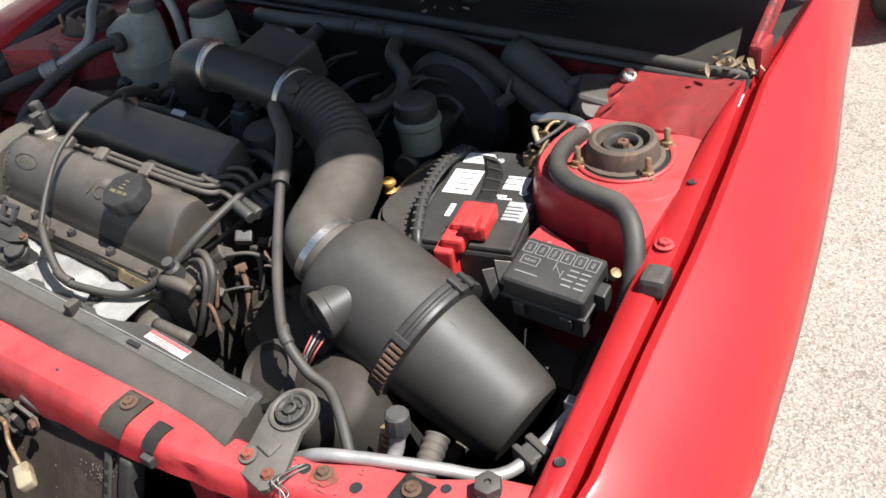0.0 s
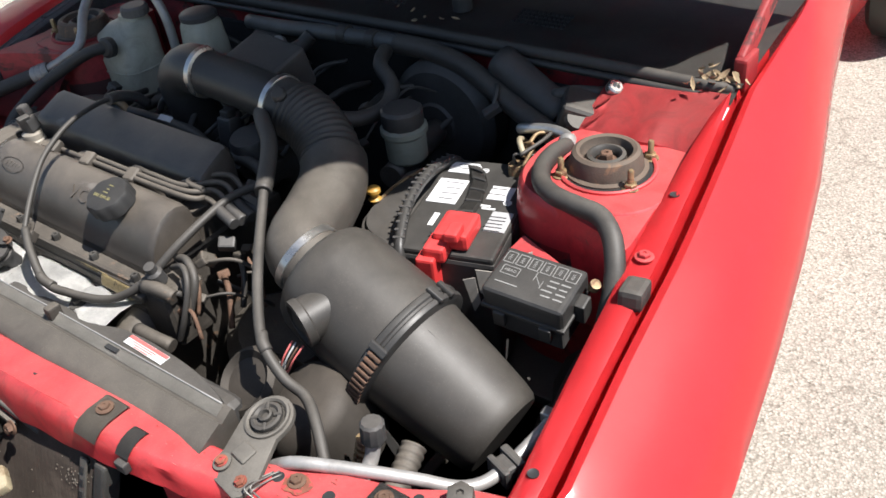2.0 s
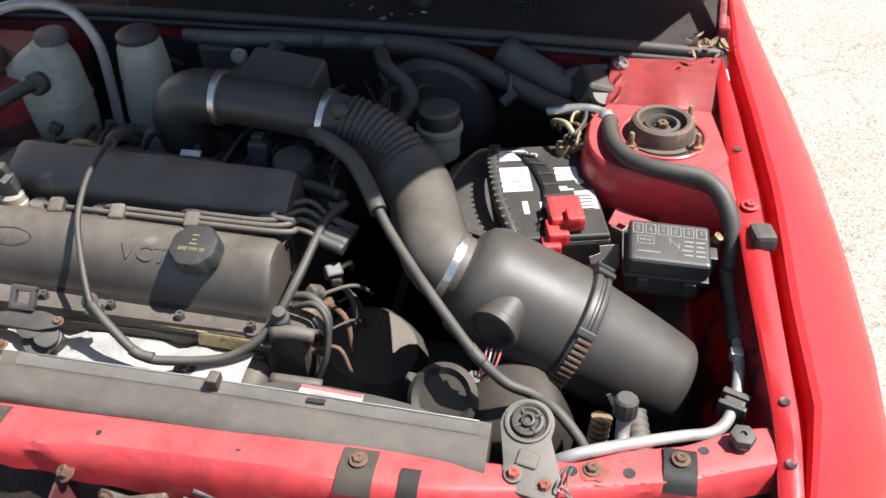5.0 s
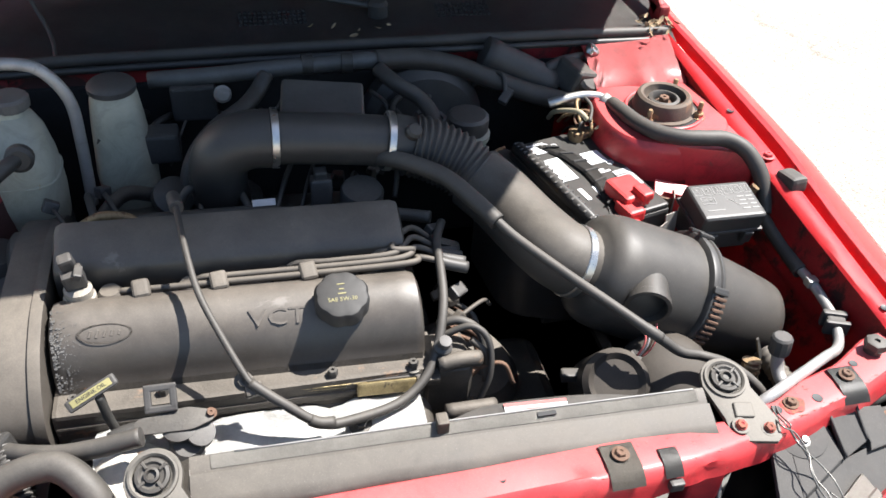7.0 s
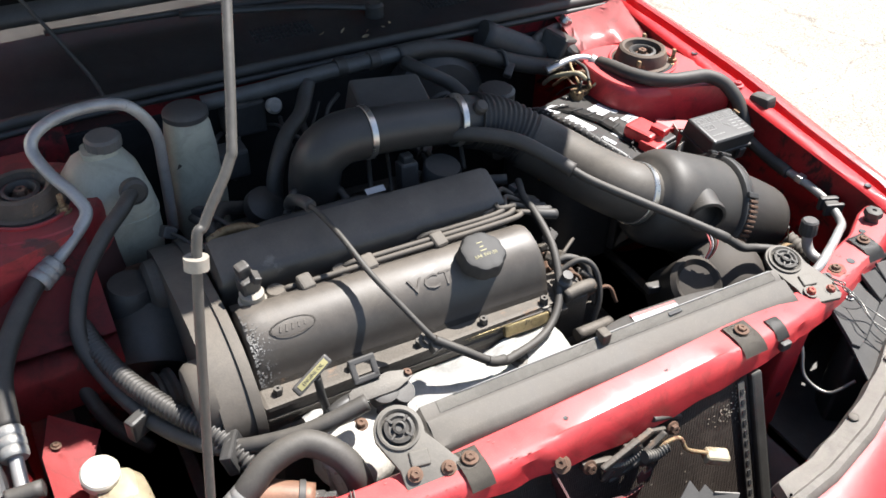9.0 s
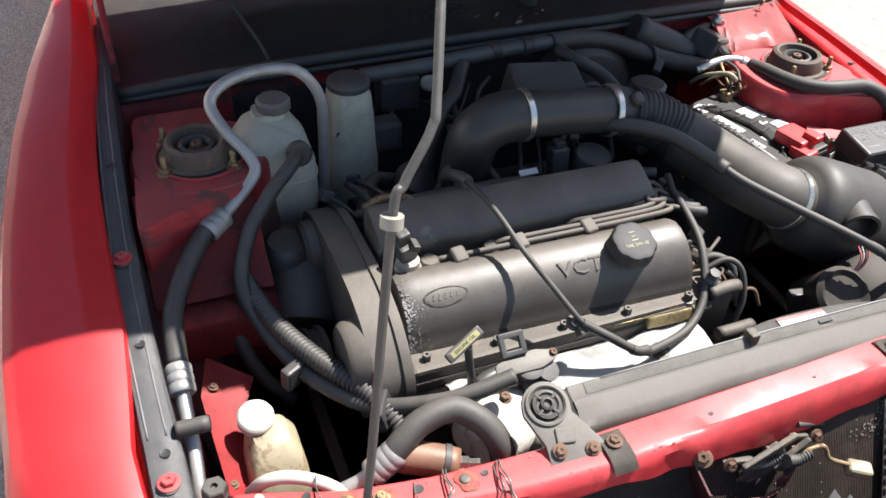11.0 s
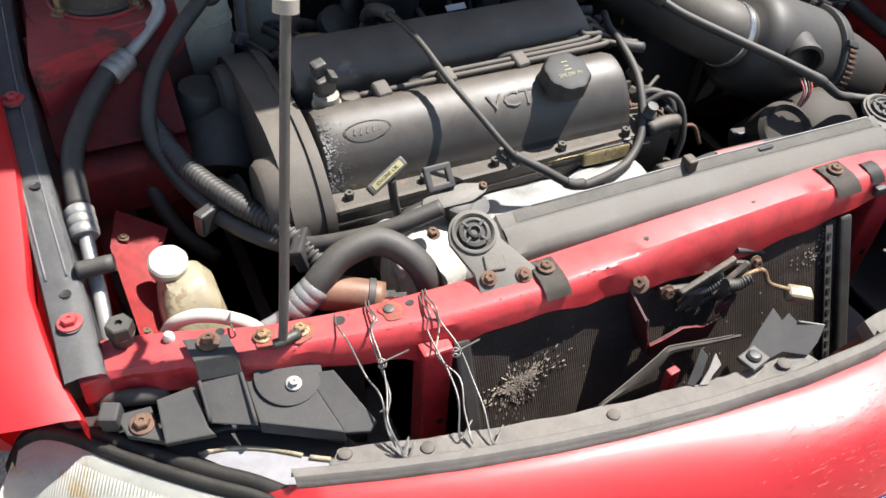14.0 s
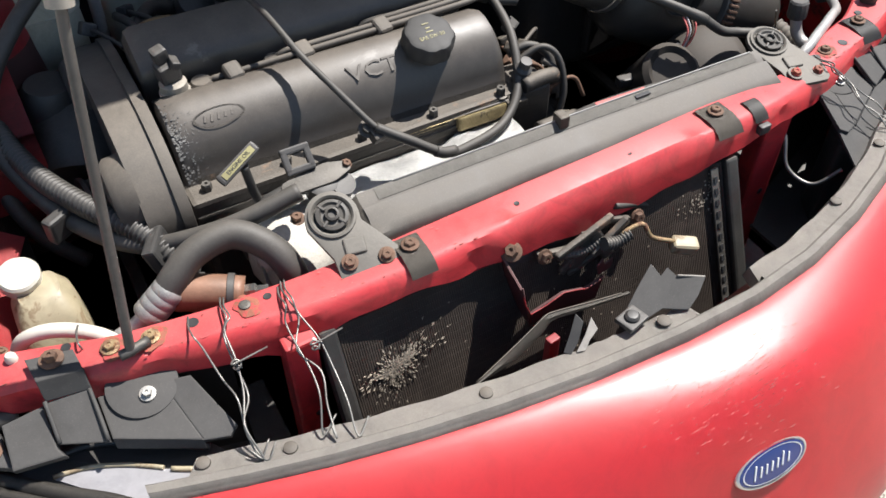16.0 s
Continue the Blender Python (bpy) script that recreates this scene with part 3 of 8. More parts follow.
# inner walls of the engine bay, with the strut towers
def apron(s, label):
    ob = thing("inner_wing", (s * 0.6, 0.4, 0.4), label, "inner wing", "inner wings")
    rows = []
    for i in range(20):
        y = 0.02 + 0.86 * i / 19
        a, b, z = interp(RAIL if s > 0 else RAIL_L, y)
        prof = [(a - 0.006, z - 0.09), (a - 0.016, z - 0.13), (a - 0.030, z - 0.2)]
        rows.append([(s * x, y, zz) for x, zz in (prof if s < 0 else prof[::-1])])
    # side wall and tower skirt carry their shade in the red
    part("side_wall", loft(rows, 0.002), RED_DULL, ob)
    # lower wing coloured black so the void below reads unlit
    low = [[(s * x, y, zz) for x, zz in ((0.655, 0.525), (0.63, 0.44), (0.58, 0.36), (0.40, 0.30))][::-s] for y in (0.02, 0.25, 0.5, 0.75)]
    part("wheel_well", loft(low, 0.003), BLACK, ob, "wheel well coloured black for the unlit void")
    # tower: a domed block whose flat top carries the strut
    cx, cy = 0.558, 0.552 if s > 0 else 0.535
    up_ = 0.0 if s > 0 else 0.035
    size = 0.112 if s > 0 else 0.100
    rows = []
    for z, k, add in ((0.40, 1.25, 0.02), (0.60, 1.10, 0.010), (0.70, 1.04, 0.004), (0.745, 1.0, 0), (0.758, 0.975, 0), (0.764, 0.93, 0), (0.765, 0.80, 0), (0.765, 0.66, 0)):
        ring = []
        for j in range(40):
            a = 2 * math.pi * j / 40
            rx, ry = size, size
            px, py = rx * math.copysign(abs(math.cos(a)) ** 0.8, math.cos(a)), ry * math.copysign(abs(math.sin(a)) ** 0.8, math.sin(a))
            ring.append((s * (cx + px * k), cy + py * k, z + up_))
        rows.append(ring if s > 0 else ring[::-1])
    # left wing takes the copy with shade in its colour
    paint = RED_BAR if s > 0 else RED_SHADED_SOILED
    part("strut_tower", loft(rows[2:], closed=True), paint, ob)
    part("tower_skirt", loft(rows[:3], closed=True), RED_DULL, ob, "grimy lower wall of the tower, red darkened for shade")
    # shelf from tower to rail
    poly = rounded([(0.505, 0.455), (0.56, 0.438), (0.62, 0.418), (0.664, 0.392), (0.656, 0.50), (0.646, 0.60), (0.642, 0.655), (0.50, 0.640)] if s > 0 else [(0.505, 0.455), (0.56, 0.438), (0.62, 0.418), (0.664, 0.392), (0.656, 0.50), (0.646, 0.60), (0.640, 0.690), (0.52, 0.690)], 0.02, 3)
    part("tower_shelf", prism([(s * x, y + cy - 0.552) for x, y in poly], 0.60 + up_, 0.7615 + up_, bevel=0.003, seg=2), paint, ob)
    if s < 0:
        rows = [[(-x, 0.47, 0.790), (-x, 0.44, 0.775), (-x, 0.38, 0.722), (-x, 0.335, 0.694), (-x, 0.318, 0.660), (-x, 0.315, 0.60)] for x in (0.50, 0.53, 0.58, 0.63, 0.662)]
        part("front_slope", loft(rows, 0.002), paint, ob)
    # wall from tower back to the cowl
    rows = []
    for i in range(10):
        x = 0.475 + 0.175 * i / 9
        bow = 0.012 * math.sin(i * 1.1)
        if s > 0:
            k = math.exp(-((x - 0.575) / 0.022) ** 2)
            rows.append([(x, 0.600, 0.68), (x, 0.622, 0.752), (x, 0.634 - 0.010 * k, 0.766 + 0.004 * k), (x, 0.668 - 0.012 * k, 0.780 + 0.007 * k), (x, 0.705, 0.7925), (x, 0.742, 0.802)])
            continue
        rows.append([(s * x, 0.685 + bow, 0.62), (s * x, 0.705 + bow, 0.72), (s * x, 0.722, 0.775), (s * x, 0.742, 0.802)])
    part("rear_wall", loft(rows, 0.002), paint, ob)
    return ob


apron(1, "red painted inner wing with strut tower, dusty")
apron(-1, "red painted inner wing with strut tower in shade")


def strut_mount(s, cy, zt=0.765):
    ob = thing("strut_mount", (s * 0.56, cy, zt), "rusty round rubber strut top mount with three studs", "strut mount", "strut mounts")
    part("rubber_cup", lathe([(0.056, -0.002), (0.056, 0.003), (0.050, 0.005), (0.0475, 0.020), (0.045, 0.027), (0.040, 0.030), (0.035, 0.028), (0.033, 0.018), (0.029, 0.013), (0.012, 0.013), (0.012, 0.006), (0, 0.006)],
                             (s * 0.56, cy, zt), seg=40), mat_mount, ob)
    part("tower_lip", lathe([(0.066, -0.001), (0.066, 0.003), (0.0635, 0.0045), (0.0605, 0.003), (0.0600, -0.001)], (s * 0.56 + 0.003, cy - 0.002, zt), seg=44), RED_BAR if s > 0 else RED_SHADED_SOILED, ob, "raised red steel lip round the mount")
    part("gap", lathe([(0.0602, 0.0006), (0.0565, 0.0002)], (s * 0.56 + 0.002, cy - 0.001, zt), seg=40), PRINT, ob, "dark gap")
    part("centre_ring", lathe([(0.026, 0.011), (0.026, 0.022), (0.021, 0.0235), (0.018, 0.020), (0.016, 0.013)], (s * 0.56, cy, zt), seg=30), RUBBER, ob)
    part("centre_nut", bolt_bm(0.009, 0.012, 1.5, (s * 0.56, cy, zt + 0.012)), RUST, ob)
    for dx, dy in ((-0.044, -0.044), (0.051, -0.033), (0.042, 0.046)):
        p = (s * (0.56 + dx), cy + dy, zt)
        bm = bolt_bm(0.0085, 0.009, 1.35, p)
        lathe([(0.0042, 0), (0.0042, 0.026), (0.003, 0.028), (0, 0.028)], p, seg=12, bm=bm)
        part("stud", bm, BRASS, ob, "yellow zinc stud and nut")
    return ob


mat_mount = mat("rusty_rubber_mount", (0.085, 0.065, 0.05), 0.7, vary=0.3, grain=60, bump=0.4, dust=0.35, dust_color=(0.24, 0.17, 0.12), wear=(0.17, 0.10, 0.06), wear_at=0.6, wear_scale=40)
strut_mount(1, 0.551)
strut_mount(-1, 0.530, 0.800)

# firewall and cowl
fw = thing("firewall", (0, 0.74, 0.5), "dark red painted steel firewall behind the engine", "firewall")
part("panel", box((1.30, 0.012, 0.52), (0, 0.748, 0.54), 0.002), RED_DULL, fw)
# added black sheet standing in for the deep shade on the firewall
part("shade_sheet", box((0.96, 0.010, 0.46), (-0.03, 0.738, 0.54), 0.004), FELT, fw, "added black felt sheet that darkens the shaded firewall")
part("floor_pan", box((1.30, 0.95, 0.01), (0, 0.30, 0.22), 0), BLACK, fw, "dark underside of the engine bay")
cowl = thing("windscreen_cowl", (0, 0.85, 0.82), "black plastic cowl with vent slots under the windscreen", "cowl")
rows = []
for i in range(25):
    x = -0.66 + 1.32 * i / 24
    b = 0.05 * (x / 0.66) ** 2
    rows.append([(x, 0.735 - b * 0.2, 0.795), (x, 0.755, 0.806), (x, 0.80, 0.805), (x, 0.82, 0.812), (x, 0.88 + b * 0.3, 0.822), (x, 0.96 + b, 0.833), (x, 1.045 + b, 0.838)])
part("panel", loft(rows, 0.003), BLACK, cowl)
for cx in (-0.06, 0.29):
    for j in range(4):
        for k in range(14):
            if cx > 0 and k > 11:
                continue
            x = cx - 0.05 + k * 0.0085
            y = 0.838 + j * 0.011
            z = 0.812 + (y - 0.82) / 0.06 * 0.010 + 0.001
            bm_ = box((0.0055, 0.0075, 0.003), (x, y, z), 0.0005, 1, turn=(10, 0, 0))
            cowl_slots = joined(cowl_slots, bm_) if (cx, j, k) != (-0.06, 0, 0) else bm_
tagged(part("vent_grille", cowl_slots, PRINT, cowl), kind="stuff")
seal = tube([(-0.655, 0.742, 0.800), (-0.45, 0.742, 0.812), (0, 0.738, 0.818), (0.40, 0.742, 0.814), (0.60, 0.75, 0.806), (0.655, 0.757, 0.802)], 0.010, 10)
ws_ = thing("weather_strip", (0, 0.74, 0.81), "dark rubber weather strip along the cowl", "weather strip")
part("bulb", seal, RUBBER, ws_)
part("base_lip", tube([(-0.655, 0.733, 0.792), (-0.45, 0.731, 0.800), (0, 0.727, 0.806), (0.40, 0.731, 0.802), (0.60, 0.738, 0.796), (0.655, 0.746, 0.793)], 0.006, 8), BLACK_SATIN, ws_)

# windscreen above the cowl, and the raised hood
ws = thing("windscreen", (0, 1.1, 0.9), "dark windscreen glass reflecting the sky above the cowl", "windscreen")
rows = []
for j in range(9):
    v = j / 8
    rows.append([(x * (1 - 0.12 * v), 1.05 + 0.05 * (x / 0.66) ** 2 + 0.70 * v, 0.842 + 0.46 * v) for x in [-0.58 + 1.16 * i / 14 for i in range(15)]])
part("glass", loft(rows, 0.005), mat("dark_glass", (0.012, 0.014, 0.016), 0.04, grime=0.0, vary=0, bump=0, coat=0.5), ws)
part("black_border", loft([[(x, y0 + 0.05 * (x / 0.66) ** 2, z0) for x in [-0.58 + 1.16 * i / 14 for i in range(15)]] for y0, z0 in ((1.032, 0.840), (1.042, 0.847), (1.062, 0.856))], 0.003), RUBBER, ws)
for s in (-1, 1):
    pm = thing("windscreen_pillar", (s * 0.66, 1.1, 0.9), "red body pillar at the edge of the windscreen", "pillar", "windscreen pillars")
    part("post", loft([[(s * (0.585 - 0.05 * v + dx), 1.08 + 0.68 * v + dy, 0.85 + 0.45 * v + dz) for dx, dy, dz in ((0, 0, 0), (0.02, 0, 0.02), (0.06, 0.02, 0.01), (0.07, 0.05, -0.04), (0.02, 0.05, -0.05))] for v in (0, 0.5, 1)], closed=True), RED, pm)

# cabin behind the windscreen, out of view, added to shade the ground beside it
cab = thing("car_cabin", (0, 2.4, 0), "closed car cabin with red doors, dark side glass and red roof", "car cabin")
part("roof", loft([[(x, y, z - 0.05 * (x / 0.56) ** 2) for x in (-0.56, -0.4, -0.2, 0, 0.2, 0.4, 0.56)] for y, z in ((1.74, 1.30), (1.9, 1.345), (2.3, 1.37), (2.8, 1.34), (3.2, 1.24))], 0.01), RED, cab)
for s_ in (-1, 1):
    part("door", loft([[(s_ * 0.57, y, 0.88), (s_ * 0.575, y, 0.80), (s_ * 0.57, y, 0.62), (s_ * 0.50, y, 0.38), (s_ * 0.44, y, 0.22)] for y in (1.68, 2.2, 2.9, 3.6)], 0.01), RED, cab)
    part("side_glass", loft([[(s_ * 0.57, y + 0.12 * k, 0.88), (s_ * 0.56, y, 1.25)] for y, k in ((1.74, 0), (2.4, 0), (3.2, 1))], 0.005), FELT, cab)

HOOD_A, HOOD_B = Vector((0, 0.978, 0.879)), Vector((0, 0.36, 1.76))
hood = thing("hood", tuple(HOOD_A), "raised red hood with a bare underside, propped open", "hood")
up = (HOOD_B - HOOD_A)
nrm = Vector((0, -up.z, up.y)).normalized()


def hood_reach(x):
    """How far the hood reaches at x: its front edge curves back towards the corners."""
    return 1.0 - 0.06 * max(0.0, (abs(x) - 0.60) / 0.11) ** 2


rows = []
for i in range(15):
    v = i / 14
    half = 0.694 + 0.026 * min(1.0, v / 0.45) - 0.006 * v ** 4
    line = []
    for k in range(33):
        x = -half + 2 * half * k / 32
        p = HOOD_A + up * v * hood_reach(x)
        bow = 0.03 * (1 - (x / half) ** 2)
        line.append((x, p.y - nrm.y * bow, p.z - nrm.z * bow))
    rows.append(line)
part("outer_skin", loft(rows, 0.004), RED, hood)
frame_bm = None
for a, b in (((-0.6, 0.03), (0.6, 0.03)), ((-0.54, 0.88), (0.0, 0.945)), ((0.54, 0.88), (0.0, 0.945)), ((-0.6, 0.03), (-0.54, 0.88)), ((0.6, 0.03), (0.54, 0.88)), ((-0.6, 0.03), (0.0, 0.95)), ((0.6, 0.03), (0.0, 0.95))):
    pa, pb = [Vector((x, 0, 0)) + HOOD_A + up * v + nrm * 0.012 for x, v in (a, b)]
    frame_bm = tube([pa, (pa + pb) / 2, pb], 0.028, 8, 4, bm=frame_bm, flat=0.45)
part("inner_frame", frame_bm, BLACK, hood)
rows = [[tuple(Vector((x * (0.610 + 0.102 * min(1.0, max(0.0, v - 0.12) / 0.45) - 0.006 * v ** 4), 0, 0)) + HOOD_A + up * v * hood_reach(x * 0.67) + nrm * 0.006) for x in (-1, -0.9, -0.75, -0.5, 0, 0.5, 0.75, 0.9, 1)] for v in (0.0, 0.15, 0.3, 0.6, 0.985)]
part("insulation", loft(rows, 0.008), FELT, hood, "black felt insulation")
for s in (-1, 1):
    hb = box((0.012, 0.16, 0.035), (s * 0.648, 0.86, 0.865), 0.004, turn=(30, 0, 0))
    box((0.02, 0.05, 0.05), (s * 0.652, 0.80, 0.815), 0.005, bm=hb)
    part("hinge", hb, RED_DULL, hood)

# ---- radiator support ----
BAR = [(-0.725, 0.055, 0.005, 0.660), (-0.66, 0.045, -0.012, 0.664), (-0.60, 0.025, -0.030, 0.672), (-0.50, -0.012, -0.060, 0.678), (-0.40, -0.030, -0.080, 0.682), (-0.30, -0.038, -0.095, 0.686),
       (-0.20, -0.044, -0.103, 0.692), (-0.08, -0.046, -0.106, 0.699), (0.10, -0.043, -0.102, 0.701), (0.25, -0.036, -0.095, 0.700), (0.35, -0.032, -0.085, 0.695), (0.43, -0.020, -0.064, 0.685),
       (0.52, 0.018, -0.040, 0.683), (0.60, 0.040, -0.018, 0.683), (0.66, 0.075, 0.008, 0.682), (0.725, 0.095, 0.035, 0.680)]
bar = thing("radiator_support", (0, -0.06, 0.66), "red painted steel radiator support bar, dusty and scratched", "radiator support")
rows = []
for i in range(110):
    x = -0.692 + 1.417 * i / 109
    yr, yf, z = interp(BAR, x)
    mid = math.exp(-((x - 0.06) / 0.17) ** 4)
    emb = math.exp(-((x - 0.07) / 0.135) ** 6)
    low = 0.034 + 0.017 * mid + 0.003 * math.sin(x * 31) + 0.002 * math.sin(x * 73) + 0.022 * math.exp(-((x + 0.332) / 0.030) ** 2) - 0.007 * math.exp(-((x + 0.20) / 0.06) ** 2)
    dent = 0.007 * math.exp(-((x + 0.640) / 0.022) ** 2) + 0.005 * math.exp(-((x + 0.592) / 0.012) ** 2) + 0.003 * math.exp(-((x + 0.470) / 0.02) ** 2) + 0.004 * math.exp(-((x + 0.115) / 0.018) ** 2) + 0.004 * math.exp(-((x - 0.36) / 0.016) ** 2) + 0.003 * math.exp(-((x - 0.56) / 0.02) ** 2)
    rows.append([(x, yr + 0.002, z - 0.030), (x, yr, z - 0.004), (x, yr - 0.004, z), (x, yr - 0.4 * (yr - yf), z + 0.002 - 0.003 * emb), (x, yr - 0.68 * (yr - yf), z + 0.0015 - 0.0060 * emb), (x, yr - 0.76 * (yr - yf), z + 0.001 + 0.0045 * emb), (x, yf + 0.009, z - 0.002 * mid + 0.0035 * emb), (x, yf + 0.002 + 0.5 * dent, z - 0.007 - 0.005 * mid),
                 (x, yf - 0.001 + 1.6 * dent, z - 0.55 * low), (x, yf - 0.004 + dent, z - low), (x, yf + 0.002, z - low - 0.006), (x, yf + 0.020, z - low - 0.004)])
part("crossbar", loft(rows, closed=True), RED_BAR, bar)
for x, y, w in ((-0.334, -0.093, 0.036), (0.366, -0.064, 0.045)):
    pb = box((w, 0.03, 0.46), (x, y, 0.43), 0.004)
    box((w * 0.25, 0.05, 0.40), (x + w * 0.4, y + 0.015, 0.42), 0.003, bm=pb)
    part("post", pb, RED_BAR, bar)
    part("hole", lathe([(0.0048, 0), (0.0046, 0.0008), (0.0036, 0.0003), (0, 0)], (x + 0.006, y - 0.0153, 0.530), axis=(0, -1, 0), seg=16), PRINT, bar, "dark drilled hole")
random.seed(41)
for shade, cnt in (((0.50, 0.13, 0.12), 90), ((0.20, 0.055, 0.04), 120)):
    chips = bmesh.new()
    for k in range(cnt):
        x = random.uniform(-0.68, 0.70)
        yr, yf, z = interp(BAR, x)
        v = random.choice((0.97, random.uniform(0.1, 0.95)))
        at = Vector((x, yr - 0.004 + (yf + 0.009 - yr + 0.004) * v + random.gauss(0, 0.0008), z + 0.0021 - 0.0026 * max(0.0, v - 0.45)))
        if -0.10 < x < 0.22 and 0.1 < v < 0.98:
            continue
        w, h = random.uniform(0.0006, 0.005) * random.random() + 0.0006, random.uniform(0.0003, 0.0008)
        q = [chips.verts.new(at + Vector((w * math.cos(b) * random.uniform(0.7, 1.3), h * math.sin(b), 0.0002))) for b in (0.2, 1.3, 2.4, 3.6, 4.6, 5.5)]
        chips.faces.new(q)
    tagged(part("paint_chips", chips, mat("chipped_bar_paint", shade, 0.7, vary=0.35, grain=90, bump=0.3), bar, "pale and rusty chips in the paint"), kind="stuff")
part("plug", lathe([(0.0062, 0), (0.006, 0.006), (0.004, 0.009), (0, 0.0095)], (-0.596, 0.008, 0.6735), seg=16), WHITE_PL, bar, "small white plastic plug")
part("end_post", box((0.022, 0.034, 0.15), (-0.681, 0.012, 0.585), 0.004), RED_BAR, bar)
part("lower_bar", box((1.1, 0.05, 0.05), (0.05, -0.045, 0.155), 0.006), BLACK, bar)

# ---- engine ----
block = thing("engine_block", (-0.14, 0.25, 0.3), "grimy dark cast engine block and cylinder head", "engine block")
part("block", box((0.44, 0.30, 0.40), (-0.145, 0.265, 0.45), 0.02, 3), GREASE, block)
part("head", box((0.45, 0.27, 0.06), (-0.145, 0.255, 0.655), 0.006, 2), GREASE, block)
for x in (-0.30, -0.18, -0.06, 0.05):
    part("exhaust_port", lathe([(0.03, 0), (0.03, 0.03), (0.024, 0.045), (0, 0.045)], (x, 0.125, 0.61), axis=(0, -1, -0.2), seg=18), GREASE, block)
gb_ = box((0.24, 0.24, 0.16), (0.20, 0.26, 0.38), 0.04, 4)
lathe([(0.09, 0), (0.09, 0.06), (0.07, 0.08), (0, 0.08)], (0.15, 0.27, 0.46), axis=(0.25, -0.1, 1), seg=26, bm=gb_)
part("gearbox_casing", gb_, GREASE, block, "dark alloy gearbox casing")

def put_flange():
    return loft([[(x, 0.1205 - 0.03 * x, 0.680), (x, 0.1235 - 0.03 * x, 0.6826), (x, 0.134 - 0.03 * x, 0.6834), (x, 0.1405 - 0.03 * x, 0.6836), (x, 0.1455 - 0.03 * x, 0.6915)] for x in [-0.350 + 0.042 * i for i in range(11)]], 0.0006)


cover = thing("cam_cover", (-0.145, 0.25, 0.68), "dusty dark grey twin-cam engine cover, paint flaking at one end", "engine cover")


def hump(prof, x0, x1, end=0.012, steps=24, lean=0.0):
    rows = []
    xs = [x0, x0 + end * 0.3, x0 + end] + [x0 + end + (x1 - x0 - 2 * end) * i / steps for i in range(1, steps)] + [x1 - end, x1 - end * 0.3, x1]
    yc, zb = sum(p[0] for p in prof) / len(prof), min(p[1] for p in prof)
    for i, x in enumerate(xs):
        k = 0.90 if i in (0, len(xs) - 1) else 0.972 if i in (1, len(xs) - 2) else 1.0
        rows.append([(x, yc + (y - yc) * k + lean * x, zb + (z - zb) * k) for y, z in prof])
    return loft(rows, closed=True, sharp=40)


FRONT = [(0.122, 0.664), (0.119, 0.668), (0.119, 0.678), (0.123, 0.681), (0.140, 0.682), (0.146, 0.690), (0.150, 0.706), (0.158, 0.728), (0.170, 0.744), (0.184, 0.755), (0.200, 0.761),
         (0.215, 0.762), (0.228, 0.757), (0.236, 0.745), (0.240, 0.725), (0.240, 0.664)]
part("front_hump", hump(FRONT, -0.366, 0.074, lean=-0.03), COVER, cover)
REAR = [(0.262, 0.664), (0.262, 0.745), (0.264, 0.768), (0.268, 0.776), (0.275, 0.781), (0.295, 0.790), (0.318, 0.799), (0.326, 0.799), (0.332, 0.793), (0.335, 0.78), (0.335, 0.664)]
part("rear_hump", hump(REAR, -0.366, 0.070, lean=-0.03), COVER, cover, "dark plastic-looking rear cam cover half in shade")
part("valley", box((0.43, 0.05, 0.06), (-0.146, 0.256, 0.702), 0.002), COVER, cover)
part("oily_flange", put_flange(), GREASE, cover, "oily black lower flange")
part("gasket_rail", box((0.445, 0.012, 0.012), (-0.146, 0.1235, 0.660), 0.003), GREASE, cover)
part("bare_strip", box((0.075, 0.010, 0.018), (0.020, 0.1165, 0.667), 0.003, turn=(-20, 0, -2)), OILGOLD, cover, "oily bare metal strip")
for dz, r_, x1_ in ((0.0, 0.0011, -0.005), (-0.0042, 0.0009, -0.03)):
    part("gasket_line", tube([(x, 0.1185 - 0.03 * x, 0.6768 + dz) for x in (-0.345, -0.24, -0.13, x1_)], r_, 6, 4), OILGOLD, cover, "bright oily gasket edge")
for i, x in enumerate((-0.345, -0.245, -0.145, -0.045, 0.055)):
    yy = 0.129 - 0.03 * x
    part("cover_bolt", bolt_bm(0.0065, 0.014, 1.5, (x, yy, 0.681)), DARK_METAL, cover)
# embossed marks
m_vct = frame_on((-0.104, 0.1775, 0.7478), (0, -0.62, 0.79), (1, -0.03, 0)) @ Matrix.Shear("XY", 4, (0.0, 0.0)) @ Matrix.Diagonal((1.25, 1, 1, 1))
lettering("VCT", 0.029, m_vct, COVER, cover, "embossed_letters", 0.0012)
m_ov = frame_on((-0.303, 0.1838, 0.7478), (0, -0.62, 0.79), (1, -0.03, 0))
rows = []
for r0 in (0.90, 1.0):
    rows.append([tuple(m_ov @ Vector((0.0315 * r0 * math.cos(a), 0.0118 * r0 * math.sin(a), 0.0006))) for a in (2 * math.pi * k / 36 for k in range(37))])
ovb = loft(rows, 0.002)
part("embossed_oval", ovb, COVER, cover)
sb = None
for k in range(5):
    other = box((0.0032, 0.0100 - 0.0014 * abs(k - 1), 0.0012), (-0.0165 + 0.0082 * k, 0, 0.0002), 0.0004, 1, turn=(0, 0, -16))
    other.transform(m_ov)
    sb = joined(sb, other)
part("embossed_strokes", sb, COVER, cover)
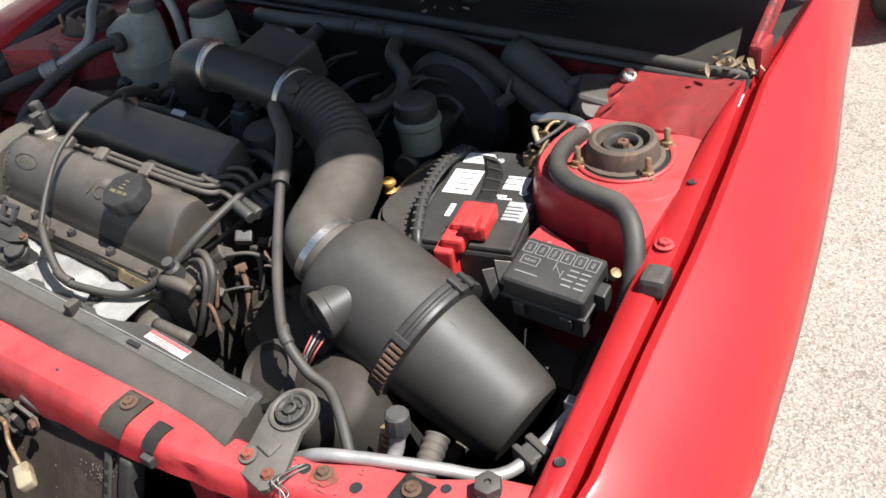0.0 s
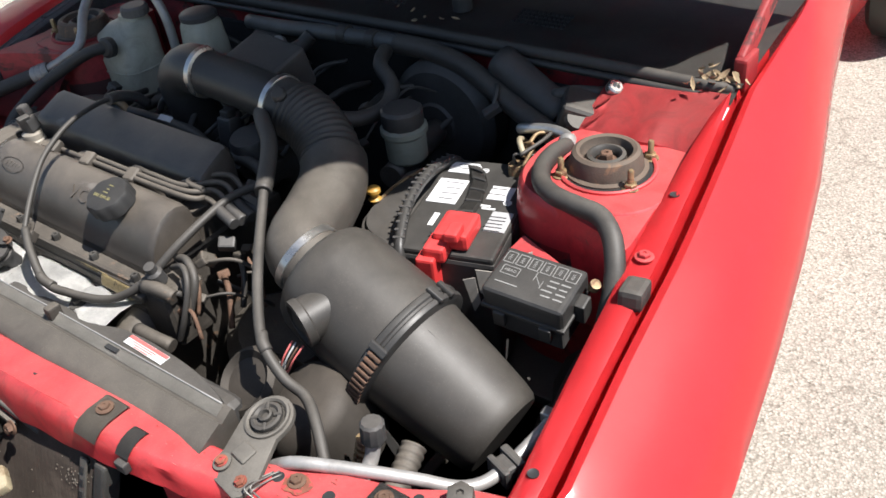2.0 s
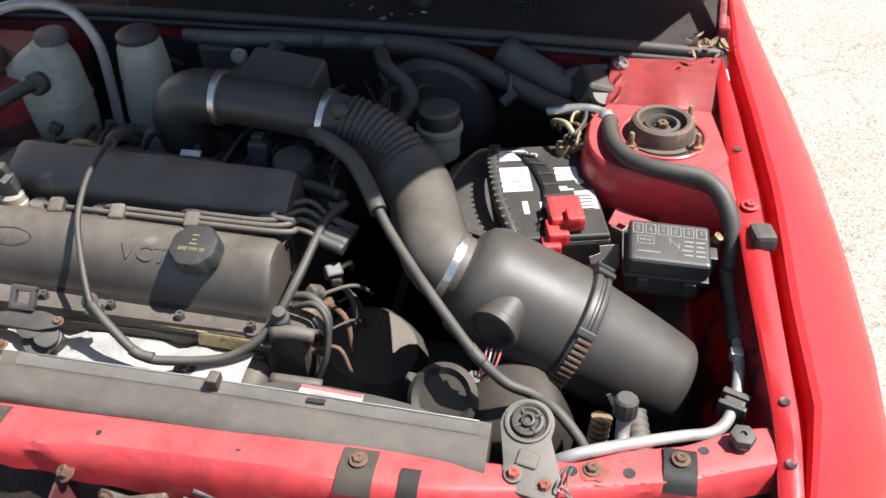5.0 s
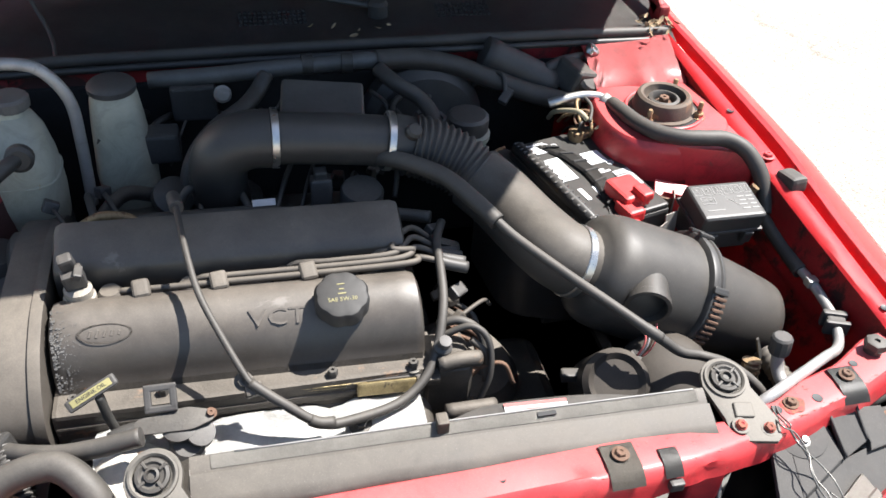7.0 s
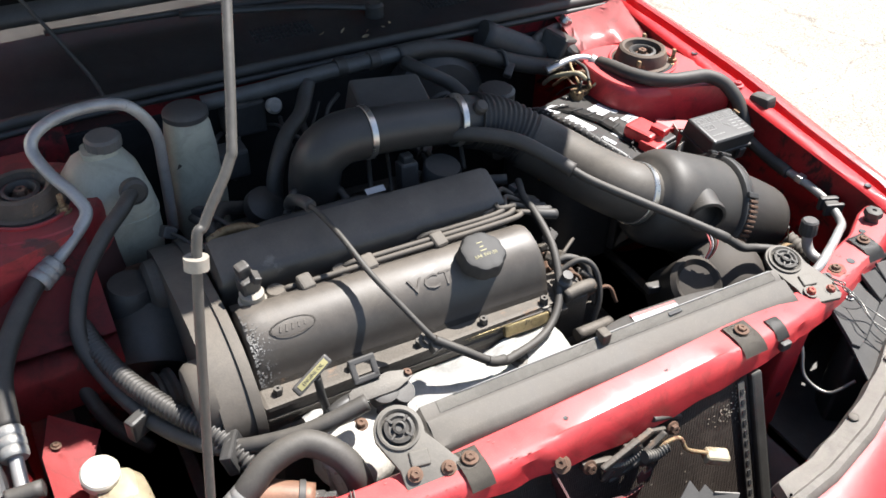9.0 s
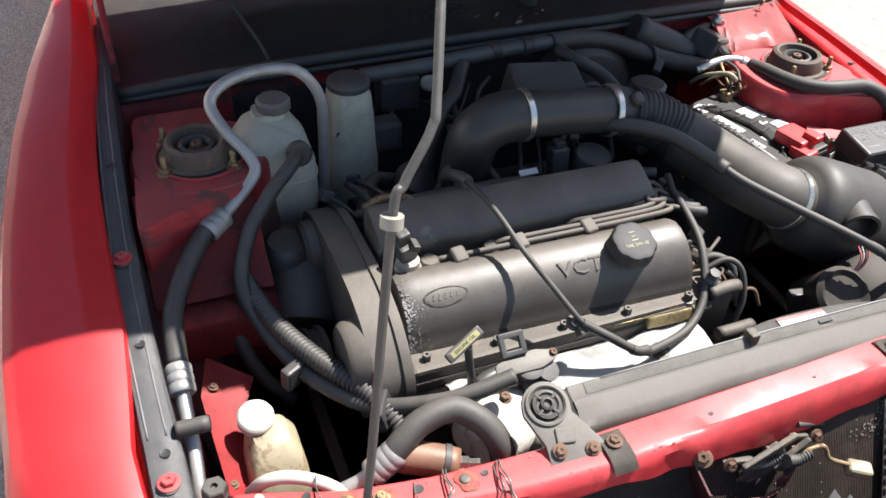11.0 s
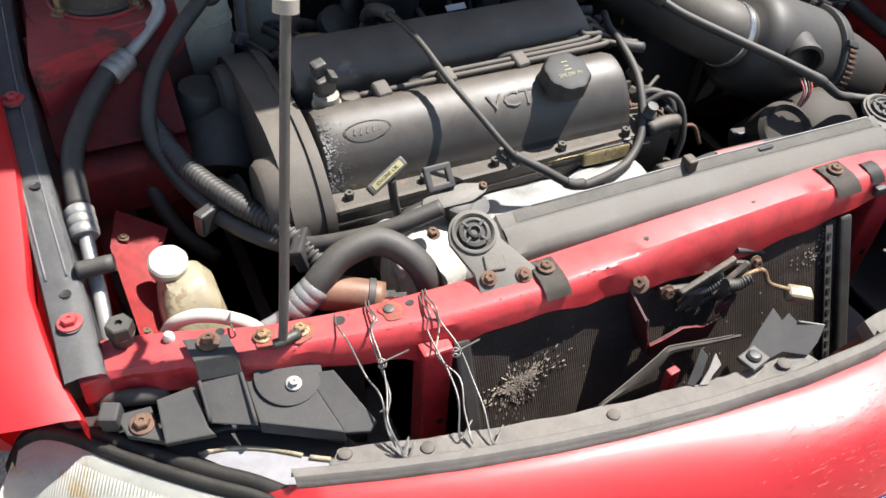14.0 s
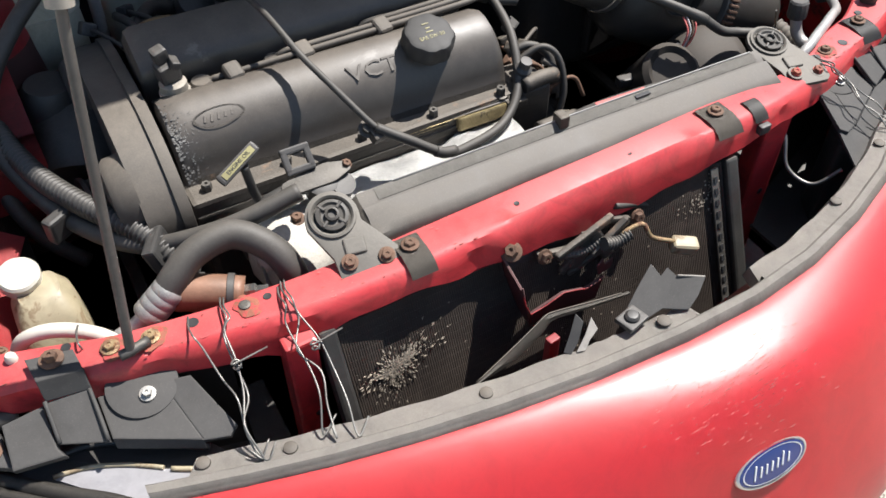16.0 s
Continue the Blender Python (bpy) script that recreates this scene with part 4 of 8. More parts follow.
# flaked patch at the belt end
fp = bmesh.new()
random.seed(5)
for k in range(420):
    u, v = random.random(), random.random() ** 2.0
    x = -0.362 + 0.058 * v
    yy, zz = interp([(0, 0.143, 0.688), (0.25, 0.151, 0.710), (0.5, 0.160, 0.731), (0.7, 0.171, 0.7455), (0.85, 0.185, 0.756), (1, 0.205, 0.762)], u)
    r = random.uniform(0.0004, 0.0019) * (1.05 - v) ** 2
    mm = frame_on((x, yy - 0.03 * x, zz), (0, -0.8 + 0.75 * u, 0.6 + 0.4 * u), (1, 0, 0))
    c = [fp.verts.new(mm @ Vector((r * random.uniform(0.5, 1.3) * math.cos(a), r * random.uniform(0.5, 1.3) * math.sin(a), 0.0003))) for a in (2 * math.pi * q / 8 for q in range(8))]
    fp.faces.new(c)
part("flaked_paint", fp, COVER_BARE, cover, "bare alloy where paint flaked off")

# filler cap
CAP = mat("matt_black_cap", (0.022, 0.022, 0.022), 0.62, vary=0.15, grain=50, bump=0.1, dust=0.05)
fc = thing("oil_filler_cap", (-0.026, 0.185, 0.76), "black ribbed plastic oil filler cap with pale writing", "filler cap")
cap_axis = Vector((0, -0.30, 0.95)).normalized()
part("neck", lathe([(0.024, -0.012), (0.024, 0.006)], (-0.026, 0.186, 0.752), axis=cap_axis, seg=28), BLACK, fc)
oil_cap = part("cap", lathe([(0.030, 0.0), (0.034, 0.002), (0.034, 0.020), (0.031, 0.0245), (0.026, 0.026), (0, 0.026)], (-0.026, 0.181, 0.7545), axis=cap_axis, seg=72, wob=lambda a: 1 - 0.055 * (0.5 + 0.5 * math.cos(8 * a)) ** 2), CAP, fc)
cm_ = frame_on(Vector((-0.026, 0.181, 0.7545)) + cap_axis * 0.0262, cap_axis, (1, 0.0, 0))
lettering("SAE 5W-30", 0.0075, cm_ @ pose(0.0, -0.008, 0), PRINT_YELLOW, oil_cap, "lettering", 0.0003)
bars = None
for k, (w, yo) in enumerate(((0.009, 0.013), (0.006, 0.006), (0.010, 0.000))):
    o = box((w, 0.0014, 0.0006), (0, yo, 0.0003), 0)
    o.transform(cm_)
    bars = joined(bars, o)
part("print", bars, PRINT_YELLOW, oil_cap)

# timing belt cover
tcv = thing("timing_belt_cover", (-0.40, 0.25, 0.6), "dusty black plastic timing belt cover", "belt cover")
TC = [(0.17, 0.56), (0.112, 0.635), (0.104, 0.662), (0.108, 0.688), (0.128, 0.715), (0.165, 0.742), (0.22, 0.757), (0.29, 0.756), (0.36, 0.752), (0.42, 0.740), (0.465, 0.715), (0.485, 0.67), (0.48, 0.56)]
yz = Matrix(((0, 0, 1, 0), (1, 0, 0, 0), (0, 1, 0, 0), (0, 0, 0, 1)))
TCR = rounded(TC, 0.02, 4)
part("shell", prism(TCR, -0.424, -0.376, yz, 0.006), DUSTY, tcv)
part("flange", prism([(0.30 + (y - 0.30) * 1.015, 0.60 + (z - 0.60) * 1.025) for y, z in TCR], -0.386, -0.372, yz, 0.002), DUSTY, tcv)
part("pulley_boss", lathe([(0.054, 0), (0.052, 0.020), (0.046, 0.027), (0, 0.03)], (-0.422, 0.172, 0.684), axis=(-1, 0, 0), seg=32), DUSTY, tcv)
part("upper_boss", lathe([(0.045, 0), (0.043, 0.016), (0.036, 0.022), (0, 0.024)], (-0.422, 0.40, 0.69), axis=(-1, 0, 0), seg=32), DUSTY, tcv)

# camshaft sensor
cs = thing("cam_sensor", (-0.332, 0.25, 0.74), "camshaft sensor with dark plug on a pale threaded base", "engine sensor")
part("base", lathe([(0.019, -0.03), (0.019, 0.010), (0.0165, 0.012), (0.0165, 0.022), (0.013, 0.024)], (-0.334, 0.247, 0.745), seg=24), mat("dusty_alloy", (0.30, 0.27, 0.225), 0.6, metal=0.2, vary=0.3, bump=0.3, wear=(0.25, 0.20, 0.15)), cs)
bx = box((0.026, 0.022, 0.026), (-0.336, 0.250, 0.782), 0.004, turn=(8, -6, 12))
box((0.018, 0.016, 0.020), (-0.340, 0.253, 0.803), 0.004, turn=(8, -10, 12), bm=bx)
box((0.010, 0.020, 0.010), (-0.328, 0.240, 0.796), 0.002, turn=(0, 20, 0), bm=bx)
part("plug", bx, BLACK, cs)

# ignition leads in the valley
leads = []
for i, (x_end, yo, zo) in enumerate(((-0.30, 0.246, 0.752), (-0.205, 0.250, 0.757), (-0.09, 0.254, 0.760), (0.02, 0.258, 0.762))):
    ob = thing("ignition_lead", (x_end, 0.25, 0.75), "dusty grey rubber ignition lead along the engine cover", "ignition lead", "ignition leads")
    pts = [(x_end, 0.258, 0.735), (x_end + 0.012, yo + 0.004, zo), (x_end + 0.06, yo, zo + 0.003), (0.05, yo - 0.012 + 0.004 * i, 0.762 + 0.003 * i), (0.085, yo + 0.01 + 0.012 * i, 0.752 + 0.004 * i), (0.125, yo + 0.012 * i + 0.002, 0.742 - 0.004 * i)]
    part("cable", tube(pts, 0.0042, 10), DUSTY, ob)
    part("boot", tube([(0.112, yo + 0.012 * i + 0.004, 0.746 - 0.003 * i), (0.128, yo + 0.012 * i + 0.001, 0.741 - 0.004 * i), (0.150, yo + 0.012 * i - 0.003, 0.736 - 0.004 * i)], 0.0082, 12, 4), BLACK, ob)
    part("plug_boot", lathe([(0.015, 0), (0.016, 0.014), (0.012, 0.02), (0, 0.021)], (x_end, 0.252, 0.735), seg=18), DUSTY, ob)
for x in (-0.262, -0.170, -0.06):
    ob = solo("lead_clip", box((0.022, 0.026, 0.016), (x, 0.240, 0.760), 0.006, 3, turn=(20, 0, 8)), DUSTY, "small dusty plastic clip holding ignition leads", "clip", "lead clips")
th = thing("thermostat_housing", (0.10, 0.15, 0.62), "dusty dark thermostat housing with sensors and stub pipes", "thermostat housing")
part("casting", box((0.065, 0.07, 0.09), (0.100, 0.150, 0.640), 0.014, 3), GREASE, th)
part("stub_pipe", tube([(0.085, 0.120, 0.690), (0.115, 0.122, 0.692), (0.140, 0.126, 0.686)], 0.0105, 16, 4), GREASE, th)
part("stub_pipe", tube([(0.09, 0.085, 0.640), (0.125, 0.085, 0.640), (0.155, 0.090, 0.634)], 0.010, 16, 4), GREASE, th)
part("sensor", lathe([(0.012, 0), (0.012, 0.02), (0.008, 0.024), (0.008, 0.034), (0, 0.035)], (0.092, 0.140, 0.688), axis=(0.1, -0.3, 1), seg=14), BLACK, th)
part("sensor_lead", tube([(0.10, 0.16, 0.70), (0.135, 0.155, 0.715), (0.155, 0.14, 0.70), (0.155, 0.12, 0.66), (0.140, 0.11, 0.62)], 0.0045, 8), RUBBER, th)
part("vent_hose", tube([(0.095, 0.175, 0.705), (0.125, 0.17, 0.712), (0.150, 0.155, 0.695), (0.148, 0.13, 0.65)], 0.006, 10), RUBBER, th)
part("flange", box((0.03, 0.085, 0.012), (0.072, 0.150, 0.672), 0.003), GREASE, th)
cb = thing("connector_bracket", (0.13, 0.28, 0.70), "small bright metal bracket with wiring connectors", "bracket")
part("plate", box((0.05, 0.012, 0.03), (0.125, 0.300, 0.728), 0.002, turn=(20, 30, 10)), DARK_METAL, cb)
part("connector", box((0.022, 0.014, 0.012), (0.118, 0.315, 0.748), 0.002, turn=(10, 20, 30)), BLACK, cb)
part("connector", box((0.024, 0.018, 0.016), (0.135, 0.232, 0.705), 0.003, turn=(30, 10, 40)), BLACK, cb)
part("loose_plug", box((0.026, 0.016, 0.014), (0.118, 0.205, 0.690), 0.003, turn=(20, 40, 60)), GREASE, cb)

# dipstick
dp = thing("oil_dipstick", (-0.31, 0.10, 0.70), "yellow-labelled engine oil dipstick handle on a dark tube", "dipstick")
da, db = Vector((-0.338, 0.086, 0.736)), Vector((-0.286, 0.112, 0.747))
hm = frame_on((da + db) / 2, (0, -0.62, 0.78), db - da)
o = box(((db - da).length, 0.014, 0.009), (0, 0, 0), 0.003)
o.transform(hm)
part("handle", o, BLACK, dp)
o = box(((db - da).length * 0.80, 0.008, 0.001), (0, 0, 0.0049), 0)
o.transform(hm)
dip_label = part("yellow_label", o, PRINT_YELLOW, dp, "worn yellow label")
lettering("ENGINE OIL", 0.0066, hm @ pose(0, 0, 0.0056), PRINT, dip_label, "lettering", 0.0002)
part("tube", tube([(-0.306, 0.100, 0.735), (-0.302, 0.098, 0.70), (-0.296, 0.10, 0.66), (-0.29, 0.12, 0.55)], 0.0055, 10), DARK_METAL, dp)

# heat shield over the exhaust manifold
rows = []
for i in range(25):
    u = i / 24
    x = -0.325 + 0.385 * u
    w = 0.006 * math.sin(u * 19) + 0.004 * math.sin(u * 41)
    dip = -0.014 * math.exp(-((u - 0.30) / 0.06) ** 2) - 0.012 * math.exp(-((u - 0.72) / 0.05) ** 2)
    rows.append([(x, 0.121, 0.648 + dip), (x, 0.108 + w, 0.657 + dip), (x, 0.084 + w, 0.659 + dip), (x, 0.056 + w, 0.654 + dip * 0.5), (x, 0.036 + w, 0.634), (x, 0.026 + w, 0.59), (x, 0.03, 0.50)])
hs = thing("exhaust_heat_shield", (-0.13, 0.06, 0.5), "bright bare aluminised exhaust heat shield with creases", "heat shield")
part("sheet", loft(rows, 0.0015), HEAT, hs)
for x, y in ((-0.225, 0.070), (-0.02, 0.072)):
    part("shield_bolt", bolt_bm(0.008, 0.010, 1.8, (x, y, 0.655), (0, -0.3, 1)), DARK_METAL, hs)

# coolant outlet between shield and hose
co = thing("coolant_outlet", (-0.24, 0.07, 0.68), "dull alloy coolant outlet with a clip", "coolant outlet")
part("cap_plate", lathe([(0.017, -0.022), (0.018, -0.002), (0.020, 0.0), (0.020, 0.003), (0.014, 0.005), (0, 0.005)], (-0.226, 0.078, 0.692), axis=(0.05, -0.3, 0.95), seg=26), BLACK, co)
part("cap_lever", prism(rounded([(-0.045, -0.010), (0.020, -0.014), (0.046, -0.006), (0.044, 0.006), (0.018, 0.014), (-0.040, 0.008)], 0.006, 3), 0.0, 0.003, frame_on((-0.232, 0.080, 0.6985), (0.02, -0.35, 0.93), (1, 0.05, 0)), bevel=0.001), DARK_METAL, co, "dull metal lever")
part("ribbed_neck", lathe([(0.013, -0.03), (0.013, -0.004), (0.016, -0.003), (0.016, 0.003), (0.013, 0.004), (0.013, 0.008), (0.016, 0.009), (0.016, 0.014), (0, 0.015)], (-0.205, 0.074, 0.676), axis=(0.2, -0.4, 0.85), seg=22), BLACK, co)
part("hose_stub", tube([(-0.265, 0.082, 0.690), (-0.285, 0.078, 0.690), (-0.300, 0.074, 0.686)], 0.0105, 14, 3), BLACK_SATIN, co)
part("rusty_tip", bolt_bm(0.0052, 0.007, 1.3, (-0.190, 0.084, 0.699), (0.1, -0.4, 0.9)), RUST, co)
part("collar", lathe([(0.019, 0), (0.020, 0.010), (0.016, 0.014), (0, 0.014)], (-0.220, 0.070, 0.664), axis=(0.1, -0.4, 0.9), seg=24), BLACK, co)
lb_ = thing("lifting_bracket", (-0.25, 0.11, 0.69), "small black square eye bracket", "bracket")
fr = None
for a, b, c, d in ((0, 0.012, 0.036, 0.008), (0, -0.012, 0.036, 0.008), (0.014, 0, 0.008, 0.028), (-0.014, 0, 0.008, 0.028)):
    o = box((c, d, 0.008), (a, b, 0), 0.002)
    o.transform(frame_on((-0.243, 0.100, 0.718), (0, -0.7, 0.7), (1, 0, 0)))
    fr = joined(fr, o)
part("eye", fr, BLACK, lb_)

# ---- intake ----
it = thing("intake_tube", (0.0, 0.46, 0.75), "black plastic and rubber air intake tube with steel clamps", "intake tube")
part("elbow", tube([(-0.160, 0.460, 0.720), (-0.163, 0.446, 0.770), (-0.155, 0.439, 0.813), (-0.124, 0.437, 0.836), (-0.082, 0.434, 0.839)], 0.040, 24, 8), BLACK_SATIN, it)
part("straight_tube", tube([(-0.087, 0.434, 0.839), (-0.005, 0.436, 0.830), (0.078, 0.437, 0.818)], 0.036, 24, 6), BLACK_SATIN, it)
part("cuff", tube([(0.070, 0.437, 0.819), (0.090, 0.436, 0.815), (0.112, 0.434, 0.810)], 0.0400, 28, 4), RUBBER, it)
part("cuff_boss", lathe([(0.012, -0.01), (0.012, 0.010), (0.009, 0.014), (0, 0.015)], (0.106, 0.414, 0.842), axis=(0.2, -0.5, 0.8), seg=18), RUBBER, it)
part("bellows", corrugated([(0.106, 0.4345, 0.811), (0.138, 0.430, 0.801), (0.175, 0.417, 0.784), (0.203, 0.397, 0.766)], 0.0465, 0.0090, 0.12, 32), RUBBER, it)
part("neck", tube([(0.200, 0.404, 0.765), (0.228, 0.366, 0.752), (0.252, 0.308, 0.744), (0.272, 0.258, 0.742), (0.290, 0.236, 0.738), (0.316, 0.232, 0.726)], 0.0470, 28, 8, radius=lambda t: 1.04), SHROUD, it)
for c, ax, r in (((-0.082, 0.434, 0.839), (1, 0.0, -0.05), 0.0415), ((0.076, 0.437, 0.818), (1, -0.05, -0.16), 0.0425)):
    part("clamp", lathe([(r * 0.98, -0.005), (r, -0.0045), (r, 0.0045), (r * 0.98, 0.005)], c, axis=ax, seg=36), CHROME, it, "bright steel clamp band")
part("resonator", box((0.118, 0.085, 0.07), (-0.010, 0.500, 0.826), 0.008, 3, turn=(14, 4, -6)), BLACK, it)
tb = it
part("throttle_body", lathe([(0.046, 0), (0.046, 0.05), (0.042, 0.056), (0, 0.056)], (-0.15, 0.475, 0.668), seg=28), DARK_METAL, tb, "dark alloy throttle body")
part("throttle_flange", box((0.10, 0.09, 0.012), (-0.15, 0.475, 0.668), 0.004), DARK_METAL, tb)
im = thing("intake_manifold", (-0.13, 0.47, 0.6), "dark alloy intake manifold runners", "intake manifold")
part("plenum", tube([(-0.33, 0.50, 0.63), (-0.15, 0.50, 0.635), (0.06, 0.50, 0.63)], 0.05, 20, 5), DARK_METAL, im)
for x in (-0.30, -0.19, -0.08, 0.03):
    part("runner", tube([(x, 0.50, 0.63), (x, 0.45, 0.69), (x, 0.385, 0.69)], 0.024, 14, 5), DARK_METAL, im)

# ---- air filter housing ----
AX0 = Vector((0.289, 0.235, 0.738))
AXD = (Vector((0.598, 0.208, 0.598)) - AX0).normalized()
af = thing("air_filter_housing", tuple(AX0 + AXD * 0.2), "large dusty black plastic cylindrical air filter housing", "air filter")
part("front_shell", lathe([(0.046, -0.004), (0.047, 0.020), (0.050, 0.024), (0.062, 0.028), (0.073, 0.037), (0.079, 0.050), (0.081, 0.066), (0.083, 0.12), (0.085, 0.180)], AX0, axis=AXD, seg=64), HOUSING, af)
part("end_shell", lathe([(0.083, 0.188), (0.080, 0.194), (0.077, 0.21), (0.070, 0.28), (0.064, 0.325), (0.061, 0.338), (0.056, 0.344), (0, 0.346)], AX0, axis=AXD, seg=64), HOUSING, af)
ring_ = part("clamp_ring", lathe([(0.086, 0.172), (0.0925, 0.175), (0.0935, 0.178), (0.0935, 0.182), (0.0915, 0.184), (0.0915, 0.187), (0.0935, 0.189), (0.0935, 0.192), (0.0925, 0.195), (0.086, 0.198)], AX0, axis=AXD, seg=64), BLACK_SATIN, af)
part("hose_clamp", lathe([(0.050, 0.002), (0.0512, 0.003), (0.0512, 0.013), (0.050, 0.014)], AX0, axis=AXD, seg=48), CHROME, af, "bright steel hose clamp")


def on_housing(ang, r, s):
    """A pose on the housing: ang degrees from straight up, towards the viewer's side positive."""
    upv = (Vector((0, 0, 1)) - AXD * AXD.z).normalized()
    side = AXD.cross(upv)
    n = upv * math.cos(radians(ang)) + side * math.sin(radians(ang))
    return frame_on(AX0 + AXD * s + n * r, n, AXD)


SG = 1 if AXD.cross(Vector((0, 0, 1))).y < 0 else -1
for k in range(10):
    mm = on_housing(SG * (50 + 5.0 * k), 0.0945, 0.187)
    o = box((0.019, 0.0048, 0.006), (0, 0, 0), 0.0015)
    o.transform(mm)
    part("ring_tooth", o, RUST, ring_, "rust-stained tooth of the clamp ring")
for ang in (-30, -16, 44):
    o = box((0.025, 0.010, 0.006), (0, 0, 0), 0.002)
    o.transform(on_housing(SG * ang, 0.0955, 0.185))
    part("ring_latch", o, BLACK_SATIN, ring_)
snd = Vector((-0.032, -0.083, -0.009)).normalized()
sp = Vector((0.401, 0.226, 0.734))
socket = part("sensor_socket", lathe([(0.028, 0.0), (0.029, 0.082), (0.031, 0.084), (0.031, 0.094), (0.026, 0.095), (0.026, 0.060), (0, 0.060)], sp, axis=snd, seg=32), HOUSING, af)
part("seam_rib", tube([on_housing(SG * 6, r - 0.0004, s).translation for r, s in ((0.0775, 0.205), (0.0705, 0.27), (0.0645, 0.32))], 0.0006, 6, 4), HOUSING, af)

# ---- battery ----
BT = pose(0.400, 0.452, 0, 0, 0, 14.5)
bat = thing("battery", (0.400, 0.452, 0.53), "black car battery with white labels and a red terminal cover", "battery")


def put(bm, m):
    bm.transform(m)
    return bm


part("case", put(box((0.150, 0.235, 0.180), (0, 0, 0.62), 0.006), BT), BLACK, bat)
bat_lid = part("lid", put(box((0.146, 0.231, 0.014), (0, 0, 0.711), 0.004), BT), BLACK_SATIN, bat)
strap_ = part("carry_strap", put(loft([[(x - 0.013, y, z), (x - 0.009, y, z + 0.003), (x + 0.009, y, z + 0.003), (x + 0.013, y, z)] for x, y, z in ((-0.040, 0.112, 0.713), (-0.018, 0.085, 0.719), (-0.002, 0.05, 0.7215), (0.006, 0.0, 0.7225), (0.002, -0.04, 0.7215), (-0.010, -0.08, 0.719), (-0.026, -0.112, 0.713))], 0.002), BT), BLACK_SATIN, bat)
for x, y in ((-0.016, 0.080), (-0.004, 0.055), (0.003, 0.028), (0.006, 0.0), (0.003, -0.028), (-0.004, -0.055), (-0.013, -0.080)):
    part("strap_rib", put(box((0.024, 0.004, 0.0035), (x, y, 0.7255), 0.001, 1, turn=(0, 0, -y * 300)), BT), BLACK_SATIN, strap_)
side_strap = part("carry_strap", put(tube([(-0.058, 0.122, 0.700), (-0.066, 0.104, 0.720), (-0.075, 0.055, 0.732), (-0.077, 0.0, 0.735), (-0.074, -0.05, 0.730), (-0.062, -0.105, 0.716), (-0.056, -0.122, 0.696)], 0.0105, 12, 8, flat=0.75), BT), BLACK_SATIN, bat)
for k in range(17):
    yk = -0.104 + 0.013 * k
    xk, zk = interp([(-0.105, -0.062, 0.7245), (-0.05, -0.074, 0.7385), (0.0, -0.077, 0.7435), (0.055, -0.075, 0.7405), (0.104, -0.066, 0.7285)], yk)
    part("strap_rib", put(box((0.017, 0.0045, 0.0045), (xk, yk, zk), 0.0012, 1, turn=(0, 0, -yk * 120)), BT), BLACK, side_strap)
for x, y, r in ((-0.020, 0.094, 0.0058), (-0.006, 0.088, 0.0058), (0.052, 0.012, 0.0062)):
    part("symbol_ring", put(lathe([(r, 0), (r, 0.0008), (r * 0.78, 0.0008), (r * 0.78, 0)], (x, y, 0.7187), seg=20), BT), LABEL, bat_lid)
    part("symbol_bar", put(box((r * 1.0, r * 0.5, 0.0008), (x, y, 0.7190), 0), BT), LABEL, bat_lid)
for (w, d, x, y, m_) in ((0.042, 0.028, -0.040, 0.090, LABEL), (0.044, 0.062, -0.042, 0.026, LABEL), (0.034, 0.034, 0.036, 0.034, LABEL), (0.030, 0.046, 0.054, -0.034, LABEL_GREY)):
    lab_ = part("label", put(box((w, d, 0.001), (x, y, 0.7187), 0), BT), m_, bat, "white printed label" if m_ is LABEL else "grey printed label")
for x, y, w in ((-0.036, 0.098, 0.034), (-0.036, 0.088, 0.024), (-0.038, 0.048, 0.036), (-0.038, 0.034, 0.030), (-0.038, 0.020, 0.034), (-0.038, 0.006, 0.026), (0.030, 0.044, 0.030), (0.030, 0.030, 0.034),
                (0.050, -0.024, 0.030), (0.050, -0.032, 0.032), (0.050, -0.040, 0.028), (0.050, -0.048, 0.032), (0.050, -0.056, 0.03)):
    part("print_line", put(box((w * 0.8, 0.0016, 0.0004), (x, y, 0.7195), 0), BT), PRINT, bat_lid)
for x, y, w, d in ((-0.036, -0.045, 0.008, 0.030), (-0.012, -0.050, 0.006, 0.034), (0.016, 0.000, 0.030, 0.005), (0.030, -0.006, 0.020, 0.004)):
    part("print_block", put(box((w, d, 0.0005), (x, y, 0.7187), 0), BT), LABEL, bat_lid)
rc = put(box((0.048, 0.058, 0.024), (0.014, -0.082, 0.733), 0.006), BT)
joined(rc, put(box((0.030, 0.040, 0.022), (-0.002, -0.112, 0.724), 0.005), BT))
joined(rc, put(box((0.026, 0.026, 0.060), (-0.012, -0.128, 0.692), 0.004), BT))
joined(rc, put(box((0.020, 0.030, 0.014), (0.020, -0.108, 0.748), 0.004), BT))
part("terminal_cover", rc, RED_CAP, bat, "bright red rubber terminal cover")
ng = put(lathe([(0.012, 0), (0.011, 0.018), (0.006, 0.019), (0, 0.019)], (0.040, 0.092, 0.716), seg=20), BT)
joined(ng, put(box((0.030, 0.022, 0.014), (0.046, 0.094, 0.727), 0.003), BT))
joined(ng, put(bolt_bm(0.007, 0.012, 1.4, (0.060, 0.090, 0.728), (1, 0, 0.2)), BT))
part("negative_clamp", ng, BRASS, bat, "corroded metal terminal clamp")
tf = thing("torn_battery_wrap", (0.495, 0.365, 0.62), "torn grey plastic wrap hanging from the battery side", "plastic wrap")
